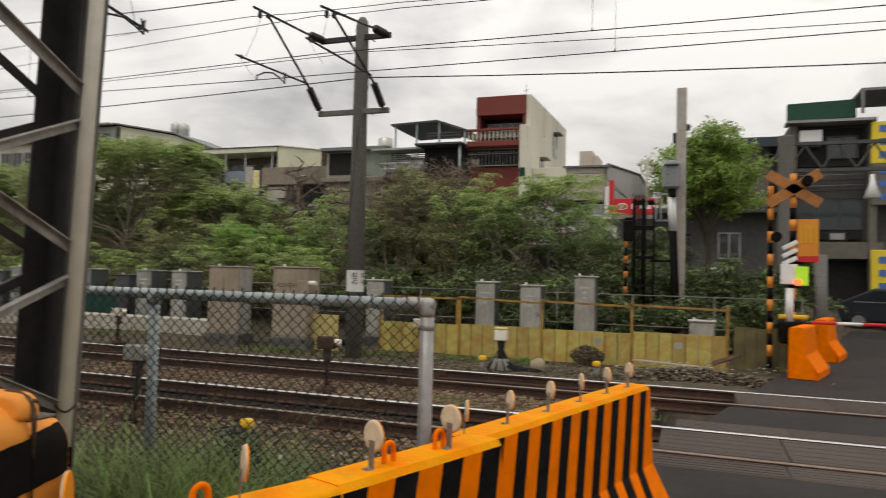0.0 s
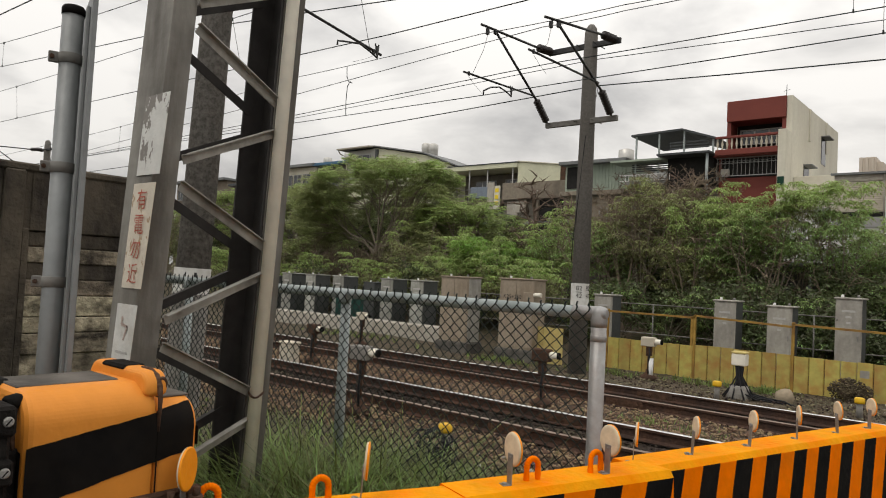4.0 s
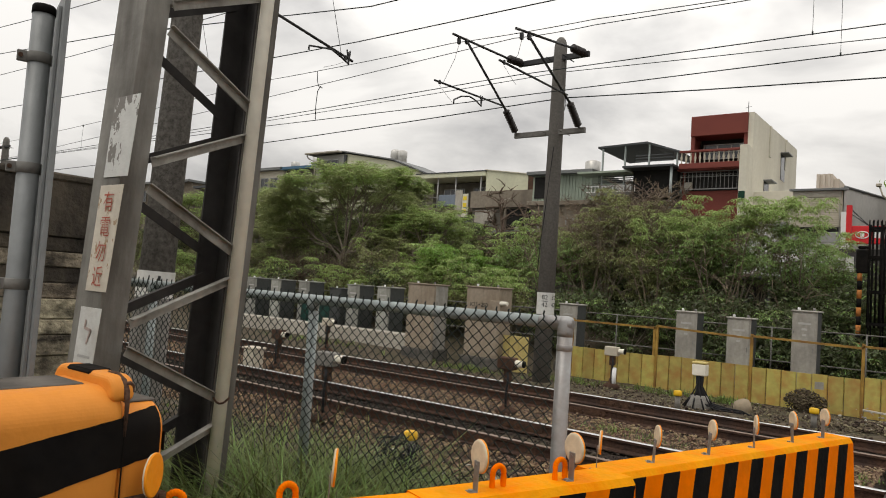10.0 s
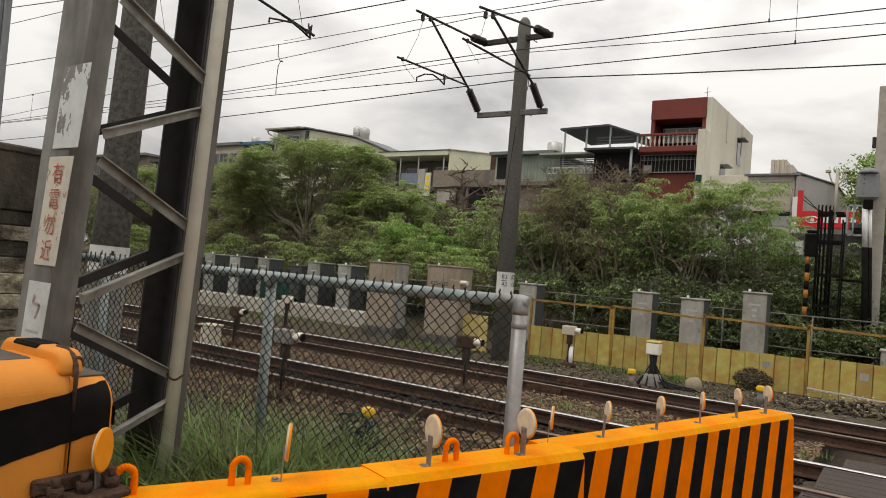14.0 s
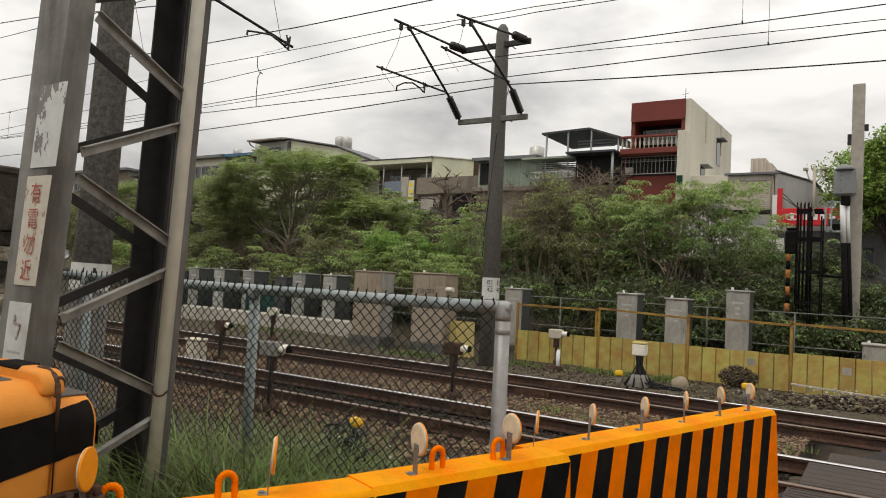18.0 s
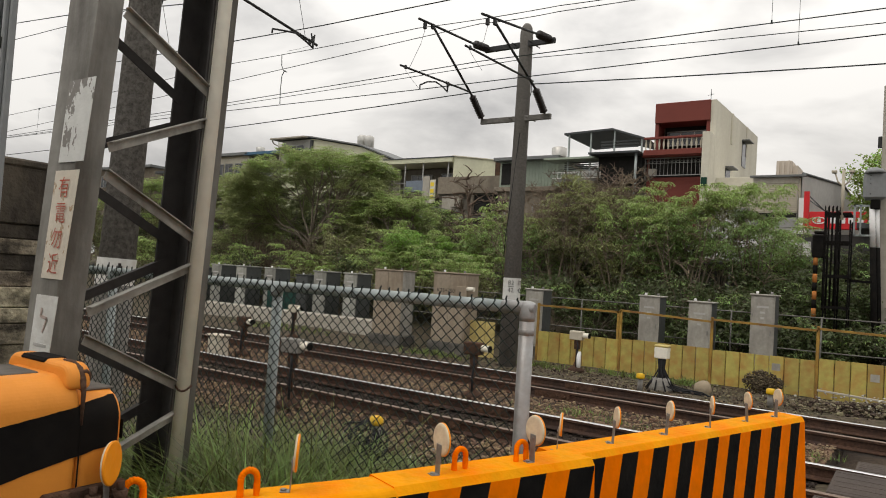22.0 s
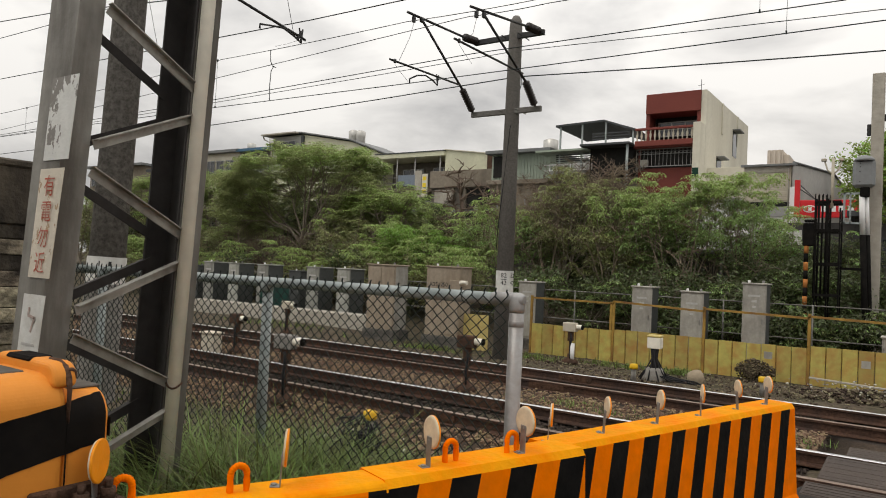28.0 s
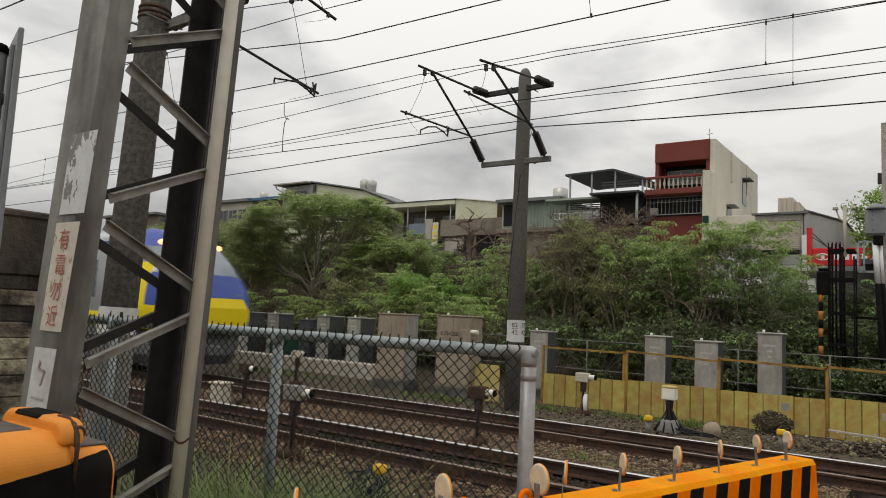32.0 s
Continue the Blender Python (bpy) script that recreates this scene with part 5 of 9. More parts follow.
def build_pole(x, y, top, r0, r1, s, arms, label, shaft="conc"):
    p = thing("catenary_pole", x, y, -0.2, 0, label=label, category="catenary pole", group="catenary poles")
    z0 = 0.2
    n = 22
    prof = [(0, r0), (0.93, r0 + (r1 - r0) * 0.95), (0.975, r1 * 0.97), (0.99, r1 * 0.8), (1, r1 * 0.45)]
    part("shaft", Geo().lathe((0, 0, 0), (0, 0, top + z0), prof, n), M[shaft], p, "grey spun concrete shaft with rounded top")
    hold = new("bracket_set")
    hold.parent = p
    hold.matrix_basis = pose(0, 0, z0)
    ax = [a for a in arms]
    for z, mtl in ((6.50, "arm"), (4.95, "crossarm")):
        g = Geo().box(min(ax) - 0.09, max(ax) + 0.09, -s * 0.0 + s * r1 * 0.6 - 0.02, s * r1 * 0.6 + 0.05, z - 0.055, z + 0.055, 0.006)
        for k in (-1, 1):
            g.cyl((k * (r1 + 0.05), -0.25, z), (k * (r1 + 0.05), 0.25, z), 0.012, n=6)
        part("crossarm", g, M[mtl], hold, "steel channel crossarm")
    g = Geo().tube([(0.02, -r1 * 1.05 * s, 6.2), (0.10, -r1 * 1.3 * s, 5.6), (0.05, s * r1 * 1.1, 4.6), (-0.05, s * r1 * 1.12, 3.4), (-0.12, s * r1 * 1.15, 2.6), (-0.14, s * r1 * 1.2, 2.1)], 0.008, 5)
    part("down_lead", g, M["cable"], hold, "loose black cable")
    return p, hold


far_pole, far_set = build_pole(-6.2, 11.9, 6.95, 0.185, 0.135, -1, (-0.85, 0.6), "grey concrete catenary pole with two bracket arms and number band")
far_pole2 = thing("cantilever_pair", 0, 0, 0, label="pair of tubular bracket arms holding the contact wires", category="bracket arm")
cantilever(far_pole2, -7.08, 11.85, -1, 2.5, True)
cantilever(far_pole2, -5.62, 11.85, -1, 2.65, False, 5.50, 5.44, 6.13)
build_pole(-33.6, 11.9, 6.95, 0.185, 0.135, -1, (-0.5, 0.5), "distant concrete catenary pole with one bracket arm")
cantilever(thing("cantilever", 0, 0, 0, label="distant tubular bracket arm over the far track", category="bracket arm"), -33.9, 11.85, -1, 2.5, True)
near_pole, near_set = build_pole(-6.8, 3.83, 8.2, 0.205, 0.15, 1, (-0.7, 0.7), "pitted concrete catenary pole with white number band", "conc_pit")
near_pole.matrix_basis = pose(-6.871, 3.703, -0.2, -1.35, 0.76, 0)
near_pair = thing("cantilever_pair", 0, 0, 0, label="pair of tubular bracket arms over the near track", category="bracket arm")
cantilever(near_pair, -6.8, 3.95, 1, 2.16, True, 5.19, 4.92, 6.2, True)
cantilever(near_pair, -6.0, 3.95, 1, 1.62, False, 5.9, 5.70, 6.5)


def number_band(pole, r, z0, z1, lines, rz, paint="whitepaint"):
    g = Geo()
    n = 24
    vs = [((r + 0.004) * math.cos(6.2831853 * k / n), (r + 0.004) * math.sin(6.2831853 * k / n), z) for z in (z0, z1) for k in range(n)]
    g.add(vs, [(k, (k + 1) % n, n + (k + 1) % n, n + k) for k in range(n)], 0, True)
    part("number_band", g, M[paint], pole, "white painted number band")
    for i, t in enumerate(lines):
        for dx in (0, 62):
            a = radians(rz + dx)
            d = r + 0.007
            m = pose(d * math.sin(a), -d * math.cos(a), z1 - 0.1 - 0.15 * i, 90, 0, rz + dx)
            writing(t, 0.125, M["inktext"], m, pole)
        if i == 0:
            a = radians(rz)
            g = Geo().box(-0.06, 0.06, -0.002, 0.002, -0.006, 0.006)
            ob = part("lettering", g, M["inktext"], pole)
            ob.matrix_basis = pose((r + 0.006) * math.sin(a), -(r + 0.006) * math.cos(a), z1 - 0.175, 0, 0, rz)


number_band(far_pole, 0.176, 1.43, 1.87, ("82", "42"), 22)
number_band(near_pole, 0.202, 1.50, 1.80, (), 55)
number_band(near_pole, 0.203, 0.05, 1.50, (), 55, "plinth")
for z in (5.18, 5.24, 5.30):
    part("strap", Geo().lathe((0, 0, z), (0, 0, z + 0.035), [(0, 0.172), (0.2, 0.186), (0.8, 0.186), (1, 0.172)], 20), M["rust"], near_pole, "rusty steel strap round the pole")
for k in range(3):
    part("lettering", Geo().box(-0.05 + 0.05 * k, -0.02 + 0.05 * k, -0.002, 0.002, -0.05, 0.05), M["inktext"], near_pole).matrix_basis = pose(0.199 * math.sin(radians(50)), -0.199 * math.cos(radians(50)), 1.70, 0, 0, 50)


def build_wires():
    runs = []

    def line(name, pts, r, label):
        out = []
        for (xa, ya, za, sag), (xb, yb, zb, _) in zip(pts, pts[1:]):
            n = 14
            for k in range(n):
                t = k / n
                out.append((xa + (xb - xa) * t, ya + (yb - ya) * t, za + (zb - za) * t - sag * 4 * t * (1 - t)))
        out.append(pts[-1][:3])
        runs.append(out)
        solo(name, Geo().tube(out, r, 5), M["wire"], label, "overhead wire", "overhead wires")
    C = "taut overhead contact wire above the track"
    S = "sagging carrier wire above the contact wire"
    line("contact_wire", [(-90, 6.9, 5.7, 0), (-26, 6.7, 5.70, 0), (-6.8, 6.65, 5.25, 0), (40, 6.9, 5.2, 0)], 0.0085, C)
    line("contact_wire", [(-90, 9.9, 5.3, 0), (-12.9, 9.75, 5.18, 0), (-7.35, 9.75, 5.13, 0), (40, 9.75, 5.0, 0)], 0.0085, C)
    line("contact_wire", [(-90, 9.9, 4.6, 0), (-12.9, 9.75, 5.37, 0), (-5.9, 9.75, 5.51, 0), (0.35, 9.75, 5.45, 0), (40, 9.9, 5.3, 0)], 0.0085, C)
    line("carrier_wire", [(-60, 9.9, 6.35, 0.5), (-12.8, 9.75, 6.3, 0.02), (-7.38, 9.75, 6.33, 0.02), (-4.45, 9.75, 6.27, 0.5), (40, 9.9, 6.3, 0)], 0.0075, S)
    line("carrier_wire", [(-60, 9.9, 3.9, 0.0), (-12.88, 9.75, 5.88, 0.0), (-6.0, 9.75, 6.2, 0.02), (-4.45, 9.75, 6.17, 0.35), (40, 9.9, 6.5, 0)], 0.0075, S)
    line("carrier_wire", [(-70, 6.8, 6.7, 0.3), (-26, 6.7, 6.68, 0.06), (-6.8, 6.35, 6.12, 0.5), (40, 6.8, 6.4, 0)], 0.0075, S)
    line("carrier_wire", [(-45, 4.2, 8.6, 0.0), (-21, 5.2, 7.0, 0.05), (-11.4, 5.2, 6.34, 0.03), (-6.0, 6.05, 6.08, 0.3), (40, 7.3, 7.3, 0)], 0.0075, S)
    line("contact_wire", [(-45, 4.2, 8.1, 0.0), (-21, 5.2, 6.40, 0.0), (-11.4, 5.2, 5.64, 0.0), (-6.0, 6.05, 5.42, 0.0), (40, 7.3, 5.6, 0)], 0.0085, C)
    line("feeder_wire", [(-60, 3.69, 6.9, 0.3), (-15.5, 3.69, 6.1, 0.0), (-10.5, 3.69, 5.93, 0.0), (-6.85, 3.69, 5.85, 0.0)], 0.011, "thick earth wire fixed to the concrete poles")
    line("feeder_wire", [(-60, 12.1, 5.75, 0.45), (-6.2, 12.1, 5.74, 0.62), (34, 12.1, 5.74, 0)], 0.012, "thick earth wire fixed to the concrete poles")
    line("feeder_wire", [(-60, 12.03, 6.3, 0.3), (-6.2, 12.03, 6.27, 0.42), (34, 12.03, 6.27, 0)], 0.008, "thin return wire fixed to the concrete poles")
    line("feeder_wire", [(-50, 3.69, 7.4, 0.2), (-15.5, 3.69, 6.53, 0.0), (-6.8, 3.69, 6.3, 0.5), (34, 3.69, 7.6, 0)], 0.011, "thick earth wire fixed to the concrete poles")
    def on(key, x):
        p = min(range(len(runs[key]) - 1), key=lambda k: abs(runs[key][k][0] - x))
        (xa, ya, za), (xb, yb, zb) = runs[key][p], runs[key][p + 1]
        t = (x - xa) / (xb - xa)
        return Vector((x, ya + (yb - ya) * t, za + (zb - za) * t))
    for x, top, low in ((-12.95, 3, 1), (-17.5, 3, 1), (-22, 3, 1), (-1.15, 4, 2), (-0.8, 3, 1), (3.8, 3, 1), (-18.5, 6, 7), (-21.8, 5, 0), (-10.6, 5, 0), (-2.5, 5, 0), (2.0, 5, 0)):
        p, q = on(top, x), on(low, x)
        g = Geo().cyl(q, p, 0.004, n=4).box(p.x - 0.012, p.x + 0.012, p.y - 0.012, p.y + 0.012, p.z - 0.04, p.z + 0.02).box(q.x - 0.01, q.x + 0.01, q.y - 0.01, q.y + 0.01, q.z - 0.01, q.z + 0.04)
        solo("dropper", g, M["wire"], "thin dropper between carrier and contact wire", "overhead wire", "droppers")
    g = Geo().tube([(-11.15, 9.75, 6.30), (-11.13, 9.75, 6.05), (-11.06, 9.75, 5.92), (-10.95, 9.75, 5.88), (-11.02, 9.75, 5.93), (-11.1, 9.75, 5.82), (-11.12, 9.75, 5.5), (-11.1, 9.75, 5.18)], 0.009, 5)
    solo("jumper_wire", g, M["wire"], "bent jumper wire linking two overhead lines", "overhead wire")


build_wires()


# ---- cabinets ----
def build_cabinet(x, y, w, d, z0, z1, front, side, label, lid=True, lines=2, louvre=False, rz=0, doors=1, base=True):
    c = thing("equipment_cabinet", x, y, -0.14, rz, label=label, category="cabinet", group="trackside cabinets")
    o = 0.14
    g = Geo().box(-w / 2, w / 2, 0, d, z0 + o, z1 + o, 0.008, 0)
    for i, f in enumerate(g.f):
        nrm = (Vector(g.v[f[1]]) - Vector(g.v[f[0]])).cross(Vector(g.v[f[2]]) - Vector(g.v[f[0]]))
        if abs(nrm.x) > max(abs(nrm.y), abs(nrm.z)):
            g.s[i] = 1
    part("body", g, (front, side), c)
    if lid:
        part("roof", Geo().box(-w / 2 - 0.025, w / 2 + 0.025, -0.03, d + 0.025, z1 + o, z1 + o + 0.035, 0.01), front, c, "overhanging sheet roof")
        for sx in (-1, 1):
            part("lifting_eye", Geo().box(sx * w * 0.3 - 0.025, sx * w * 0.3 + 0.025, d * 0.3, d * 0.36, z1 + o + 0.035, z1 + o + 0.085, 0.006), M["white"] if sx < 0 else M["bracket"], c)
    dw = (w - 0.05) / doors
    for k in range(doors):
        a = -w / 2 + 0.025 + k * dw
        door = part("door", Geo().box(a + 0.004, a + dw - 0.004, -0.014, 0.0, z0 + o + 0.05, z1 + o - 0.03, 0.004), front, c)
        part("handle", Geo().box(a + dw - 0.05, a + dw - 0.03, -0.035, -0.014, (z0 + z1) / 2 + o, (z0 + z1) / 2 + o + 0.1, 0.004), M["bracket"], door, "steel handle")
        for hz in (0.25, 0.75):
            part("hinge", Geo().cyl((a + 0.01, -0.016, z0 + o + (z1 - z0) * hz - 0.03), (a + 0.01, -0.016, z0 + o + (z1 - z0) * hz + 0.03), 0.008, n=8), M["bracket"], door)
        if lines and k == 0:
            for j in range(lines):
                ww = w * (0.5, 0.22, 0.16)[j % 3]
                part("lettering", Geo().box(-ww / 2, ww / 2, -0.0185, -0.0145, z1 + o - 0.24 - 0.11 * j, z1 + o - 0.20 - 0.11 * j), M["paleink"], c)
        if louvre:
            for j in range(8):
                zz = z0 + o + 0.12 + j * 0.06
                part("vent_slat", Geo().box(a + dw * 0.15, a + dw * 0.85, -0.024, -0.014, zz, zz + 0.03, 0.004), front, door)
    if base:
        part("plinth", Geo().box(-w / 2 - 0.06, w / 2 + 0.06, -0.06, d + 0.06, -0.05, z0 + o, 0.02), M["sootplinth"], c, "sooty rough concrete plinth")
    return c


# light fronts; the shade of the sides is put into a darker side colour
GREY = "tall light-grey trackside cabinet, its sides painted dark for shade"
for x, w, z1 in ((-4.08, 0.44, 1.45), (-3.03, 0.46, 1.40), (-1.84, 0.44, 1.63), (-6.83, 0.46, 1.42)):
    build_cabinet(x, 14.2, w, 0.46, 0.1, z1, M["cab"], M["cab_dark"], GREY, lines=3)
build_cabinet(0.55, 14.6, 0.5, 0.4, 0.0, 0.75, M["cab"], M["cab_dark"], "low light-grey trackside box behind the yellow fence", lines=0)
for x in (-18.6, -17.35, -16.0, -13.85, -12.65):
    build_cabinet(x, 14.2, 0.5, 0.62, 0.1, 1.5, M["cab_old"], M["cab_dark"], "dirty green-grey trackside cabinet, its sides painted dark for shade", lines=2)
for x in (-19.9, -21.2, -15.0):
    build_cabinet(x, 14.6, 0.5, 0.62, 0.1, 1.35, M["cab_dark"], M["cab_dark"], "dark grey trackside cabinet among others", lines=0)
BROWN = "large beige relay cabinet with double doors on a concrete plinth"
build_cabinet(-9.95, 12.55, 0.86, 0.5, 0.12, 1.66, M["cab_brown"], M["cab"], BROWN, lines=0, doors=2)
b2 = build_cabinet(-8.15, 12.55, 0.92, 0.5, 0.12, 1.68, M["cab_brown"], M["cab_brown"], BROWN, lines=0, doors=2)
writing("K25+250", 0.13, M["inktext"], pose(-0.10, -0.0175, 1.43, 90, 0, 0), b2)
build_cabinet(-8.98, 13.5, 0.36, 0.5, 0.0, 1.35, M["cab_dark"], M["cab_dark"], "narrow dark cabinet between the beige ones", lines=0)
panel = thing("yellow_hoarding", -7.42, 12.78, -0.14, 0, label="faded yellow hoarding standing beside the beige cabinet", category="hoarding")
for k in range(3):
    part("board", Geo().box(-0.36 + 0.245 * k, -0.12 + 0.245 * k, 0, 0.03, 0, 0.80, 0.006), M["paleyellow"], panel)
part("pipe", Geo().cyl((-0.42, 0.03, 0), (-0.42, 0.03, 1.2), 0.05, n=12), M["white_pipe"], panel, "upright white pipe")
part("meter_box", Geo().box(0.24, 0.52, -0.09, -0.014, 1.2, 1.55, 0.01), M["cab_brown"], b2, "small beige side box")
part("vent_pipe", Geo().cyl((0.5, -0.05, 1.5), (0.68, -0.05, 1.5), 0.05, n=12), M["white_pipe"], b2, "short white pipe")


def build_trough():
    t = thing("cable_trough", -14.3, 13.0, -0.14, 0, label="long whitewashed concrete cable trough beside the far track", category="cable trough")
    for i in range(6):
        a = -3.6 + i * 1.2
        part("trough_block", Geo().box(a + 0.005, a + 1.195, 0, 0.5, 0, 0.50 + jit(0.004), 0.015), M["whiteconc"], t)
    net = thing("shade_net", -14.9, 13.7, 0.3, 0, label="teal-green netting stretched between grey cabinets", category="netting")
    g = Geo()
    n = 12
    g.add([(-0.6 + 1.2 * i / n, 0.02 * math.sin(i * 1.7), z + 0.04 * math.sin(i * 0.9) * (z > 0.3)) for z in (0, 0.7) for i in range(n + 1)], [(i, i + 1, n + 2 + i, n + 1 + i) for i in range(n)], 0, True)
    part("net", g, M["teal"], net)


build_trough()


# ---- yellow board fence ----
def build_yellow_fence():
    f = thing("yellow_fence", 0, 13.5, -0.15, 0, label="low yellow metal board fence with rusty top rail", category="fence")
    xs = [-6.36, -4.45, -2.62, -0.79, 1.0]
    for i, x in enumerate(xs):
        part("post", Geo().box(x - 0.025, x + 0.025, 0.0, 0.05, 0, 1.30, 0.004), M["yfence_rail"], f, "rusty yellow angle post")
    part("post", Geo().box(-4.53, -4.48, 0.0, 0.05, 0, 1.27, 0.004), M["yfence_rail"], f, "rusty yellow angle post")
    for a, b in zip(xs, xs[1:]):
        n = 7
        w = (b - a - 0.05) / n
        dz, tilt = jit(0.03), jit(0.02)
        for k in range(n):
            x = a + 0.03 + k * w
            h = 0.70 + dz + tilt * k / n + jit(0.006)
            g = Geo().add([(x + 0.004, 0.0, 0.02), (x + w * 0.06, -0.018, 0.02), (x + w * 0.94, -0.018, 0.02), (x + w - 0.004, 0.0, 0.02),
                           (x + 0.004, 0.0, h), (x + w * 0.06, -0.018, h), (x + w * 0.94, -0.018, h), (x + w - 0.004, 0.0, h),
                           (x + 0.004, 0.012, 0.02), (x + w - 0.004, 0.012, 0.02), (x + 0.004, 0.012, h), (x + w - 0.004, 0.012, h)],
                          [(0, 1, 5, 4), (1, 2, 6, 5), (2, 3, 7, 6), (8, 10, 11, 9), (0, 4, 10, 8), (3, 9, 11, 7), (4, 5, 6, 7, 11, 10), (0, 8, 9, 3, 2, 1)])
            part("board", g, M["yfence"], f)
        if a > -4:
            k = random.randrange(1, 6)
            x = a + 0.03 + k * w
            part("paint_patch", Geo().box(x + 0.05, x + w - 0.06, -0.021, -0.0185, 0.42, 0.55, 0.0005), M["cab"], f, "patch of blue-grey paint")
        part("top_rail", Geo().bar((a, 0.02, 1.27 + jit(0.02)), (b, 0.02, 1.22 + jit(0.03)), 0.04, 0.04), M["yfence_rail"], f, "rusty yellow top rail")
    f2 = thing("yellow_fence", 1.15, 14.2, -0.15, 0, label="short dark olive-yellow board fence by the crossing signal", category="fence")
    for k in range(6):
        part("board", Geo().box(k * 0.21, k * 0.21 + 0.2, 0, 0.02, 0, 0.85 + jit(0.01), 0.003), M["yfence_dark"], f2)
    # plank and sheet lying on the rubble
    solo("plank", Geo().box(-0.75, 0.75, -0.04, 0.04, 0, 0.03, 0.004), M["whiteconc"], "pale plank lying on the rubble heap", "plank", m=pose(0.0, 13.3, -0.02, 0, 3, 2))
    solo("metal_sheet", Geo().box(-0.28, 0.28, -0.06, 0.06, 0, 0.02, 0.003), M["rust"], "rusty sheet thrown on the rubble heap", "scrap", m=pose(0.95, 12.9, 0.18, 20, -18, 25))


build_yellow_fence()


def build_green_rail():
    r = thing("pipe_railing", 0, 15.1, -0.14, 0, label="thin grey pipe railing below the shrubs", category="railing")
    for x in [-23 + 1.7 * i for i in range(16)]:
        part("post", Geo().cyl((x, 0, 0), (x, 0, 1.42), 0.016, n=8), M["crossarm"], r)
    for z in (0.72, 1.40):
        part("rail", Geo().cyl((-23, 0, z), (2.6, 0, z), 0.013, n=8), M["crossarm"], r)


build_green_rail()


# ---- small track-side devices ----
def build_detector(x, y, box_col, h, label, rz=0):
    d = thing("track_detector", x, y, -0.15, rz, label=label, category="track device", group="track devices")
    part("stem", Geo().cyl((0, 0, 0), (0, 0, h), 0.028, n=10).lathe((0, 0, 0), (0, 0, 0.2), [(0, 0.17), (0.35, 0.16), (0.6, 0.06), (1, 0.05)], 14).box(-0.05, 0.05, -0.05, 0.05, h - 0.16, h + 0.04, 0.01), M["rust"], d)
    part("housing", Geo().box(-0.15, 0.12, -0.08, 0.08, h + 0.03, h + 0.21, 0.012), box_col, d, "weathered metal housing")
    part("lens_hood", Geo().lathe((0.11, 0, h + 0.13), (0.24, 0, h + 0.13), [(0, 0.045), (0.1, 0.052), (0.9, 0.052), (1, 0.045)], 14), M["white_pipe"], d, "round pale lens hood")
    part("cable", Geo().tube([(0.02, -0.05, h), (0.05, -0.08, h - 0.12), (0.01, -0.05, h - 0.3), (0.03, -0.06, 0.05)], 0.018, 6), M["cable"], d)
    part("hood_end", Geo().cyl((0.238, 0, h + 0.13), (0.262, 0, h + 0.13), 0.05, n=14), M["black"], d, "black hood rim")
    return d


d1 = build_detector(-5.0, 12.6, M["shutter"], 0.62, "beige detector box with white hood on a low post")
part("white_sleeve", Geo().cyl((0.05, -0.02, 0.02), (0.05, -0.02, 0.42), 0.05, n=12), M["white"], d1, "white pipe sleeve")
build_detector(-5.85, 5.6, M["plinth"], 0.66, "grey detector box with dark-ended hood beside the near rail", 8)
build_detector(-9.9, 8.2, M["rust"], 0.55, "rusty detector box between the tracks", -5)
build_detector(-4.72, 8.15, M["rust"], 0.62, "rusty detector box on a post between the tracks", 5)
build_detector(-11.9, 11.4, M["shutter"], 0.62, "rusty detector box with pale hood beyond the far track", 0)


def build_cone_device():
    d = thing("point_device", -3.03, 11.75, -0.16, 0, label="white box on a black stand with cables and concrete foot", category="track device")
    part("foot", Geo().lathe((0, 0, 0), (0, 0, 0.24), [(0, 0.2), (0.2, 0.195), (0.9, 0.15), (1, 0.13)], 14), M["plinth"], d, "conical concrete foot")
    part("stand", Geo().lathe((0, 0, 0.2), (0, 0, 0.58), [(0, 0.11), (0.35, 0.05), (0.6, 0.03), (1, 0.075)], 12), M["cable"], d, "black iron stand")
    part("box", Geo().box(-0.115, 0.115, -0.10, 0.10, 0.575, 0.775, 0.014), M["white_pipe"], d, "small off-white junction box")
    part("box_lid", Geo().box(-0.12, 0.12, -0.105, 0.105, 0.775, 0.815, 0.012), M["paleyellow"], d, "faded yellow lid")
    for k in range(9):
        a = 6.283 * k / 9
        g = Geo().tube([(0.06 * math.cos(a), 0.06 * math.sin(a), 0.56), (0.045 * math.cos(a), 0.045 * math.sin(a), 0.40), (0.15 * math.cos(a + 0.3), 0.14 * math.sin(a + 0.3), 0.2), (0.27 * math.cos(a + 0.4), 0.24 * math.sin(a + 0.4), 0.03)], 0.013, 5)
        part("cable", g, M["cable"], d, "black cable running down to the ground")
    for k in range(7):
        g = Geo().tube([(0.12, 0.05 * k - 0.1, 0.12), (0.3 + 0.03 * k, -0.1 + 0.02 * k, 0.05 + 0.02 * (k % 3)), (0.48 + 0.05 * k, -0.08 + 0.04 * (k % 4), 0.05 + 0.03 * (k % 2)), (0.62 + 0.05 * k, -0.02, 0.01)], 0.012, 5)
        part("cable", g, M["cable"], d, "black cable lying on the ground")


build_cone_device()


def build_marker(x, y, h, label, r=0.1):
    d = thing("marker_post", x, y, -0.16, 0, label=label, category="marker", group="yellow marker posts")
    part("stem", Geo().cyl((0, 0, 0), (0, 0, h), 0.045, n=10), M["plinth"], d)
    part("cap", Geo().lathe((0, 0, h - 0.01), (0, 0, h + r * 1.1), [(0, r), (0.3, r * 1.05), (0.85, r), (1, r * 0.7)], 16), M["yellow"], d, "yellow plastic cap")


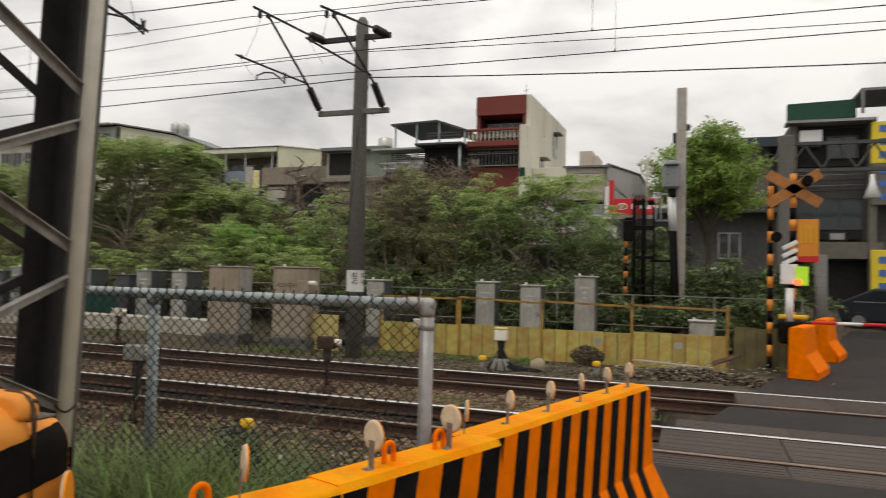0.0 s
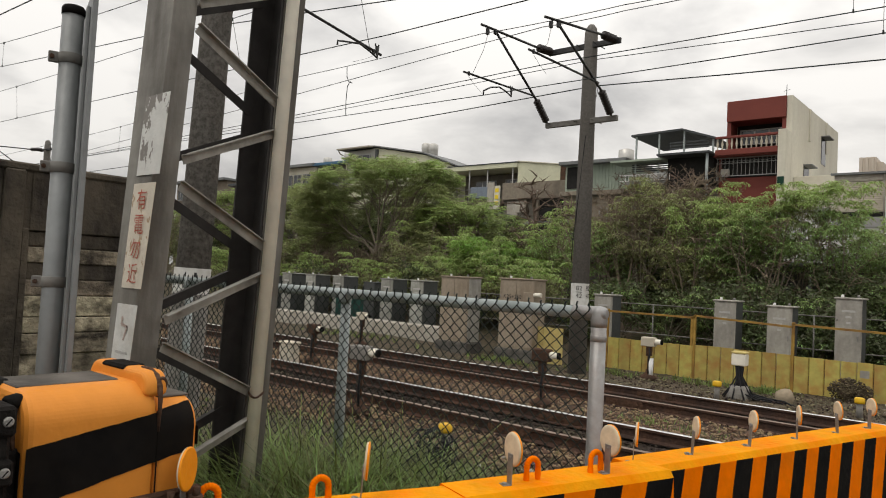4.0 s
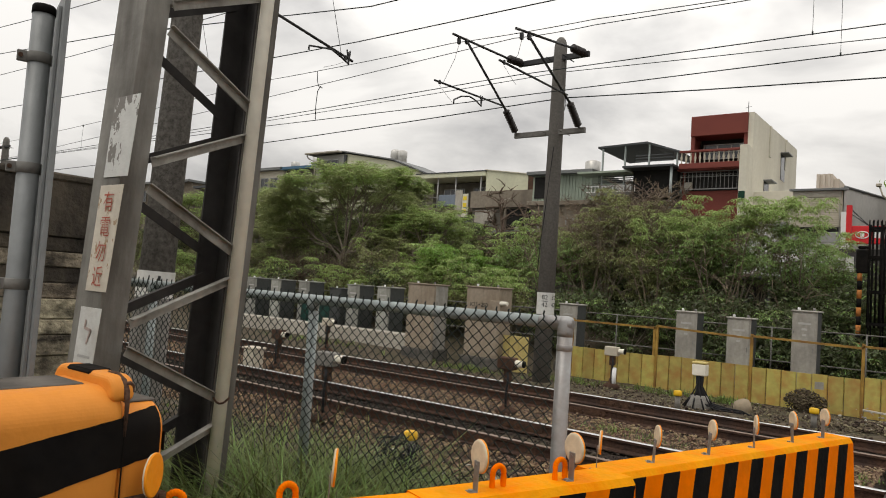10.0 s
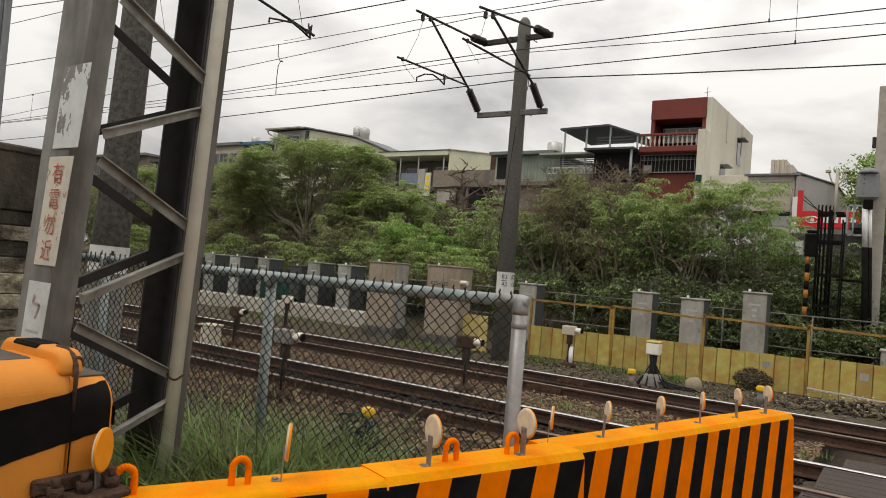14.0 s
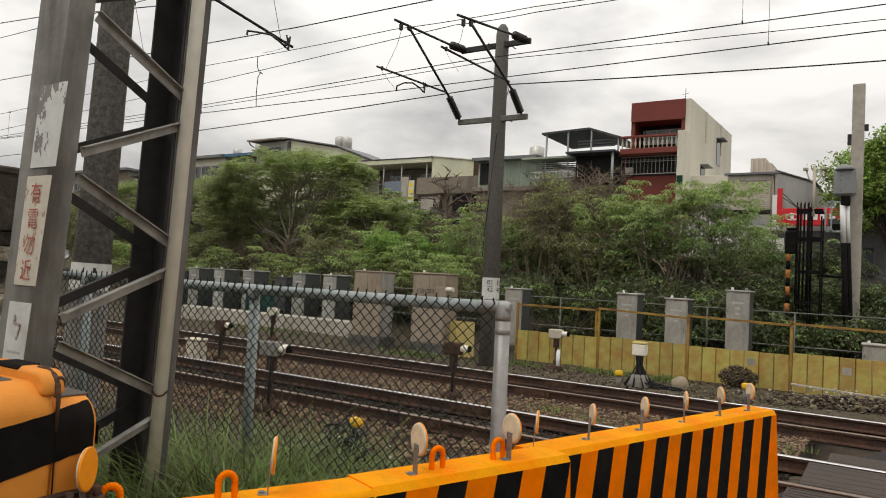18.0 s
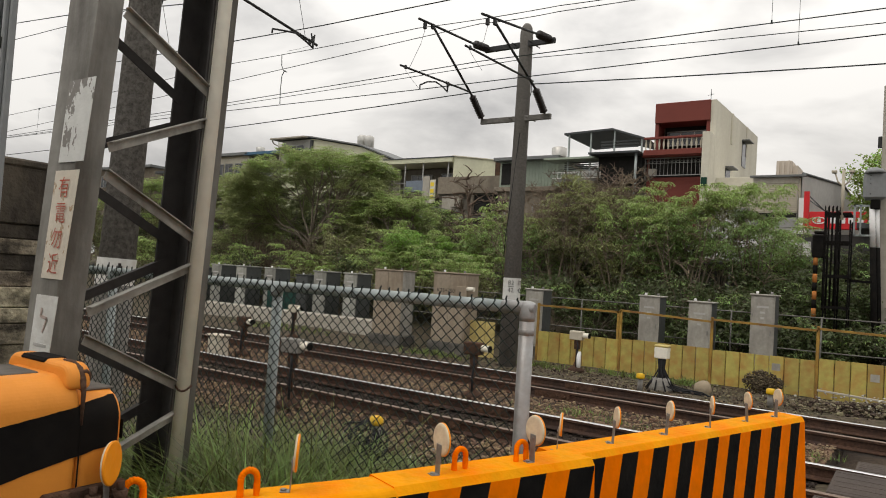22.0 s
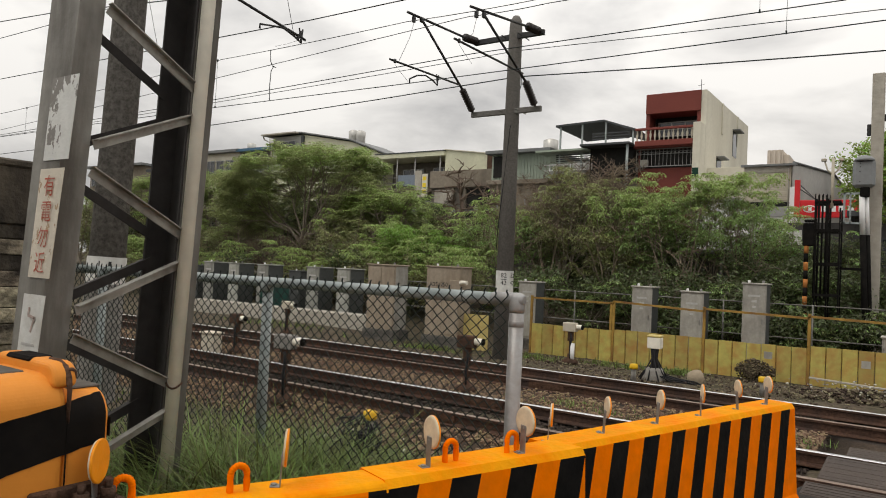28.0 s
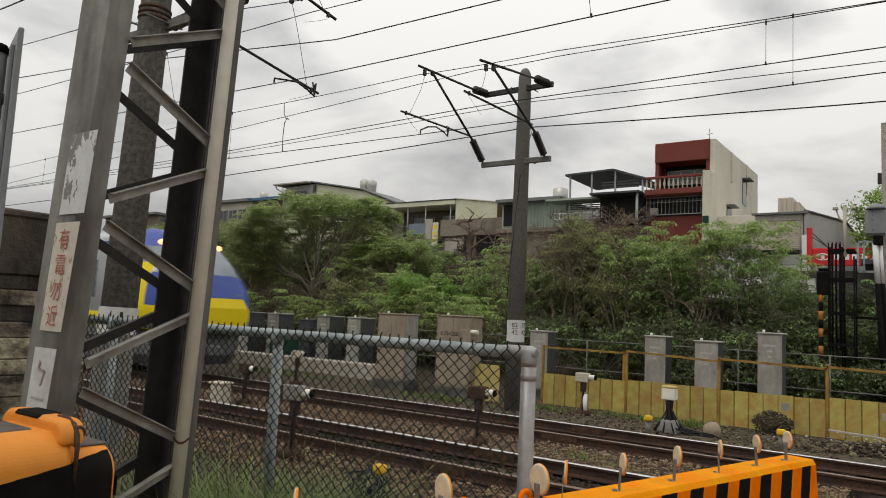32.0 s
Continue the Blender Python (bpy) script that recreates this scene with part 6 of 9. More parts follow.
build_marker(-3.26, 11.33, 0.24, "short marker post with a yellow cap", 0.07)
build_marker(-1.23, 11.6, 0.24, "short marker post with a yellow cap", 0.07)
build_marker(-3.36, 4.28, 0.42, "marker post with yellow cap among black cables", 0.062)
tb = thing("track_box", -10.05, 7.75, -0.16, 6, label="pale beige cable box between the tracks", category="cable box")
part("box", Geo().box(-0.17, 0.17, -0.12, 0.12, 0.02, 0.40, 0.03), M["shutter"], tb)
part("lid", Geo().box(-0.19, 0.19, -0.14, 0.14, 0.40, 0.44, 0.012), M["shutter"], tb)
part("foot", Geo().box(-0.12, 0.12, -0.08, 0.08, -0.03, 0.02), M["plinth"], tb)


def build_rocks():
    for x, y, r, n in ((-2.35, 11.9, 0.155, 0),):
        g = Geo()
        k = 10
        vs = []
        for i in range(7):
            for j in range(k):
                t, p = math.pi * i / 6, 6.2832 * j / k
                q = Vector((math.sin(t) * math.cos(p), math.sin(t) * math.sin(p), math.cos(t)))
                vs.append(q * r * (1 + 0.18 * noise.noise(q * 2 + Vector((n * 5, 0, 0)))))
        g.add(vs, [(i * k + j, i * k + (j + 1) % k, (i + 1) * k + (j + 1) % k, (i + 1) * k + j) for i in range(6) for j in range(k)], 0, True)
        solo("boulder", g, M["pebble"], "smooth pale boulder beside the far rail", "boulder", "boulders", m=pose(x, y, -0.16 + r * 0.75))


build_rocks()


def build_earth_clump():
    rng = np.random.default_rng(4)
    out = []
    for _ in range(1500):
        d = rng.normal(0, 1, 3)
        d /= np.linalg.norm(d)
        out.append((-1.62 + 0.36 * d[0] * rng.random() ** 0.6, 13.2 + 0.16 * d[1], 0.04 + 0.24 * d[2] * rng.random() ** 0.6, rng.uniform(0.010, 0.032)))
    lumps("earth_clump", out, M["earth"], "clump of dug-up brown earth and roots by the yellow fence", "earth")


build_earth_clump()


def build_cable_heap():
    rng = np.random.default_rng(8)
    g = Geo()
    for k in range(26):
        r, a0, z = rng.uniform(0.10, 0.24), rng.uniform(0, 6.28), rng.uniform(0.02, 0.34)
        tilt = rng.uniform(-0.5, 0.5)
        pts = [(r * math.cos(a0 + a), 0.7 * r * math.sin(a0 + a), max(0.01, z + tilt * r * math.sin(a) - 0.1 * abs(math.sin(a)))) for a in [5.2 * i / 14 for i in range(15)]]
        g.tube(pts, 0.011, 5)
    for k in range(10):
        a = rng.uniform(0, 6.28)
        g.tube([(0.02, 0, 0.4), (0.1 * math.cos(a), 0.1 * math.sin(a), 0.32), (0.2 * math.cos(a), 0.2 * math.sin(a), 0.1), (0.32 * math.cos(a), 0.3 * math.sin(a), 0.01)], 0.011, 5)
    solo("coiled_cable", g, M["cable"], "tangled heap of black cable round a marker post", "cable", kind="stuff", m=pose(-3.42, 4.2, -0.1))


build_cable_heap()


# ---- trees and shrubs ----
def leaf_cloud(name, centres, spread, per, size, material, seed, up=0.35, squash=0.7, parent=None, label=""):
    """Leaves in loose clumps round the given centres, one mesh."""
    rng = np.random.default_rng(seed)
    c = np.repeat(np.array(centres), per, 0)
    n = len(c)
    d = rng.normal(0, 1, (n, 3))
    d /= np.linalg.norm(d, axis=1, keepdims=True)
    r = spread * rng.random((n, 1)) ** 0.5
    pos = c + d * r * np.array([1, 1, squash])
    nrm = rng.normal(0, 1, (n, 3)) * (1 - up) + np.array([0, 0, 1]) * up * 2 + d * 0.5
    nrm /= np.linalg.norm(nrm, axis=1, keepdims=True)
    t = np.cross(nrm, rng.normal(0, 1, (n, 3)))
    t /= np.linalg.norm(t, axis=1, keepdims=True)
    b = np.cross(nrm, t)
    s = size * rng.uniform(0.6, 1.25, (n, 1))
    v = np.stack([pos - t * s * 0.5, pos + b * s * 0.21 - nrm * s * 0.05, pos + t * s * 0.5 - nrm * s * 0.12, pos - b * s * 0.21 - nrm * s * 0.05], 1)
    me = bpy.data.meshes.new(name)
    me.from_pydata(v.reshape(-1, 3).tolist(), [], (np.arange(n)[:, None] * 4 + np.array([0, 1, 2, 3])).tolist())
    me.materials.append(material)
    me.update()
    ob = new(name, me)
    ob.parent = parent
    return tagged(ob, label)


def sprays(name, tips, material, seed, fronds=5, length=0.2, pairs=3, leaf=0.062, rise=0.35, droop=0.8, parent=None, label=""):
    """Star-shaped compound leaves: at each tip some drooping fronds of paired leaflets, one mesh."""
    rng = np.random.default_rng(seed)
    tips = np.array(tips, float)
    c = np.repeat(tips, fronds, 0)
    n = len(c)
    a = 6.2832 * (np.tile(np.arange(fronds), len(tips)) + 0.8 * rng.random(n)) / fronds + np.repeat(rng.uniform(0, 6.28, len(tips)), fronds)
    d = np.stack([np.cos(a), np.sin(a), np.zeros(n)], 1)
    side = np.stack([-np.sin(a), np.cos(a), np.zeros(n)], 1)
    lens = (length * rng.uniform(0.6, 1.25, n))[:, None]
    bend = (droop * rng.uniform(0.5, 1.5, n))[:, None]
    up = np.array([[0.0, 0.0, 1.0]])
    quads = []
    for j in range(2 * pairs + 1):
        sh = 1.0 if j == 2 * pairs else (j // 2 + 1.0) / (pairs + 0.6)
        sg = 0 if j == 2 * pairs else (1 if j % 2 else -1)
        p = c + d * lens * sh + up * lens * (rise * sh - bend * sh * sh)
        slope = rise - 2 * bend * sh
        v = d * (1.0 if sg == 0 else 0.5) + side * (0.85 * sg) + up * (slope * 0.6 - 0.2) + rng.normal(0, 0.16, (n, 3))
        v /= np.linalg.norm(v, axis=1, keepdims=True)
        w = np.cross(v, up + rng.normal(0, 0.3, (n, 3)))
        w /= np.linalg.norm(w, axis=1, keepdims=True) + 1e-6
        l = leaf * rng.uniform(0.7, 1.25, (n, 1))
        quads.append(np.stack([p, p + v * l * 0.45 + w * l * 0.19, p + v * l - up * l * 0.12, p + v * l * 0.45 - w * l * 0.19], 1))
    v = np.concatenate(quads).reshape(-1, 3).astype(np.float32)
    me = bpy.data.meshes.new(name)
    me.vertices.add(len(v))
    me.vertices.foreach_set("co", v.ravel())
    me.loops.add(len(v))
    me.loops.foreach_set("vertex_index", np.arange(len(v), dtype=np.int32))
    me.polygons.add(len(v) // 4)
    me.polygons.foreach_set("loop_start", np.arange(0, len(v), 4, dtype=np.int32))
    me.materials.append(material)
    me.update(calc_edges=True)
    ob = new(name, me)
    ob.parent = parent
    return tagged(ob, label)


def grow(x, y, height, rad, material, seed, label, name="shrub", limbs=9, sub=5, per=26, size=0.15, spread=0.42, base=0.25, flat=1.0, bark="bark", clump_low=0.2, trunk_r=0.05, leaves=True, twigs=3, category="shrub", group="shrubs on the bank", ros=3, frond=0.175, dense=False, tipped=0.5, inner=5, tip_leaf="leaf_tip"):
    z0 = ground_height(x, y) - 0.03
    height = height - z0
    t = thing(name, x, y, z0, 0, label=label, category=category, group=group)
    rng = random.Random(seed)
    g = Geo()
    k_twig = 1.0 if leaves else 1.5
    centres, ends, shoots = [], [], []
    trunk_top = height * base
    bend = Vector((rng.uniform(-0.15, 0.15), rng.uniform(-0.1, 0.1), 0)) * trunk_top
    g.tube([(0, 0, 0), tuple(bend * 0.5 + Vector((0, 0, trunk_top * 0.5))), tuple(bend + Vector((0, 0, trunk_top)))], [trunk_r * 1.25, trunk_r, trunk_r * 0.85], 7)
    top = bend + Vector((0, 0, trunk_top))
    for i in range(limbs):
        a = 6.283 * (i + rng.random() * 0.8) / limbs
        out = rad * (0.35 + 0.6 * rng.random())
        zz = height * (clump_low + (1 - clump_low) * rng.random() ** 0.7)
        shrink = math.sqrt(max(0.12, 1 - ((zz / height - 0.5) / 0.62) ** 2))
        tip = Vector((math.cos(a) * out * shrink, math.sin(a) * out * shrink * 0.85, max(zz, trunk_top * 0.8)))
        start = top * (0.55 + 0.45 * rng.random())
        mid = start.lerp(tip, 0.5) + Vector((rng.uniform(-0.12, 0.12), rng.uniform(-0.12, 0.12), 0.12 * height * flat * rng.random()))
        g.tube([start, start.lerp(mid, 0.5) + Vector((0, 0, 0.03 * height)), mid, tip], [trunk_r * 0.55, trunk_r * 0.42, trunk_r * 0.3, trunk_r * 0.1], 5)
        for k in range(sub):
            s = mid.lerp(tip, rng.random())
            e = s + Vector((rng.uniform(-1, 1), rng.uniform(-1, 1), rng.uniform(-0.25, 0.75) * flat)) * rad * 0.36
            e.z = min(max(e.z, height * clump_low * 0.8), height * 1.02)
            g.tube([s, s.lerp(e, 0.5) + Vector((0, 0, 0.04)), e], [trunk_r * 0.2 * k_twig, trunk_r * 0.13 * k_twig, trunk_r * 0.05 * k_twig], 4)
            centres += [tuple(e), tuple(s.lerp(e, 0.6))]
            ends.append(tuple(e))
            for _ in range(twigs):
                q = e + Vector((rng.uniform(-1, 1), rng.uniform(-1, 1), rng.uniform(-0.4, 0.9))) * rad * 0.17
                if not leaves:
                    g.tube([e, e.lerp(q, 0.5) + Vector((0, 0, 0.03)), q], [trunk_r * 0.1 * k_twig, trunk_r * 0.07 * k_twig, trunk_r * 0.03 * k_twig], 3)
                elif rng.random() < 0.7:
                    centres.append(tuple(q))
        centres.append(tuple(tip))
        ends.append(tuple(tip))
        if leaves and category == "shrub" and material != "leaf_shade":
            for _ in range(2):
                q = tip + Vector((rng.uniform(-0.3, 0.3), rng.uniform(-0.3, 0.3), rng.uniform(0.25, 0.6)))
                g.tube([mid, tip.lerp(q, 0.3), q], [trunk_r * 0.22, trunk_r * 0.16, trunk_r * 0.06], 4)
                shoots += [tuple(tip.lerp(q, f)) for f in (0.6, 1.0)]
    me = g.mesh("trunk", M[bark], fix=False)
    ob = new("trunk", me)
    ob.parent = t
    tagged(ob, "thin forking trunk and limbs")
    if leaves:
        if category == "tree" or dense:
            leaf_cloud("crown", centres, spread, per, size, M[material], seed, parent=t, label="loose uneven foliage")
        else:
            tips = [tuple(Vector(c) + Vector((rng.gauss(0, 1), rng.gauss(0, 1), rng.gauss(0, 0.6))) * 0.13) for c in ends for _ in range(ros)]
            sprays("crown", tips, M[material], seed, 6, frond, 3, frond * 0.40, parent=t, label="star-shaped drooping compound leaves")
            # inner leaves coloured darker to stand for the shade inside the crown
            leaf_cloud("inner_leaves", [tuple(Vector(c) * 0.86) for c in centres], spread, inner, 0.085, M["leaf_dull"] if inner > 3 else M["leaf_shade"], seed + 3, parent=t, label="inner leaves, their shade put into duller, darker greens")
        if material == "leaf_shade":
            hang = [(cx * 1.08, cy * 1.08, cz) for cx, cy, cz in (rng.choice(centres) for _ in range(len(centres) // (12 if x < -14 else 4)))]
            sprays("young_leaves", hang, M["leaf_dull" if x < -14 else "leaf_mid"], seed + 1, 6, frond, 3, frond * 0.42, parent=t, label="lighter green tips")
        else:
            high = sorted(ends + shoots, key=lambda c: -c[2] - 0.8 * rng.random())[:int(len(ends) * tipped)]
            sprays("young_leaves", [(cx + rng.gauss(0, 0.12), cy + rng.gauss(0, 0.12), cz + 0.1) for cx, cy, cz in high for _ in range(ros)], M[tip_leaf], seed + 1, 6, frond, 3, frond * 0.40, parent=t, label="young yellow-green tips")
    return t


def umbrella_tree(x, y, top, left, right, depth, material, seed, label, fork, pads=330, per=15, drop=1.5, fall=0.045):
    """A flat-crowned tree: tiers of thin horizontal leaf pads under a low dome, on arching limbs."""
    z0 = ground_height(x, y) - 0.03
    t = thing("tree", x, y, z0, 0, label=label, category="tree", group="trees on the bank")
    rng = random.Random(seed)
    centres = []
    while len(centres) < pads:
        px, py = rng.uniform(left, right), rng.uniform(-depth, depth)
        mid, half = (left + right) / 2, (right - left) / 2
        u = ((px - mid) / half) ** 2 + (py / depth) ** 2
        if u > 1:
            continue
        dome = top - z0 - (fall if px > 0.4 else fall * 1.7) * (px - 0.4) ** 2 - 0.10 * py * py + 0.5 * noise.noise((px * 0.8, py * 0.8, seed))
        tier = rng.choice((0.0, 0.0, 0.0, 0.12, 0.12, 0.26, 0.4, 0.4, 0.55, 0.7, 0.85, 1.0)) * drop * (1 - 0.15 * u)
        if py < 0.2 and tier > 0.34 * drop and abs(px - 0.6) < 0.24 * (right - left):
            continue
        centres.append((px, py, dome - tier + rng.uniform(-0.07, 0.07)))
    g = Geo()
    ft = Vector((0.12, 0, fork - z0))
    g.tube([(0, 0, 0), (-0.05, 0.02, ft.z * 0.5), tuple(ft)], [0.17, 0.13, 0.12], 8)
    for i in range(16):
        c = Vector(rng.choice(centres)) - Vector((0, 0, 0.12))
        mid = ft.lerp(c, 0.4) + Vector((0, 0, -0.06 * (c - ft).length))
        far = ft.lerp(c, 0.72)
        g.tube([ft - Vector((0, 0, rng.uniform(0, 0.7))), ft.lerp(mid, 0.5), mid, far, c], [0.055, 0.046, 0.036, 0.022, 0.007], 6)
        for _ in range(6):
            q = Vector(rng.choice(centres))
            for _ in range(5):
                w = Vector(rng.choice(centres))
                if (w - far).length < (q - far).length:
                    q = w
            st = mid.lerp(far, rng.random())
            g.tube([st, st.lerp(q, 0.55) + Vector((rng.uniform(-0.1, 0.1), 0, 0.08)), q], [0.024, 0.015, 0.005], 4)
    ob = new("trunk", g.mesh("trunk", M["bark"], fix=False))
    ob.parent = t
    tagged(ob, "forking trunk with pale arching limbs")
    tips, high = [], []
    for cx, cy, cz in centres:
        r = rng.uniform(0.18, 0.45)
        for _ in range(per):
            a, u = rng.uniform(0, 6.283), rng.random() ** 0.5
            q = (cx + r * u * math.cos(a), cy + r * u * math.sin(a), cz - 0.14 * u * u + rng.gauss(0, 0.10))
            (high if cz > top - z0 - 0.85 and rng.random() < 0.75 else tips).append(q)
    sprays("crown", tips, M[material], seed, 5, 0.18, 3, 0.078, 0.2, 0.4, t, "tiers of feathery flat leaf sprays")
    sprays("young_leaves", high, M["leaf_tip"], seed + 1, 5, 0.18, 3, 0.078, 0.3, 0.3, t, "young yellow-green leaves on the dome")
    return t


def dry_thicket(x0, x1, y, h, count, seed, label):
    """Upright dry stems standing close together."""
    rng = random.Random(seed)
    g = Geo()
    for _ in range(count):
        x, yy = rng.uniform(x0, x1), y + rng.gauss(0, 0.45)
        z = ground_height(x, yy) - 0.03
        hh = h * rng.uniform(0.45, 1.1)
        lean = rng.gauss(0, 0.16)
        pts = [(x + lean * hh * k / 4 + rng.gauss(0, 0.03), yy + rng.gauss(0, 0.03), z + hh * k / 4) for k in range(5)]
        r = rng.uniform(0.006, 0.014)
        g.tube(pts, [r * 1.3, r * 1.1, r, r * 0.7, r * 0.3], 3)
        for _ in range(3):
            p = Vector(pts[rng.randrange(1, 4)])
            q = p + Vector((rng.gauss(0, 0.16), rng.gauss(0, 0.12), rng.uniform(0.12, 0.4)))
            g.tube([p, q], [r * 0.6, r * 0.2], 3)
    tagged(new("dry_thicket", g.mesh("dry_thicket", M["twig"], fix=False)), label, "thicket", "", "stuff")


def plant_bank():
    rng = random.Random(21)
    k = 0
    # undergrowth close behind the railing, its shade mostly in the dark leaf colour
    x = -27.0
    while x < 2.2:
        grow(x, 16.2 + rng.uniform(-0.3, 0.5) + 1.1 * (x > -2.6), (rng.uniform(1.7, 2.3) if x < -9 else rng.uniform(1.5, 1.95)), 1.15, "leaf_shade" if rng.random() < 0.6 or x > -8 else "leaf_dull", 100 + k, "dense undergrowth behind the railing, its shade put into dark greens", limbs=10, sub=4, per=(9 if x < -16.8 else 17) if x < -2.6 else 34, size=0.11, spread=0.34, base=0.12, clump_low=0.05, trunk_r=0.03, twigs=2, dense=True)
        x += rng.uniform(0.95, 1.35)
        k += 1
    # middle row
    x = -26.0
    while x < -5.0:
        mtl = rng.choice(("leaf_dull", "leaf_olive", "leaf_dull") if x < -14 else ("leaf_mid", "leaf_olive", "leaf_dull", "leaf_olive"))
        thin = -23 < x < -16.6
        top = 2.6 if thin else (3.2 if x < -9.9 else 3.75)
        grow(x, 18.0 + rng.uniform(-0.6, 0.6), top + rng.uniform(-0.8, 0.5), 1.45, "leaf_dull" if x < -14.5 else mtl, 200 + k, "loose leafy shrub with thin pale branches", limbs=11, sub=5, per=13 if thin else (14 if x > -9.9 else 22), size=0.14, spread=0.28, base=0.2, clump_low=0.2 if x < -9 else 0.5, trunk_r=0.06, ros=1 if thin else 3, tipped=0.12 if x < -14.5 else 0.5, inner=3 if thin else (5 if x < -9.5 else 2), tip_leaf="leaf_olive" if x > -9.9 and x < -6.4 else "leaf_tip")
        x += rng.uniform(1.15, 1.6)
        k += 1
    # spreading feathery trees
    umbrella_tree(-19.3, 19.0, 6.2, -4.2, 3.5, 2.7, "leaf_feather", 7, "wide flat-topped tree with tiered feathery leaves and pale limbs", fork=2.75, pads=620, per=9, drop=2.5, fall=0.075)
    umbrella_tree(-25.2, 19.8, 5.35, -3.0, 2.6, 2.3, "leaf_olive", 8, "spreading tree with yellow-green crown", fork=2.4, pads=340, per=9, drop=2.5)
    umbrella_tree(-15.4, 19.6, 4.35, -1.6, 1.3, 1.6, "leaf_feather", 9, "small spreading tree with dull green leaves", fork=2.6, pads=120, per=12, drop=2.0)
    umbrella_tree(-30.6, 20.2, 5.3, -2.8, 2.6, 2.2, "leaf_olive", 31, "spreading tree with yellow-green crown", fork=2.3, pads=260, per=9, drop=2.5)
    for i in range(9):
        grow(-38.5 + 1.35 * i, 18.6 + 0.9 * (i % 3), 3.4 + 0.4 * (i % 4), 1.5, "leaf_dull" if i % 2 else "leaf_shade", 620 + i, "dense green growth along the bank", limbs=10, sub=5, per=20, size=0.13, spread=0.42, base=0.15, clump_low=0.08, trunk_r=0.05, twigs=2, dense=True)
    dry_thicket(-21.2, -17.2, 17.3, 2.3, 420, 41, "brown thicket of upright dry stems below the spreading tree")
    dry_thicket(-26.0, -21.0, 17.6, 1.8, 200, 42, "brown thicket of dry stems among low growth")
    # mass darkened in colour for its shade, and thin sprigs, before the workshop
    for i, (gx, gy, gh) in enumerate(((-4.4, 18.2, 2.1), (-3.3, 18.3, 2.15), (-2.4, 18.2, 2.15), (-1.6, 17.9, 2.1), (-0.9, 17.6, 2.0), (-5.2, 18.9, 2.1), (-6.6, 19.2, 2.15), (-8.0, 19.4, 2.4))):
        grow(gx, gy, gh, 1.2, "leaf_shade", 500 + i, "growth behind the front shrubs, its shade put into dark green", limbs=11, sub=5, per=30, size=0.11, spread=0.36, base=0.15, clump_low=0.08, trunk_r=0.03, twigs=2, dense=True)
    grow(-2.75, 18.0, 3.95, 0.95, "leaf_mid", 520, "thin young tree with sparse fresh leaves", limbs=9, sub=3, base=0.3, clump_low=0.68, trunk_r=0.025, ros=4, inner=1)
    grow(-3.5, 18.4, 3.85, 1.0, "leaf_olive", 521, "thin young tree with sparse fresh leaves", limbs=8, sub=3, base=0.3, clump_low=0.68, trunk_r=0.025, ros=4, inner=1)
    for i, (gx, gy, gh) in enumerate(((-2.7, 20.5, 3.75), (-1.9, 20.3, 3.3), (-1.1, 20.2, 3.1), (-0.4, 20.0, 2.9))):
        grow(gx, gy, gh, 1.0, "leaf_mid" if i < 2 else "leaf_shade", 680 + i, "loose green shrub before the shop", limbs=11, sub=4, base=0.2, clump_low=0.25, trunk_r=0.03, inner=4, tipped=0.25)
    # dark growth behind the spreading trees
    for i in range(11):
        grow(-25.5 + 1.25 * i, 21.6 + 0.5 * (i % 3), (4.2 if 2 < i < 8 else 3.9) + 0.5 * (i % 4) / 3, 1.4, "leaf_dull" if i % 3 else "leaf_shade", 300 + i, "dull green growth behind the spreading trees", limbs=10, sub=5, per=26, size=0.12, spread=0.4, base=0.15, clump_low=0.15, trunk_r=0.05, twigs=2, dense=True)
    # fresh bright shrub
    grow(-12.4, 17.3, 3.1, 1.5, "leaf_bright", 12, "fresh bright green shrub", limbs=14, sub=6, per=40, size=0.14, spread=0.28, base=0.2, clump_low=0.35, trunk_r=0.05, tip_leaf="leaf_bright", ros=4)
    grow(-11.2, 17.4, 2.5, 1.1, "leaf_bright", 13, "fresh bright green shrub", limbs=9, sub=6, per=36, size=0.14, spread=0.28, base=0.2, clump_low=0.35, trunk_r=0.05, tip_leaf="leaf_bright", ros=4)
    grow(-4.9, 17.6, 3.75, 1.3, "leaf_mid", 14, "leafy shrub with fresh green tips", limbs=12, sub=5, base=0.2, clump_low=0.6, trunk_r=0.045, inner=3)
    grow(-5.7, 18.9, 4.05, 1.5, "leaf_mid", 22, "leafy shrub with fresh green tips", limbs=14, sub=6, base=0.2, clump_low=0.58, trunk_r=0.045, inner=2)
    grow(-4.1, 17.9, 3.7, 1.2, "leaf_mid", 15, "tall loose shrub with fresh leaves", limbs=10, sub=4, base=0.25, clump_low=0.6, trunk_r=0.045, inner=2, ros=4)
    grow(-7.0, 18.8, 3.95, 1.6, "leaf_olive", 16, "tall loose shrub with pale twigs", limbs=12, sub=6, per=19, size=0.14, spread=0.3, base=0.25, clump_low=0.5, trunk_r=0.05, frond=0.15, tipped=0.2, inner=2, tip_leaf="leaf_olive")
    # bare ones
    grow(-12.0, 19.6, 5.1, 1.7, "leaf_dull", 17, "bare brown tree with forking twigs", name="tree", limbs=11, sub=8, base=0.35, flat=1.2, clump_low=0.45, trunk_r=0.12, leaves=False, bark="twig", twigs=5, category="tree", group="trees on the bank")
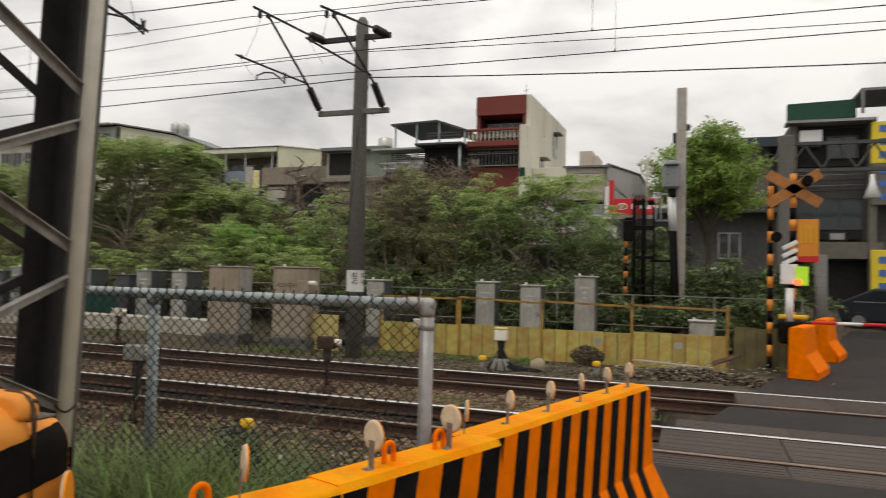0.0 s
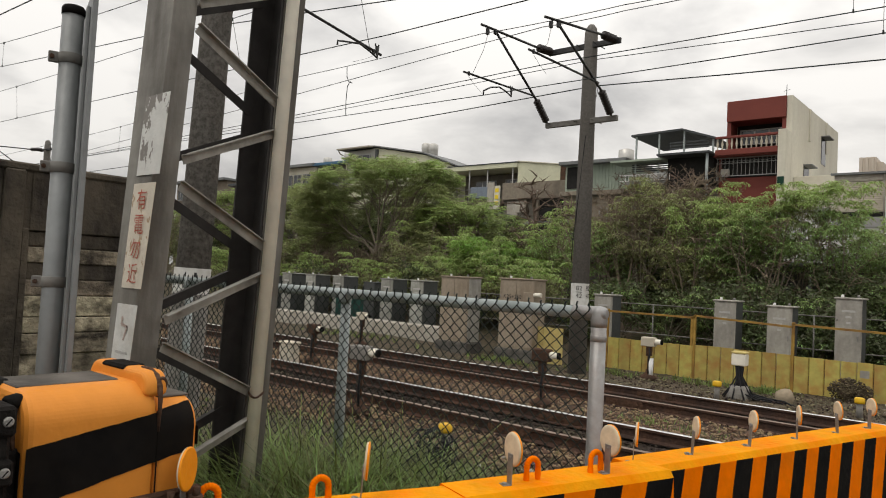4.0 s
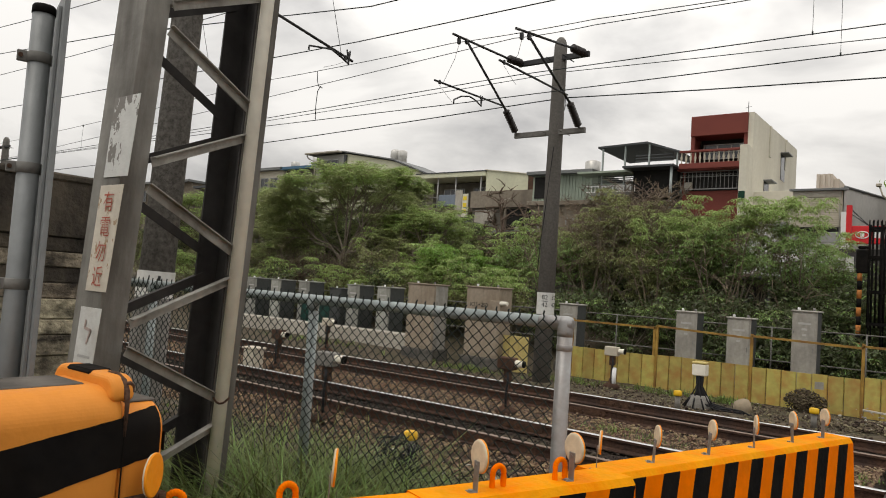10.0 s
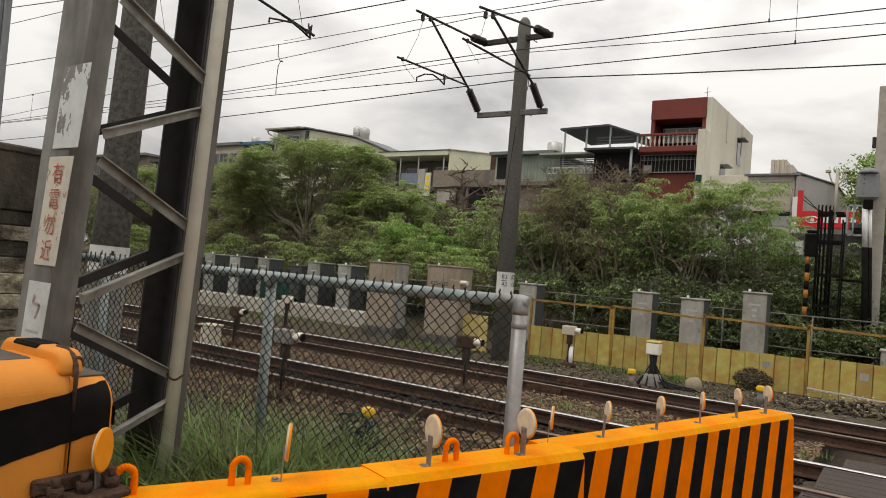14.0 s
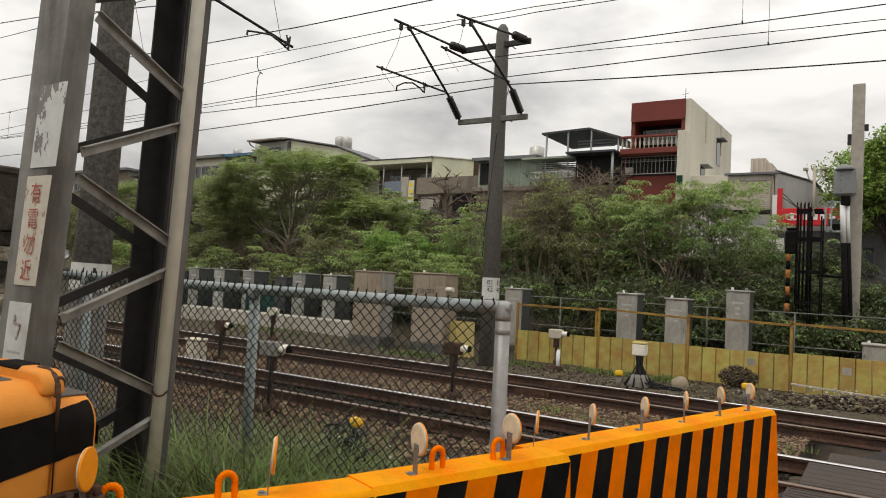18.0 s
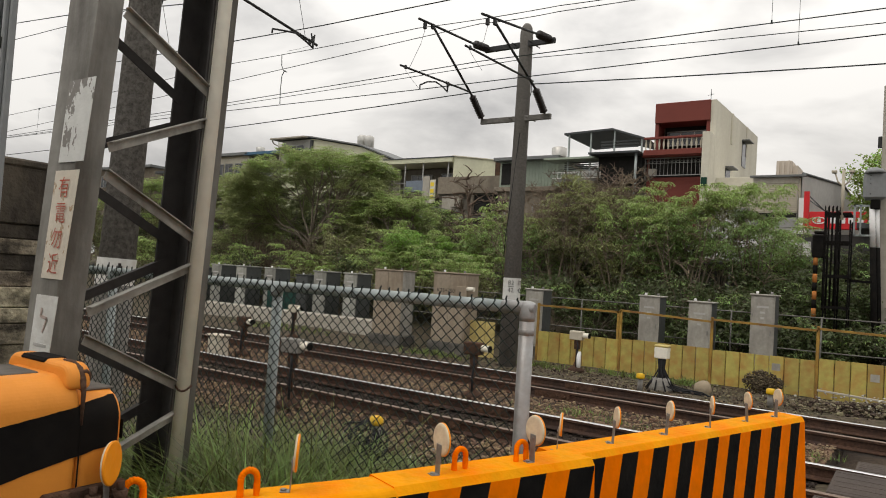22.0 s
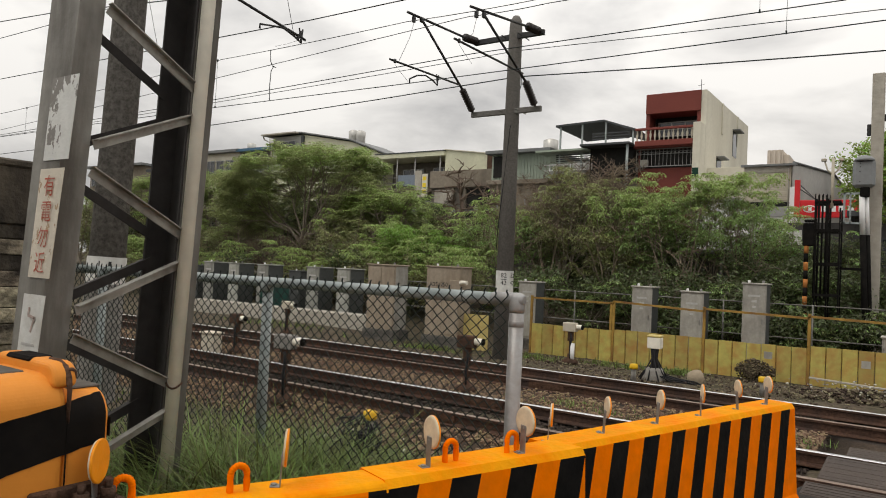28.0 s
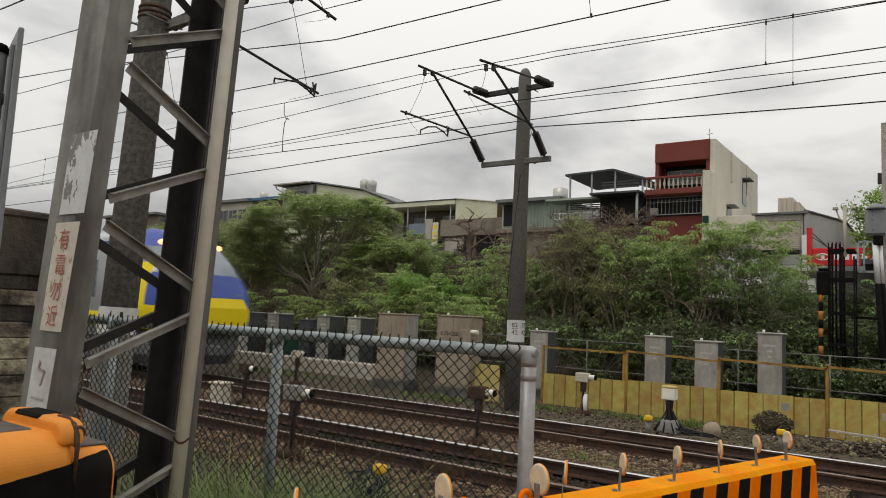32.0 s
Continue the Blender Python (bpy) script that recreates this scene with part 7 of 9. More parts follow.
    grow(-6.8, 20.0, 4.9, 1.6, "leaf_dull", 18, "bare brown tree with forking twigs", name="tree", limbs=12, sub=9, base=0.35, flat=1.1, clump_low=0.45, trunk_r=0.1, leaves=False, bark="twig", twigs=6, category="tree", group="trees on the bank")
    grow(-9.2, 20.4, 5.15, 1.6, "leaf_dull", 24, "bare brown tree with forking twigs", name="tree", limbs=12, sub=9, base=0.35, flat=1.1, clump_low=0.5, trunk_r=0.07, leaves=False, bark="twig", twigs=6, category="tree", group="trees on the bank")
    grow(-8.0, 20.8, 5.3, 1.5, "leaf_dull", 25, "bare brown tree with forking twigs", name="tree", limbs=12, sub=9, base=0.35, flat=1.1, clump_low=0.5, trunk_r=0.07, leaves=False, bark="twig", twigs=6, category="tree", group="trees on the bank")
    for i, (bx, by, bh) in enumerate(((-7.7, 18.5, 4.95), (-6.5, 18.7, 4.9), (-8.9, 18.8, 4.7), (-5.4, 18.4, 4.3), (-7.1, 18.9, 5.0))):
        grow(bx, by, bh, 1.45, "leaf_dull", 640 + i, "bare brown shrub with a haze of fine twigs", limbs=12, sub=8, base=0.3, flat=1.0, clump_low=0.5, trunk_r=0.05, leaves=False, bark="stick", twigs=6)
    # low dark growth behind the yellow fence
    for i in range(9):
        grow(-3.4 + 0.72 * i, 15.75 + 0.15 * (i % 3), 0.95 + 0.25 * (i % 2), 0.7, "leaf_shade", 540 + i, "low dark green growth behind the yellow fence", limbs=9, sub=4, per=26, size=0.10, spread=0.26, base=0.12, clump_low=0.03, trunk_r=0.02, twigs=2, dense=True)
    # dry sticks among the thin growth
    for i, (sx, sy, sh) in enumerate(((-22.3, 17.6, 3.0), (-20.9, 17.3, 3.3), (-19.6, 17.8, 2.9), (-17.6, 17.6, 2.8), (-9.0, 17.2, 3.7), (-7.9, 17.6, 4.2), (-5.9, 17.1, 3.9), (-4.2, 17.0, 3.6), (-2.9, 17.9, 3.8))):
        grow(sx, sy, sh, 1.3, "leaf_dull", 60 + i, "tangle of dry brown sticks among the shrubs", limbs=9, sub=5, base=0.15, clump_low=0.3, trunk_r=0.045, leaves=False, bark="stick", twigs=3)
    # round street tree past the crossing
    grow(0.72, 21.5, 5.95, 1.58, "leaf_street", 19, "round leafy street tree past the crossing", name="tree", limbs=30, sub=9, per=34, size=0.12, spread=0.32, base=0.42, clump_low=0.5, trunk_r=0.085, bark="bark_dark", category="tree", group="trees on the bank")

    for i, (gx, gh) in enumerate(((0.55, 2.0), (1.35, 2.15), (2.1, 2.0))):
        grow(gx, 17.7, gh, 0.85, "leaf_shade", 660 + i, "dark green growth before the low house", limbs=10, sub=4, per=28, size=0.10, spread=0.3, base=0.12, clump_low=0.05, trunk_r=0.025, twigs=2, dense=True)
    grow(2.75, 17.9, 2.2, 0.8, "leaf_shade", 30, "dark creeper mass round an old post", limbs=10, sub=5, per=24, size=0.10, spread=0.25, base=0.12, clump_low=0.05, trunk_r=0.03, twigs=2, dense=True)


plant_bank()


def grass(name, area, count, h, material, seed, label, thick=0.006, lean=0.55):
    """Tufts of arching blades; area gives a random x, y, scale."""
    rng = np.random.default_rng(seed)
    v, f = [], []
    for i in range(count // 9):
        cx, cy, sc = area(rng)
        spin = rng.uniform(0, 6.283)
        for k in range(9):
            x, y = cx + rng.normal(0, 0.022), cy + rng.normal(0, 0.022)
            z = ground_height(x, y) - 0.01
            hh = h * sc * rng.uniform(0.45, 1.25)
            a = spin + rng.normal(0, 1.5)
            w = thick * rng.uniform(0.6, 1.4)
            out = hh * lean * rng.uniform(0.2, 1.1)
            droop = rng.uniform(0.0, 0.55) * lean
            c, s = math.cos(a), math.sin(a)
            o = len(v)
            for t in (0.0, 0.38, 0.72):
                r, zz, ww = out * t * t, hh * (t - droop * t * t * t), w * (1 - 0.35 * t)
                v += [(x + c * r - s * ww, y + s * r + c * ww, z + zz), (x + c * r + s * ww, y + s * r - c * ww, z + zz)]
            v.append((x + c * out, y + s * out, z + hh * (1 - droop)))
            f += [(o, o + 1, o + 3, o + 2), (o + 2, o + 3, o + 5, o + 4), (o + 4, o + 5, o + 6)]
    me = bpy.data.meshes.new(name)
    me.from_pydata(v, [], f)
    me.materials.append(material)
    me.update()
    tagged(new(name, me), label, "grass", "", "stuff")


def verge(r):
    x, y = r.uniform(-5.3, -1.3), min(r.uniform(0.9, 3.1), r.uniform(0.9, 3.1))
    return x, y, 0.3 + 0.9 * max(0.0, noise.noise((x * 1.6, y * 1.6, 4.0)) + 0.35)


def litter(r):
    x, y = r.uniform(-8, -0.9), r.uniform(2.5, 5.0)
    return x, y, 0.15 + 0.8 * max(0.0, noise.noise((x * 1.3, y * 1.3, 9.0)))


def clump(r):
    return r.normal(-2.25, 0.5), min(2.75, r.normal(1.95, 0.38)), r.uniform(0.7, 1.15)


def tufts(r):
    cx, cy, s = ((-3.3, 8.35, 0.5), (-1.0, 8.6, 0.5), (-0.55, 8.2, 0.6), (-2.4, 8.1, 0.35), (-0.4, 4.9, 0.5), (-4.2, 12.9, 0.5), (-5.9, 12.7, 0.6), (-2.9, 12.9, 0.35), (-8, 12, 0.8), (-13, 12.1, 1.5))[r.integers(0, 10)]
    return cx + r.normal(0, s * 0.6), cy + r.normal(0, 0.14), r.uniform(0.3, 0.9)


grass("grass", verge, 20000, 0.42, M["grass"], 1, "rank green grass on the verge by the fence", 0.0055, 0.75)
grass("grass", clump, 19000, 0.66, M["grass"], 2, "tall grass clump at the foot of the mast", 0.0056, 1.15)
grass("grass", litter, 5000, 0.2, M["grass"], 5, "thin weeds between fence and track")
grass("dry_grass", verge, 3200, 0.42, M["straw"], 3, "dry straw among the verge grass", 0.004, 0.9)
grass("dry_grass", litter, 7000, 0.12, M["straw"], 6, "dry litter between fence and track", 0.004, 1.6)
grass("weeds", tufts, 6500, 0.19, M["grass"], 4, "low weeds growing in the ballast")


# ---- buildings ----
def house(name, label, group="houses behind the trees", category="house"):
    return thing(name, 0, 0, 0, 0, label=label, category=category, group=group)


def window(parent, x0, x1, z0, z1, y, bars=2, face="front", x=0, frame="frame", rows=1):
    """A framed window standing 2 cm proud of its wall; face 'right' looks along +x at x."""
    w = new("window")
    w.parent = parent
    if face == "right":
        w.matrix_basis = pose(x, 0, 0, 0, 0, 90)
        y = 0.0
    tagged(w, "dark glazed window with metal frame")
    g = Geo()
    t = 0.06
    g.box(x0, x1, y - 0.05, y + 0.02, z0, z0 + t).box(x0, x1, y - 0.05, y + 0.02, z1 - t, z1).box(x0, x0 + t, y - 0.05, y + 0.02, z0 + t, z1 - t).box(x1 - t, x1, y - 0.05, y + 0.02, z0 + t, z1 - t)
    for i in range(1, bars):
        q = x0 + (x1 - x0) * i / bars
        g.box(q - 0.03, q + 0.03, y - 0.045, y + 0.015, z0 + t, z1 - t)
    for i in range(1, rows):
        q = z0 + (z1 - z0) * i / rows
        g.box(x0 + t, x1 - t, y - 0.04, y + 0.01, q - 0.03, q + 0.03)
    part("window_frame", g, M[frame], w)
    part("pane", Geo().box(x0 + t, x1 - t, y - 0.015, y - 0.005, z0 + t, z1 - t), M["glass"], w)
    return w


def build_red_house():
    h = house("house", "narrow townhouse, dark red front and cream side wall")
    x0, x1, y0, y1 = -10.55, -7.62, 34.0, 44.4
    part("wall", Geo().box(x0 + 0.02, x1 - 0.25, y0 + 1.2, y1, 0.3, 10.7), M["cream"], h, "")
    g = Geo()
    g.add([(x1 - 0.25, y0, 0.3), (x1, y0, 0.3), (x1, y1, 0.3), (x1 - 0.25, y1, 0.3), (x1 - 0.25, y0, 10.95), (x1, y0, 10.95), (x1, y1, 11.2), (x1 - 0.25, y1, 11.2)],
          [(0, 3, 2, 1), (4, 5, 6, 7), (0, 1, 5, 4), (1, 2, 6, 5), (2, 3, 7, 6), (3, 0, 4, 7)])
    part("side_wall", g, M["cream"], h, "cream rendered side wall, rain stained")
    for y, z in ((y0 + 3.4, 11.0), (y0 + 7.2, 11.1)):
        part("rib", Geo().box(x1, x1 + 0.06, y - 0.15, y + 0.15, 9.4, z), M["cream"], h)
    part("top_band", Geo().box(x0, x1 - 0.252, y0 - 0.1, y0 + 1.2, 9.95, 10.95, 0.02), M["redwall"], h, "dark red parapet band")
    for x in (x0, x1 - 0.43):
        part("column", Geo().box(x, x + 0.18, y0, y0 + 0.3, 8.2, 9.95), M["redwall"], h, "dark red column")
    part("recess_side", Geo().box(x0, x0 + 0.12, y0 + 0.3, y0 + 1.19, 8.2, 9.95), M["redwall"], h)
    # back of the recess painted near-black for its shade
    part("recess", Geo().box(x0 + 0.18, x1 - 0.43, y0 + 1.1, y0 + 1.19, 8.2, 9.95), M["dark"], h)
    window(h, x0 + 0.35, x1 - 0.55, 8.95, 9.7, y0 + 0.95, 3, rows=2)
    # balcony with balusters
    by = y0 - 0.9
    part("balcony_floor", Geo().box(x0 - 0.25, x1 - 0.36, by, y0 + 1.2, 8.17, 8.45, 0.02), M["redwall"], h, "dark red balcony")
    part("balcony_rail", Geo().box(x0 - 0.25, x1 - 0.36, by, by + 0.15, 8.97, 9.09, 0.02), M["redwall"], h)
    for i in range(13):
        x = x0 - 0.15 + i * (x1 - x0 - 0.28) / 12
        part("baluster", Geo().lathe((x, by + 0.08, 8.45), (x, by + 0.08, 8.97), [(0, 0.05), (0.15, 0.025), (0.5, 0.065), (0.85, 0.025), (1, 0.05)], 8), M["shutter"], h, "pale turned baluster")
    part("balcony_side", Geo().box(x1 - 0.35, x1 - 0.002, by - 0.05, y0 - 0.002, 0.3, 9.2, 0.01), M["cream"], h, "cream end wall of the balconies")
    part("front_wall", Geo().box(x0 - 0.3, x1 - 0.25, y0 - 0.05, y0 + 0.3, 0.3, 8.17), M["redwall"], h, "dark red tiled front")
    # flat black sheet stands in for the shade behind the grille
    part("dark_opening", Geo().box(x0 - 0.15, x1 - 0.55, y0 - 0.09, y0 - 0.05, 7.2, 8.12), M["dark"], h, "near-black sheet painted as the shade behind the grille")
    grille = part("window_grille", Geo().box(x0 - 0.3, x1 - 0.5, y0 - 0.43, y0 - 0.40, 8.08, 8.12).box(x0 - 0.3, x1 - 0.5, y0 - 0.43, y0 - 0.40, 7.22, 7.26).box(x0 - 0.3, x1 - 0.5, y0 - 0.43, y0 - 0.40, 7.84, 7.865), M["frame"], h, "weathered metal window grille")
    for i in range(15):
        x = x0 - 0.28 + i * 0.19
        part("grille_bar", Geo().box(x - 0.009, x + 0.009, y0 - 0.425, y0 - 0.405, 7.24, 8.1), M["frame"], grille)
        if i < 14:
            part("grille_arch", Geo().tube([(x + 0.095 + 0.085 * math.cos(a), y0 - 0.41, 7.87 + 0.09 * math.sin(a)) for a in [math.pi * k / 6 for k in range(7)]], 0.009, 4), M["frame"], grille)
    part("awning", Geo().box(x0 - 0.35, x1 - 0.37, y0 - 0.8, y0 - 0.1, 8.13, 8.168), M["redwall"], h, "thin dark red eave over the grille")
    part("air_conditioner", Geo().box(x0 - 0.1, x0 + 0.25, y0 - 0.38, y0 - 0.13, 7.3, 7.6, 0.02), M["whiteconc"], h, "small weathered air conditioner")
    # small side windows with hoods
    for y, z0, z1 in ((y0 + 6.6, 8.7, 10.1), (y0 + 2.9, 7.3, 8.0), (y0 + 5.2, 7.35, 7.75), (y0 + 6.4, 7.35, 7.75)):
        part("side_window", Geo().box(x1 + 0.0, x1 + 0.03, y - 0.5, y + 0.5, z0, z1), M["glass"], h, "dark side window")
        part("hood", Geo().box(x1, x1 + 0.4, y - 0.6, y + 0.6, z1 + 0.02, z1 + 0.07), M["roofmetal"], h)
    part("antenna", Geo().cyl((x1 - 0.3, y0 + 0.1, 10.9), (x1 - 0.3, y0 + 0.1, 11.5), 0.015, n=5).cyl((x1 - 0.45, y0 + 0.1, 11.2), (x1 - 0.15, y0 + 0.1, 11.25), 0.01, n=5), M["arm"], h)
    low = house("house", "low cream annex with flat parapet beside the townhouse")
    part("wall", Geo().box(-7.6, -5.0, 34.6, 40, 0.3, 7.15, 0.03), M["cream"], low)
    part("green_box", Geo().box(-7.93, -7.66, 32.94, 33.04, 6.56, 7.0, 0.01), M["greenroof"], low, "dark green box on the parapet")
    part("parapet", Geo().box(-7.6, -4.95, 34.5, 34.62, 6.35, 7.2, 0.02), M["cream"], low)
    for x in (-7.5, -6.1):
        window(low, x, x + 1.3, 3.2, 4.6, 34.55, 2)
    part("balcony_bars", Geo().box(-7.5, -6.0, 34.3, 34.5, 4.9, 5.7), M["frame"], low)


def build_canopy_house():
    h = house("house", "grimy house with rooftop canopy of dark sheet on posts")
    part("wall", Geo().box(-15.6, -10.95, 34.5, 42, 0.3, 7.1), M["dimwall"], h)
    part("roof_slab", Geo().box(-15.8, -10.9, 34.0, 42, 7.1, 7.3), M["greywall"], h)
    g = Geo()
    g.add([(-15.35, 33.6, 9.7), (-12.65, 33.6, 9.8), (-10.9, 33.6, 9.2), (-15.35, 38, 9.7), (-12.65, 38, 9.8), (-10.9, 38, 9.2),
           (-15.35, 33.6, 9.6), (-12.65, 33.6, 9.7), (-10.9, 33.6, 9.1), (-15.35, 38, 9.6), (-12.65, 38, 9.7), (-10.9, 38, 9.1)],
          [(0, 1, 4, 3), (1, 2, 5, 4), (6, 9, 10, 7), (7, 10, 11, 8), (0, 6, 7, 1), (1, 7, 8, 2), (3, 4, 10, 9), (4, 5, 11, 10), (0, 3, 9, 6), (2, 8, 11, 5)])
    part("canopy", g, M["darkroof"], h, "dark sheet canopy")
    for x, z in ((-15.1, 9.6), (-13.85, 9.65), (-12.55, 9.68), (-11.1, 9.15)):
        part("canopy_post", Geo().box(x - 0.04, x + 0.04, 33.7, 33.78, 7.3, z), M["galv"], h)
    for k in range(3):
        part("louvre", Geo().box(-13.3, -11.3, 33.75, 33.8, 8.78 + k * 0.15, 8.85 + k * 0.15), M["darkroof"], h)
    part("terrace_roof", Geo().box(-16.2, -13.3, 33.0, 34.4, 8.16, 8.26), M["sagewall"], h, "grey-green terrace roof")
    for k in range(6):
        part("louvre", Geo().box(-15.3, -13.3, 33.72, 33.76, 7.72 + k * 0.11, 7.78 + k * 0.11), M["darkroof"], h)
    part("lower_roof", Geo().box(-13.5, -10.9, 32.6, 34.5, 8.28, 8.38), M["darkroof"], h, "dark lean-to roof")
    # not a wall colour: near-black block stands in for shade under the roof
    part("lower_wall", Geo().box(-13.3, -11.0, 33.6, 34.5, 6.9, 8.28), M["dark"], h, "near-black block painted as the shade below the lean-to roof")
    part("down_pipe", Geo().cyl((-11.05, 32.8, 6.0), (-11.05, 32.8, 8.28), 0.07, n=8), M["galv"], h, "grey down pipe")
    part("railing", Geo().box(-15.9, -13.4, 33.55, 33.6, 7.52, 7.57).box(-15.9, -13.4, 33.55, 33.6, 7.22, 7.25), M["white"], h, "white terrace railing")
    for i in range(13):
        part("railing_bar", Geo().box(-15.6 + i * 0.2, -15.57 + i * 0.2, 33.56, 33.59, 7.2, 7.54), M["white"], h)
    for x in (-15.0, -13.3):
        window(h, x, x + 1.2, 4.4, 5.6, 34.45, 2)
    part("air_conditioner", Geo().box(-14.3, -13.5, 33.9, 34.3, 7.35, 7.85, 0.03), M["white"], h, "white air conditioner unit")
    s = house("house", "sage green metal shed roof house with water tank")
    part("wall", Geo().box(-19.9, -16.1, 34.8, 42, 6.85, 8.5), M["sagewall"], s)
    part("lower_wall", Geo().box(-19.9, -16.1, 34.7, 42, 0.3, 6.85), M["brownwall"], s)
    part("ledge", Geo().box(-20.0, -16.0, 34.35, 34.7, 6.7, 6.95, 0.02), M["brownwall"], s, "weathered concrete ledge")
    g = Geo()
    for i in range(19):
        x = -19.8 + i * 0.2
        g.box(x, x + 0.05, 34.76, 34.8, 7.0, 8.5)
    part("cladding_rib", g, M["sagewall"], s)
    # near-black sheet on the cladding stands in for a shaded opening
    part("dark_opening", Geo().box(-19.75, -18.3, 34.73, 34.755, 7.15, 8.4), M["dark"], s)
    part("roof", Geo().box(-20.1, -15.95, 34.3, 42.2, 8.5, 8.68), M["roofmetal"], s)
    part("water_tank", Geo().lathe((-17.2, 37, 8.66), (-17.2, 37, 9.7), [(0, 0.4), (0.05, 0.45), (0.9, 0.45), (1, 0.2)], 16), M["tank"], s, "steel rooftop water tank")
    window(s, -19.4, -18.2, 4.6, 6.0, 34.72, 2)
    window(s, -17.6, -16.6, 4.6, 6.0, 34.72, 2)


def build_middle_houses():
    h = house("house", "pale green house with open upper floor under a flat roof")
    part("wall", Geo().box(-32.2, -21.0, 41.2, 47, 0.3, 9.45), M["brownwall"], h)
    part("roof", Geo().box(-32.15, -26.05, 38.8, 46, 9.47, 9.80, 0.02), M["greengrey"], h, "deep pale green roof edge")
    part("roof_flashing", Geo().box(-32.2, -26.0, 38.75, 46, 9.80, 9.86), M["darkroof"], h)
    part("gable", Geo().prism([(-26.04, 8.28), (-22.6, 8.28), (-22.6, 9.42), (-26.04, 9.86)], pose(0, 38.95, 0), 2.2), M["greengrey"], h, "blank pale green wall with sloping top")
    part("gable_flashing", Geo().prism([(-26.1, 9.872), (-22.55, 9.432), (-22.55, 9.49), (-26.1, 9.93)], pose(0, 38.85, 0), 2.4), M["cream"], h)
    part("back_panel", Geo().box(-32.1, -26.0, 40.9, 41.0, 6.2, 9.4), M["dimwall"], h, "grimy wall at the back of the open floor")
    for x, z, w in ((-31.0, 8.1, 1.9), (-28.3, 8.15, 1.4)):
        window(h, x, x + w, z, z + 0.85, 40.8, 3)
    for x in (-30.2, -28.6, -26.45):
        part("post", Geo().cyl((x, 38.95, 6.3), (x, 38.95, 9.47), 0.05, n=8), M["frame"], h, "thin steel post")
    part("floor_slab", Geo().box(-32.2, -26.6, 38.4, 41, 7.0, 7.2), M["brownwall"], h)
    part("rail", Geo().bar((-32.1, 38.5, 8.0), (-29.5, 38.5, 8.0), 0.05, 0.05).bar((-32.1, 38.5, 7.6), (-29.5, 38.5, 7.6), 0.04, 0.04), M["frame"], h)
    part("blue_panel", Geo().box(-29.5, -27.75, 38.2, 38.26, 7.35, 8.12, 0.01), M["paleblue"], h, "dull blue sheet")
    part("sign_board", Geo().box(-27.8, -27.25, 37.9, 38.0, 5.6, 8.35, 0.01), M["whiteconc"], h, "narrow pale sign board")
    sign = part("sign_strip", Geo().box(-27.2, -26.75, 37.9, 38.0, 6.5, 8.1, 0.01), M["cream"], h, "weathered pale sign strip with yellow marks")
    for k in range(3):
        part("mark", Geo().box(-27.12, -26.83, 37.88, 37.896, 6.75 + 0.45 * k, 7.02 + 0.45 * k), M["yellowsign"], sign)
    part("beam", Geo().box(-26.6, -21.0, 38.0, 39.0, 7.12, 8.26, 0.02), M["brownwall"], h, "broad weathered concrete parapet")
    part("lower_front", Geo().box(-26.6, -21.0, 38.3, 38.9, 0.3, 7.11), M["dimwall"], h)
    part("pale_panel", Geo().box(-26.3, -24.95, 38.2, 38.29, 5.0, 7.0, 0.01), M["whiteconc"], h, "whitewashed panel")
    # shade of the opening, laid on the front as a near-black sheet
    part("dark_opening", Geo().box(-23.8, -21.9, 38.26, 38.29, 5.2, 7.05), M["dark"], h)
    for x in (-24.85, -23.9, -21.75):
        part("pilaster", Geo().box(x, x + 0.16, 38.1, 38.29, 0.3, 7.11), M["brownwall"], h)
    part("rust_panel", Geo().box(-22.5, -21.3, 38.6, 38.9, 8.27, 9.3, 0.01), M["rust"], h, "rust-stained sheet panel")
    for x, z in ((-25.4, 6.2), (-22.9, 5.3)):
        part("air_conditioner", Geo().box(x, x + 0.7, 37.85, 38.19, z, z + 0.5, 0.03), M["whiteconc"], h, "weathered air conditioner unit")
    part("lamp_arm", Geo().tube([(-23.9, 37.9, 6.0), (-23.9, 37.8, 7.3), (-23.6, 37.7, 7.6), (-23.0, 37.7, 7.62)], [0.05, 0.04, 0.035, 0.05], 6), M["whiteconc"], h, "pale curved lamp arm")
    part("tank_stand", Geo().box(-31.9, -30.8, 37.0, 38.4, 6.8, 8.38), M["dimwall"], h)
    part("water_tank", Geo().lathe((-31.35, 37.6, 8.38), (-31.35, 37.6, 9.3), [(0, 0.42), (0.08, 0.45), (0.12, 0.43), (0.5, 0.45), (0.55, 0.43), (0.9, 0.45), (1, 0.3)], 18), M["tank"], h, "ribbed steel water tank")
    g2 = house("house", "cream gabled house with metal roof and water tanks")
    line = [(-45.2, 12.2), (-41.5, 12.3), (-40.9, 12.24), (-35.5, 11.28), (-31.9, 9.98)]
    part("wall", Geo().prism([(-44.4, 0.3), (-32.1, 0.3), (-32.1, 9.95), (-35.5, 11.2), (-40.9, 12.16), (-44.4, 12.12)], pose(0, 40, 0), 3.5), M["greengrey"], g2)
    part("roof", Geo().prism([(x, z) for x, z in line] + [(x, z + 0.1) for x, z in line[::-1]], pose(0, 39.75, 0), 3.9), M["roofmetal"], g2, "grey sheet roof")
    part("eave", Geo().box(-45.3, -41.2, 39.3, 39.75, 12.2, 12.32, 0.01), M["whiteconc"], g2, "pale projecting eave")
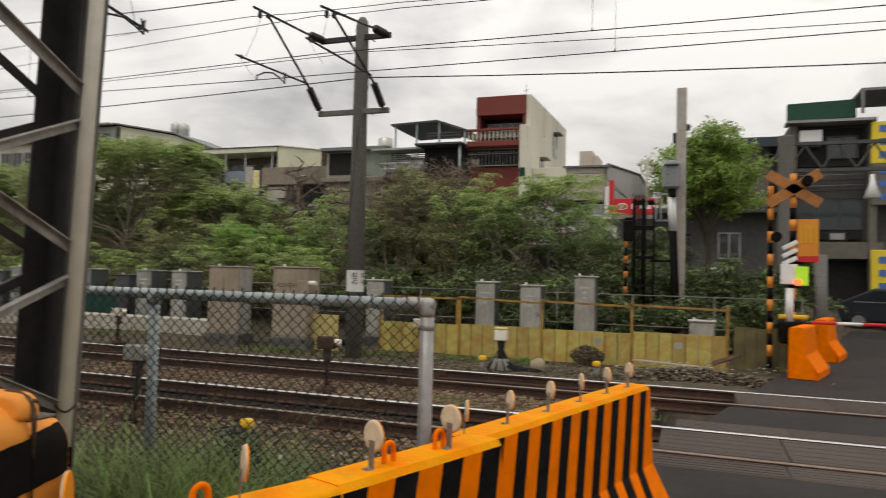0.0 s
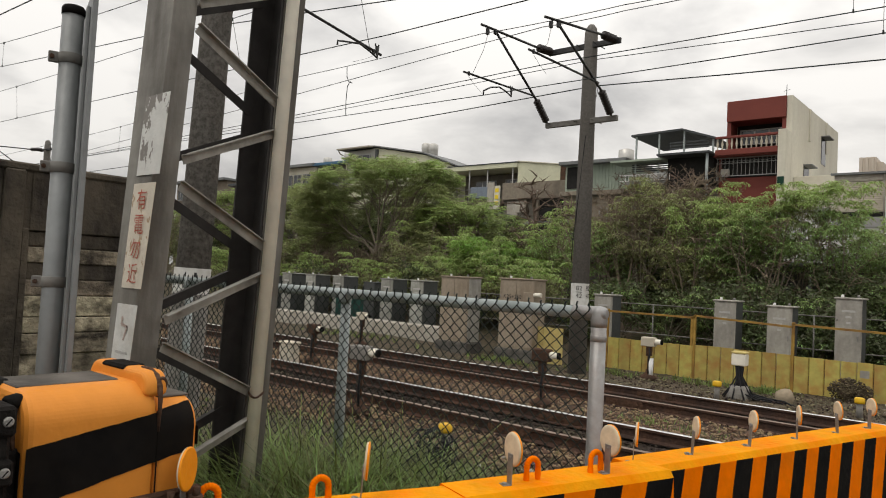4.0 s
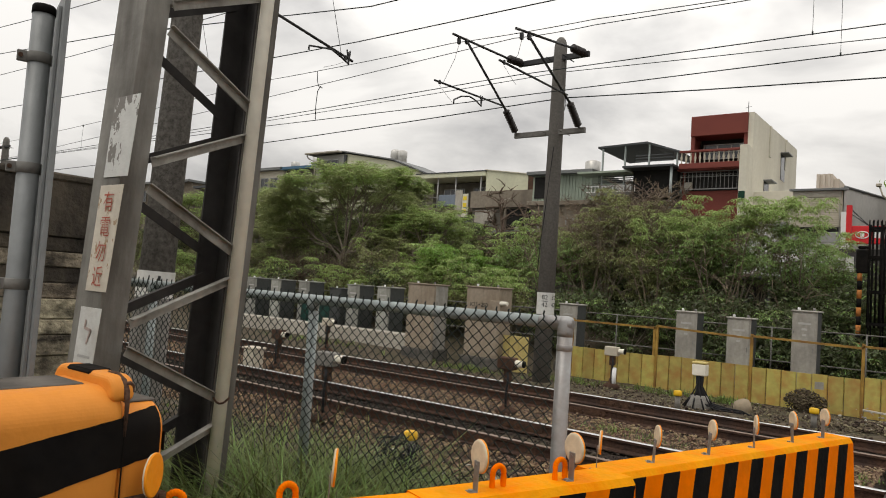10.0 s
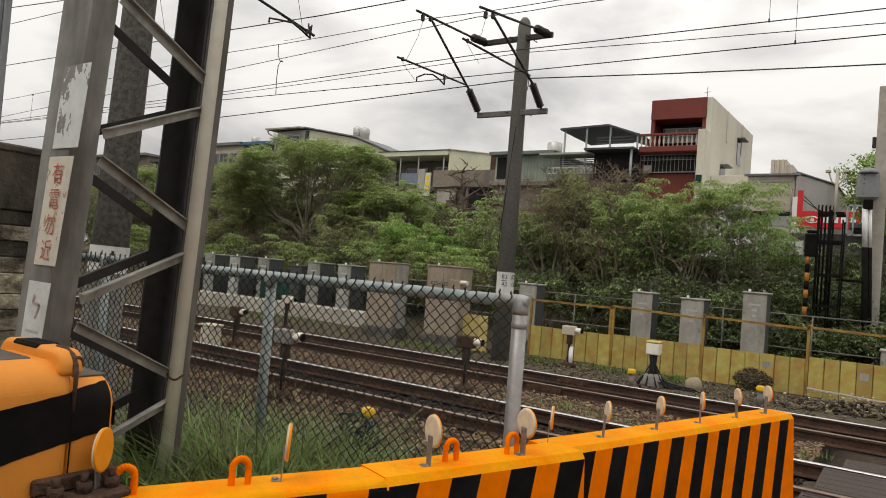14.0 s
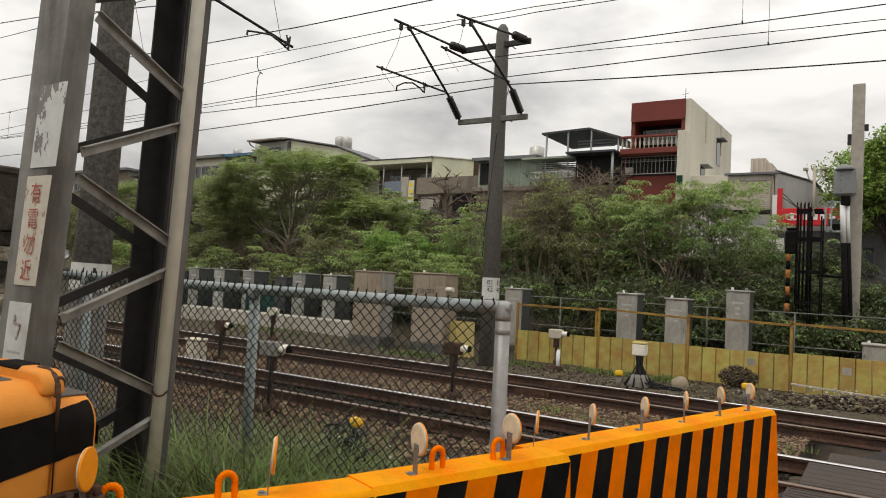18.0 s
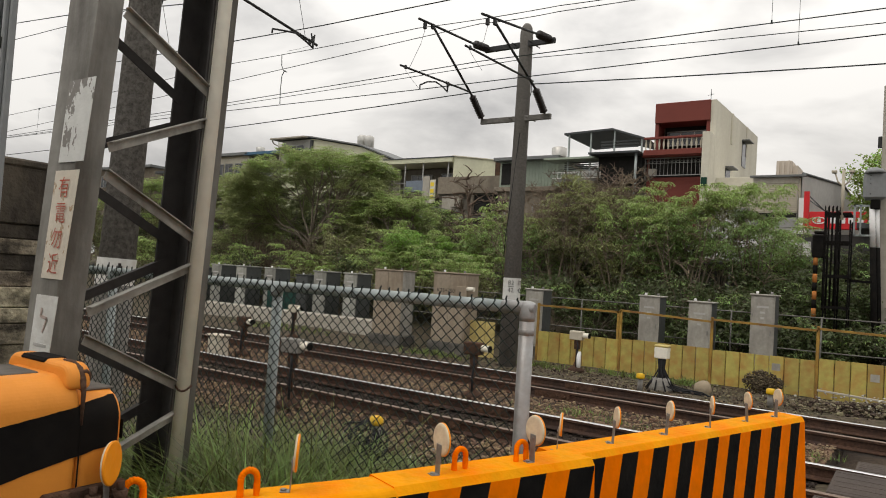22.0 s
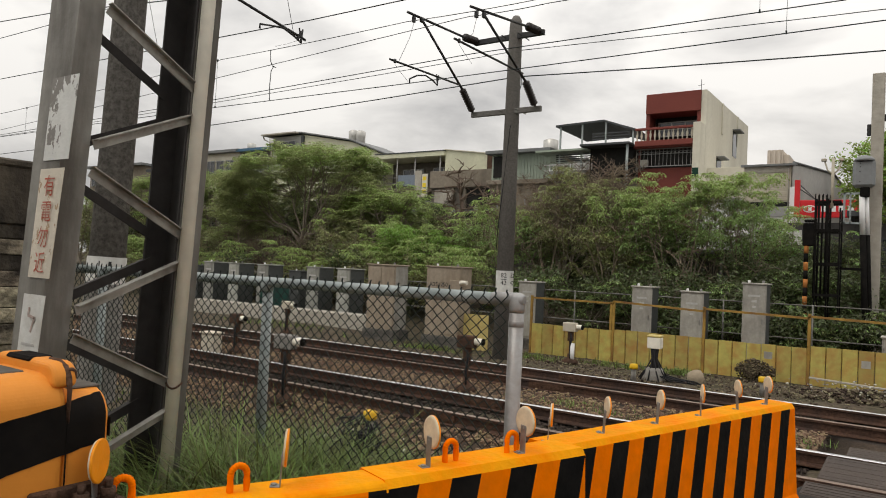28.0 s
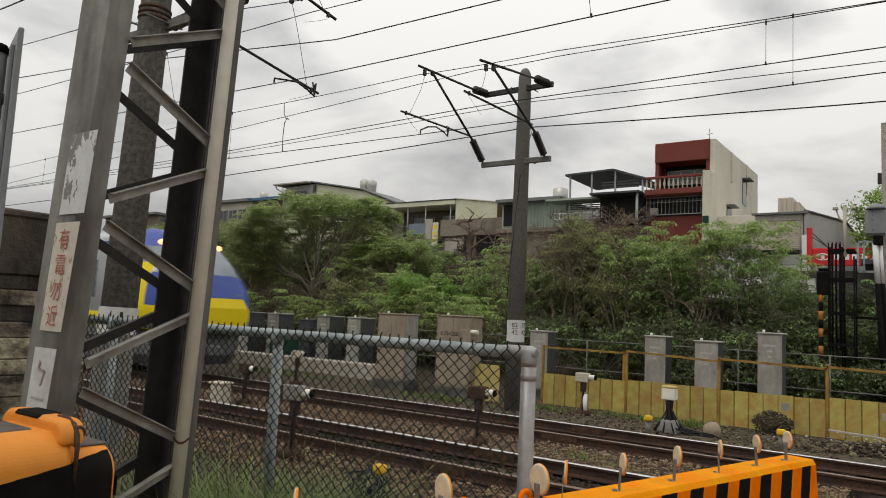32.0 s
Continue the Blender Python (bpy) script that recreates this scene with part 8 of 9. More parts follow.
    part("gutter", Geo().tube([(-45.2, 39.5, 12.15), (-45.1, 39.6, 11.9), (-44.5, 39.85, 11.6), (-44.45, 39.85, 6)], 0.06, 6), M["whiteconc"], g2)
    part("corner_trim", Geo().box(-41.0, -40.75, 39.82, 39.98, 6, 12.05), M["darkroof"], g2)
    part("front_bay", Geo().box(-44.35, -41.0, 39.9, 40.0, 9.5, 12.1), M["baywall"], g2)
    window(g2, -43.4, -41.6, 10.4, 11.7, 39.85, 2)
    part("sill_band", Geo().box(-35.0, -32.15, 39.93, 39.99, 9.62, 9.70), M["baywall"], g2)
    part("awning", Geo().prism([(-36.1, 9.75), (-34.9, 9.9), (-34.9, 10.1), (-36.1, 10.1)], pose(0, 39.2, 0), 0.75), M["darkroof"], g2, "small dark awning")
    for x, z in ((-36.8, 12.5), (-36.05, 12.4)):
        part("water_tank", Geo().lathe((x, 41.5, 11.2), (x, 41.5, z), [(0, 0.36), (0.05, 0.4), (0.5, 0.38), (0.55, 0.4), (0.9, 0.4), (1, 0.25)], 16), M["tank"], g2, "steel rooftop water tank")
    for x0, x1, z, roof, wall in ((-51.9, -46.2, 11.75, "blueroof", "dimwall"), (-57.4, -52.2, 11.8, "roofmetal", "cream"), (-66, -58, 10.4, "darkroof", "dimwall"), (-78, -67.5, 11.2, "roofmetal", "brownwall")):
        o = house("house", "plain row house with sheet roof far behind the trees")
        part("wall", Geo().box(x0, x1, 43, 52, 0.3, z), M[wall], o)
        part("roof", Geo().box(x0 - 0.3, x1 + 0.3, 42.4, 52.3, z, z + 0.25), M[roof], o)
        for k in range(3):
            xx = x0 + 0.5 + k * (x1 - x0 - 1) / 3
            window(o, xx, xx + 1.1, z - 2.0, z - 0.7, 42.9, 2)
        for tx, tr, th in {-51.9: ((-48.3, 0.5, 1.0), (-51.4, 0.42, 0.6))}.get(x0, ()):
            part("water_tank", Geo().lathe((tx, 43.6, z + 0.25), (tx, 43.6, z + 0.35 + th), [(0, tr * 0.9), (0.05, tr), (0.9, tr), (1, tr * 0.6)], 16), M["tank"], o, "steel rooftop water tank")
    # lower storeys glimpsed between the trees
    for x0, x1, y, z, mtl in ((-44, -34, 33, 5.2, "dimwall"), (-33, -24, 33, 5.6, "dimwall"), (-23, -17, 30, 4.6, "darkwall")):
        o = house("house", "grimy low house front glimpsed between the trees")
        part("wall", Geo().box(x0, x1, y, y + 4, 0.3, z), M[mtl], o)
        part("roof", Geo().box(x0 - 0.3, x1 + 0.3, y - 0.5, y + 4, z, z + 0.15), M["roofmetal"], o)
        n = int((x1 - x0) / 2.2)
        for k in range(n):
            xx = x0 + 0.4 + k * 2.2
            window(o, xx, xx + 1.4, z - 1.9, z - 0.5, y - 0.03, 2)
            part("pilaster", Geo().box(xx + 1.55, xx + 1.75, y - 0.15, y, 0.3, z), M["whiteconc"], o)


def build_shop():
    h = house("shop", "workshop with beige roller front, grey side and red sign", "shops by the crossing", "shop")
    part("wall", Geo().box(-7.3, -3.3, 30.5, 34, 0.3, 5.05), M["whitepaint"], h, "whitewashed wall behind the shrubs")
    # shade in the gap under the slats, drawn as a near-black strip
    part("dark_slot", Geo().box(-5.2, -3.4, 30.44, 30.5, 4.86, 5.04), M["dark"], h)
    part("grey_band", Geo().box(-5.2, -3.4, 30.42, 30.5, 4.45, 4.84, 0.01), M["greywall"], h)
    part("upper_wall", Geo().box(-5.15, -3.35, 30.4, 36, 5.05, 6.5), M["shutter"], h)
    for k in range(15):
        part("slat", Geo().box(-5.0, -3.42, 30.37, 30.4, 5.1 + k * 0.075, 5.165 + k * 0.075, 0.008), M["shutter"], h)
    part("slat_head", Geo().box(-5.12, -3.4, 30.34, 30.4, 6.24, 6.5, 0.01), M["whiteconc"], h, "plain beige head board")
    # side wall runs back at a slant under a roof that falls away
    run = [(-3.3, 30.3, 6.6), (-2.3, 35.6, 6.85), (-1.75, 37.6, 6.05), (-1.4, 38.6, 3.0)]
    g = Geo()
    for dx in (0.0, -0.15):
        g.v += [(x + dx, y, 0.3) for x, y, z in run] + [(x + dx, y, z) for x, y, z in run]
    k = len(run)
    g.f += [(i, i + 1, k + i + 1, k + i) for i in range(k - 1)] + [(2 * k + i, 3 * k + i, 3 * k + i + 1, 2 * k + i + 1) for i in range(k - 1)] + [(k + i, k + i + 1, 3 * k + i + 1, 3 * k + i) for i in range(k - 1)]
    g.s += [0] * len(g.f)
    g.smooth += [False] * len(g.f)
    part("side_wall", g, M["siding"], h, "pale grey clad side wall")
    part("gutter_edge", Geo().tube([(x + 0.03, y, z + 0.03) for x, y, z in run[:3]], 0.05, 6), M["roofmetal"], h, "grey roof edge trim")
    for z in (5.55, 5.75):
        part("sign_brace", Geo().bar((-3.1, 30.0, z + 0.05), (-2.3, 29.1, 4.95), 0.03, 0.03), M["arm"], h, "dark sloping brace")
    part("edge_post", Geo().box(-3.34, -3.06, 30.0, 30.25, 0.3, 5.6), M["white"], h, "white corner post")
    part("roof_edge", Geo().box(-5.25, -3.15, 30.2, 30.4, 6.5, 6.58), M["roofmetal"], h)
    part("shop_front", Geo().box(-3.3, -0.4, 29.3, 30.2, 0.3, 4.1), M["darkwall"], h)
    part("white_band", Geo().box(-6.5, -3.3, 30.3, 30.5, 3.4, 4.1), M["whitepaint"], h, "white band with bars")
    sign = part("sign_board", Geo().box(-2.84, -0.9, 29.0, 29.15, 4.27, 4.94, 0.02), M["redsign"], h, "red shop sign with plain white marks")
    g = Geo().tube([(-2.50 + 0.21 * math.cos(a), 28.99, 4.60 + 0.12 * math.sin(a)) for a in [6.2832 * k / 24 for k in range(25)]], 0.022, 5)
    part("sign_mark", g, M["white"], sign, "white oval ring")
    part("sign_mark", Geo().box(-2.56, -2.44, 28.985, 29.0, 4.53, 4.67), M["white"], sign)
    for k in range(4):
        part("sign_mark", Geo().box(-2.12 + k * 0.29, -1.92 + k * 0.29, 28.985, 29.0, 4.49, 4.71, 0.005), M["white"], sign)
    part("sign_post", Geo().box(-3.04, -2.86, 29.0, 29.2, 4.3, 5.72), M["redsign"], h, "red upright strip")
    shed = house("shed", "low open shed with long pale fascia behind the shrubs", category="shed")
    part("fascia", Geo().bar((-10.2, 26.0, 2.98), (-2.4, 26.0, 3.32), 0.12, 0.5), M["whitepaint"], shed, "long whitewashed fascia board")
    part("roof", Geo().box(-10.2, -2.4, 26.1, 29.2, 2.75, 2.83), M["roofmetal"], shed)
    part("back_wall", Geo().box(-10.2, -2.4, 28.6, 28.75, 0.2, 2.75), M["darkwall"], shed)
    for x in (-10.0, -7.5, -5.0, -2.55):
        part("post", Geo().box(x - 0.05, x + 0.05, 26.05, 26.15, 0.2, 2.75), M["cab_dark"], shed)
    tower = thing("tower_block", -16.35, 130, 0, label="pale distant high-rise above the roofs", category="tower")
    part("wall", Geo().box(-3.75, -1.35, 0, 8, 0, 24.9).box(-1.35, -0.5, 1, 8, 0, 24.2), M["tower"], tower)
    for k in range(3):
        part("pilaster", Geo().box(-3.6 + 0.8 * k, -3.25 + 0.8 * k, -0.25, 0, 0, 24.9), M["tower"], tower)


def build_right_side():
    h = house("house", "grey low house with air conditioner past the crossing")
    part("wall", Geo().box(-0.9, 3.4, 27.0, 31, 0, 4.1), M["darkwall"], h)
    part("roof", Geo().box(-1.1, 3.6, 26.4, 31, 4.1, 4.28), M["darkroof"], h)
    window(h, 1.2, 2.0, 2.4, 3.4, 26.95, 2, frame="greywall")
    window(h, -0.5, 0.3, 2.4, 3.4, 26.95, 2, frame="darkroof")
    part("air_conditioner", Geo().box(0.7, 1.35, 26.6, 26.95, 1.6, 2.1, 0.03), M["white"], h, "white air conditioner unit")
    part("back_wall", Geo().box(-0.2, 3.3, 31, 38, 0, 7.2), M["dimwall"], h)
    part("back_roof", Geo().box(-0.5, 3.7, 30.5, 38, 7.2, 7.6), M["slateroof"], h, "dark slate-blue sheet roof")
    s = house("shop", "dark shop building with green awning and yellow signs", "shops by the crossing", "shop")
    x0, x1, y = 3.95, 15, 30.0
    part("wall", Geo().box(x0, x1, y, y + 10, 0, 7.9), M["darkwall"], s)
    part("awning", Geo().add([(x0 - 0.1, y - 0.4, 8.0), (x0 + 2.3, y - 0.4, 8.1), (x0 + 2.3, y - 0.2, 8.82), (x0 - 0.1, y - 0.2, 8.75), (x0 - 0.1, y + 0.1, 8.0), (x0 + 2.3, y + 0.1, 8.1), (x0 + 2.3, y + 0.1, 8.82), (x0 - 0.1, y + 0.1, 8.75)],
                             [(0, 1, 2, 3), (4, 7, 6, 5), (0, 4, 5, 1), (1, 5, 6, 2), (2, 6, 7, 3), (3, 7, 4, 0)]), M["greenroof"], s, "dark green upright awning sheet")
    part("side_canopy", Geo().box(x0 + 2.35, x0 + 6, y - 1.0, y + 2, 8.95, 9.05).box(x0 + 2.35, x0 + 2.45, y - 1.0, y - 0.9, 8.1, 8.95), M["roofmetal"], s, "grey sheet canopy on posts")
    part("fascia", Geo().box(x0 - 0.2, x0 + 2.8, y - 0.9, y, 7.84, 7.94), M["greywall"], s)
    # upper front covered by a near-black panel that paints in its shade
    part("front_panel", Geo().box(x0 + 0.1, x0 + 2.6, y - 0.12, y, 6.2, 7.7), M["dark"], s, "near-black panel painted as the shade of the upper front")
    for k in range(5):
        part("pipe", Geo().cyl((x0 + 0.15, y - 0.2 - 0.03 * k, 5.2 + 0.21 * k), (x0 + 2.6, y - 0.2 - 0.03 * k, 5.25 + 0.2 * k), 0.022, n=6), M["crossarm" if k % 2 else "arm"], s, "thin pipe along the front")
    for k in range(4):
        part("shelf_board", Geo().box(x0 + 0.25 + 0.6 * k, x0 + 0.75 + 0.6 * k, y - 0.2, y - 0.03, 3.3, 3.55 + 0.1 * (k % 2), 0.01), M["dark" if k % 2 else "greywall"], s, "board on the front")
    part("air_conditioner", Geo().box(x0 + 0.3, x0 + 1.1, y - 0.6, y - 0.12, 7.0, 7.6, 0.03), M["white"], s, "white air conditioner unit")
    window(s, x0 + 1.3, x0 + 2.4, 6.5, 7.4, y - 0.14, 2, frame="darkroof")
    window(s, x0 + 0.2, x0 + 2.6, 3.7, 5.0, y - 0.03, 3, frame="darkroof")
    part("fascia", Geo().box(x0 - 0.1, x0 + 3.2, y - 0.5, y, 2.55, 3.2), M["dimwall"], s)
    # shop interior shade painted as one near-black sheet
    part("shop_opening", Geo().box(x0 + 0.2, x0 + 3.0, y - 0.04, y - 0.01, 0.1, 2.5), M["dark"], s)
    for z0, z1, mtl in ((6.2, 7.8, "yellowsign"), (4.6, 6.2, "dimwall"), (1.2, 2.9, "yellowsign")):
        b = part("sign_board", Geo().box(x0 + 2.75, x0 + 5.5, y - 0.7, y - 0.55, z0, z1, 0.02), M[mtl], s, "bright sign board with plain bars")
        for k in range(3):
            part("sign_mark", Geo().box(x0 + 3.0, x0 + 4.9 - 0.4 * (k % 2), y - 0.72, y - 0.7, z0 + 0.2 + k * 0.5, z0 + 0.45 + k * 0.5), M["bluemark"], b)
    for x in (x0 - 0.05, x0 + 2.7):
        part("column", Geo().box(x, x + 0.25, y - 0.6, y - 0.3, 0, 8.0), M["dimwall"], s)


build_red_house()
build_canopy_house()
build_middle_houses()
build_shop()
build_right_side()


# ---- posts past the crossing ----
def build_square_post():
    p = thing("concrete_post", 0.05, 17.0, 0.1, 0, label="square beige concrete utility post with grey box", category="utility post")
    part("shaft", Geo().box(-0.12, 0.12, -0.1, 0.1, 0, 6.25, 0.015), M["whiteconc"], p, "beige square shaft")
    part("insulator_box", Geo().box(-0.2, -0.12, -0.03, 0.03, 4.9, 5.15, 0.01), M["arm"], p)
    part("step_iron", Geo().box(0.12, 0.2, -0.03, 0.03, 5.2, 5.35, 0.01), M["arm"], p)
    s = thing("signal_post", -0.11, 16.6, 0.05, 0, label="black and white signal post with grey back box", category="signal")
    for x, y, r in ((0.0, 0.0, 0.056), (0.092, 0.05, 0.038)):
        lean = lambda z: (x + 0.085 - 0.046 * z, y, z)
        part("post", Geo().cyl(lean(0), lean(2.75), r + 0.004, n=14), M["black"], s, "black lower post")
        part("post_top", Geo().cyl(lean(2.75), lean(3.6), r, n=14), M["white"], s, "white upper post")
    part("clamp", Geo().box(-0.115, 0.065, -0.07, 0.1, 3.56, 3.77, 0.02), M["black"], s, "black clamp under the signal head")
    g = Geo().box(-0.26, 0.16, -0.1, 0.12, 3.76, 4.36, 0.06)
    g.lathe((-0.05, 0.01, 4.33), (-0.05, 0.01, 4.46), [(0, 0.2), (0.4, 0.185), (0.8, 0.13), (1, 0.05)], 18)
    head = part("head", g, M["signalgrey"], s, "grey rounded back of the signal head")
    for z in (3.88, 4.1, 4.2, 4.28):
        part("rivet", Geo().cyl((-0.12, -0.1, z), (-0.12, -0.108, z), 0.012, n=8), M["arm"], head)
    part("bracket", Geo().box(-0.42, -0.05, -0.03, 0.03, 2.98, 3.02).box(-0.42, -0.05, -0.03, 0.03, 3.62, 3.66).box(-0.42, -0.38, -0.03, 0.03, 2.98, 3.66).box(-0.30, -0.27, -0.03, 0.03, 2.98, 3.66), M["galv"], s, "pale tube bracket")
    part("tie_bar", Geo().box(-0.5, 0.0, -0.4, -0.36, 1.98, 2.03), M["black"], s, "black tie bar to the caged stand")


def build_gate_tower():
    t = thing("gate_arm_stand", -0.78, 15.8, 0.0, 0, label="black caged arm stand with yellow-black striped pole", category="gate stand")
    for i in range(14):
        part("stripe_band", Geo().cyl((-0.35, 0, 0.18 * i), (-0.35, 0, 0.18 * (i + 1)), 0.045, n=12), M["worn_orange"] if i % 2 else M["black"], t)
    part("stand_head", Geo().box(-0.42, -0.2, -0.06, 0.06, 2.5, 2.98, 0.02), M["black"], t, "black head of the striped pole")
    g = Geo()
    for x in (-0.18, 0.15, 0.48):
        for y in (0.0, 0.5):
            g.cyl((x, y, 0), (x, y, 3.4 - 0.2 * (x > 0.3)), 0.026, n=6)
    for k in range(9):
        x = -0.22 + 0.055 * k
        g.cyl((x, 0.25 * (k % 2), 1.3), (x, 0.25 * (k % 2), 3.5), 0.021, n=6)
    for z in (0.6, 1.35, 2.0, 2.7, 3.3):
        g.box(-0.24, 0.5, -0.025, 0.025, z, z + 0.06).box(-0.24, 0.5, 0.48, 0.52, z, z + 0.05).box(-0.2, -0.16, 0, 0.5, z, z + 0.04).box(0.46, 0.5, 0, 0.5, z, z + 0.04)
    part("cage", g, M["black"], t, "black tubular ladder cage").matrix_basis = pose(-0.06, 0, 0.1) @ Matrix.Diagonal((0.66, 1, 1, 1))
    part("lamp_pole", Geo().cyl((0.1, 0, 3.3), (0.1, 0, 4.35), 0.03, n=8), M["shutter"], t, "beige pole between the bars")
    for k in (-1, 1):
        part("lamp_arm", Geo().tube([(0.1, 0, 4.0), (0.1 + 0.1 * k, 0, 4.1), (0.1 + 0.16 * k, 0, 4.3)], 0.018, 6).box(0.1 + 0.16 * k - 0.06, 0.1 + 0.16 * k + 0.04, -0.05, 0.05, 4.28, 4.34, 0.01), M["shutter"], t, "forked arm with small lamp")
    part("arm_top", Geo().box(-0.40, -0.2, -0.05, 0.05, 3.0, 3.06, 0.02), M["black"], t)


def build_crossing_signal():
    s = thing("crossing_signal", 2.15, 13.75, -0.02, 0, label="striped crossing signal post with crossbuck, lamps and signs", category="crossing signal")
    for i in range(17):
        part("stripe_band", Geo().cyl((0, 0, 0.22 * i), (0, 0, 0.22 * (i + 1)), 0.06, n=12), M["black"] if i % 2 else M["machine"], s)
    for a in (33, -33):
        part("crossbuck_board", Geo().box(-0.54, 0.54, -0.10, -0.075, -0.1, 0.1, 0.008), M["crossbuck"], s, "orange-brown crossbuck board").matrix_basis = pose(0, 0, 3.44, 0, a, 0)
    for i in range(16):
        part("stripe_band", Geo().cyl((-0.38, 0.1, 0.22 * i), (-0.38, 0.1, 0.22 * (i + 1)), 0.05, n=12), M["machine"] if i % 2 else M["black"], s)
    for x, z in ((-0.3, 2.52), (0.22, 3.58)):
        part("lamp", Geo().lathe((x, -0.02, z), (x, -0.28, z), [(0, 0.08), (0.2, 0.10), (1, 0.09)], 14), M["black"], s, "black hooded lamp")
    part("orange_board", Geo().box(0.06, 0.42, -0.16, -0.13, 2.15, 2.85, 0.01), M["machine"], s, "orange notice board")
    for k in range(4):
        part("sign_mark", Geo().box(0.11 + 0.08 * k, 0.14 + 0.08 * k, -0.17, -0.16, 2.4, 2.75), M["yellow"], s)
    part("red_strip", Geo().box(0.06, 0.42, -0.165, -0.13, 2.05, 2.15), M["redsign"], s)
    part("white_box", Geo().box(-0.22, 0.06, -0.2, -0.05, 1.62, 2.0, 0.01), M["white"], s, "white control box")
    for k in range(3):
        part("white_slat", Geo().box(-0.22, 0.06, -0.2, -0.17, -0.04, 0.04, 0.01), M["white"], s, "sloping white slat").matrix_basis = pose(0, 0, 2.1 + 0.15 * k, 0, -28, 0)
    part("arrow_sign", Geo().box(0.02, 0.24, -0.24, -0.2, 1.6, 1.96, 0.01), M["lime"], s, "lime green direction display")
    part("red_lamp", Geo().cyl((0.06, -0.24, 1.66), (0.06, -0.27, 1.66), 0.06, n=14), M["redlamp"], s, "lit red lamp")
    part("white_post", Geo().cyl((-0.06, -0.1, 0.9), (-0.06, -0.1, 1.55), 0.07, n=12), M["white"], s)
    part("yellow_collar", Geo().cyl((-0.25, -0.1, 1.0), (0.25, -0.1, 1.0), 0.05, n=10), M["yellow"], s)
    part("gate_box", Geo().box(-0.24, 0.2, -0.2, 0.2, 0.5, 0.92, 0.03).box(-0.08, 0.08, -0.08, 0.08, 0, 0.5), M["black"], s, "black gate drive box on a stub")
    boom = thing("gate_boom", 2.45, 13.55, 0.9, 3, label="lowered red and white striped crossing boom", category="gate boom")
    for i in range(14):
        part("stripe_band", Geo().cyl((0.42 * i, 0, 0), (0.42 * (i + 1), 0, 0.0), 0.03, n=10), M["white"] if i % 2 else M["redsign"], boom)
    bush = thing("rubble_post", 3.2, 17.5, 0, label="weathered concrete post wrapped in creeper", category="post")
    part("shaft", Geo().cyl((0, 0, 0), (0, 0, 2.3), 0.16, 0.14, 12), M["conc"], bush)
    m = thing("signal_gantry", 3.0, 22.0, 0, label="grey steel truss gantry over the road", category="gantry")
    part("column", Geo().box(-0.28, 0.14, -0.15, 0.15, 0, 6.0, 0.02), M["conc"], m)
    g = Geo()
    for z in (4.9, 5.7):
        g.box(-0.3, 11, -0.06, 0.06, z, z + 0.1)
    for i in range(12):
        g.bar((i * 0.9, 0, 5.0), (i * 0.9 + 0.45, 0, 5.7), 0.05, 0.05).bar((i * 0.9 + 0.45, 0, 5.7), (i * 0.9 + 0.9, 0, 5.0), 0.05, 0.05)
    part("truss", g, M["cab_dark"], m, "weathered steel truss")
    part("lamp", Geo().lathe((2.2, 0, 4.8), (2.2, 0, 4.1), [(0, 0.05), (0.4, 0.08), (1, 0.24)], 14), M["white"], m, "white hanging lamp")


build_square_post()
build_gate_tower()
build_crossing_signal()


def build_car():
    c = thing("car", 7.3, 27.0, 0.0, -17, label="dark car waiting behind the lowered boom", category="car")
    prof = [(-2.1, 0.28), (2.05, 0.28), (2.15, 0.55), (2.05, 0.85), (1.15, 0.98), (0.55, 1.42), (-0.9, 1.46), (-1.75, 1.05), (-2.15, 0.95), (-2.2, 0.5)]
    body = part("body", Geo().prism(prof, pose(0, -0.86, 0), 1.72), M["carpaint"], c)
    bev = body.modifiers.new("round", "BEVEL")
    bev.width, bev.segments = 0.08, 3
    for s in (-1, 1):
        part("side_window", Geo().add([(0.95, s * 0.875, 1.0), (0.45, s * 0.875, 1.36), (-0.85, s * 0.875, 1.38), (-1.45, s * 0.875, 1.05)], [(0, 1, 2, 3)]), M["glass"], c)
        for x in (-1.35, 1.35):
            w = part("wheel", Geo().lathe((x, s * 0.66, 0.32), (x, s * 0.88, 0.32), [(0, 0.28), (0.1, 0.32), (0.9, 0.32), (1, 0.28)], 20), M["tyre"], c)
            part("rim", Geo().cyl((x, s * 0.87, 0.32), (x, s * 0.89, 0.32), 0.2, n=16), M["bracket"], w)
    part("window_trim", Geo().box(-1.5, 1.0, -0.89, -0.87, 0.97, 1.0), M["bracket"], c)


build_car()


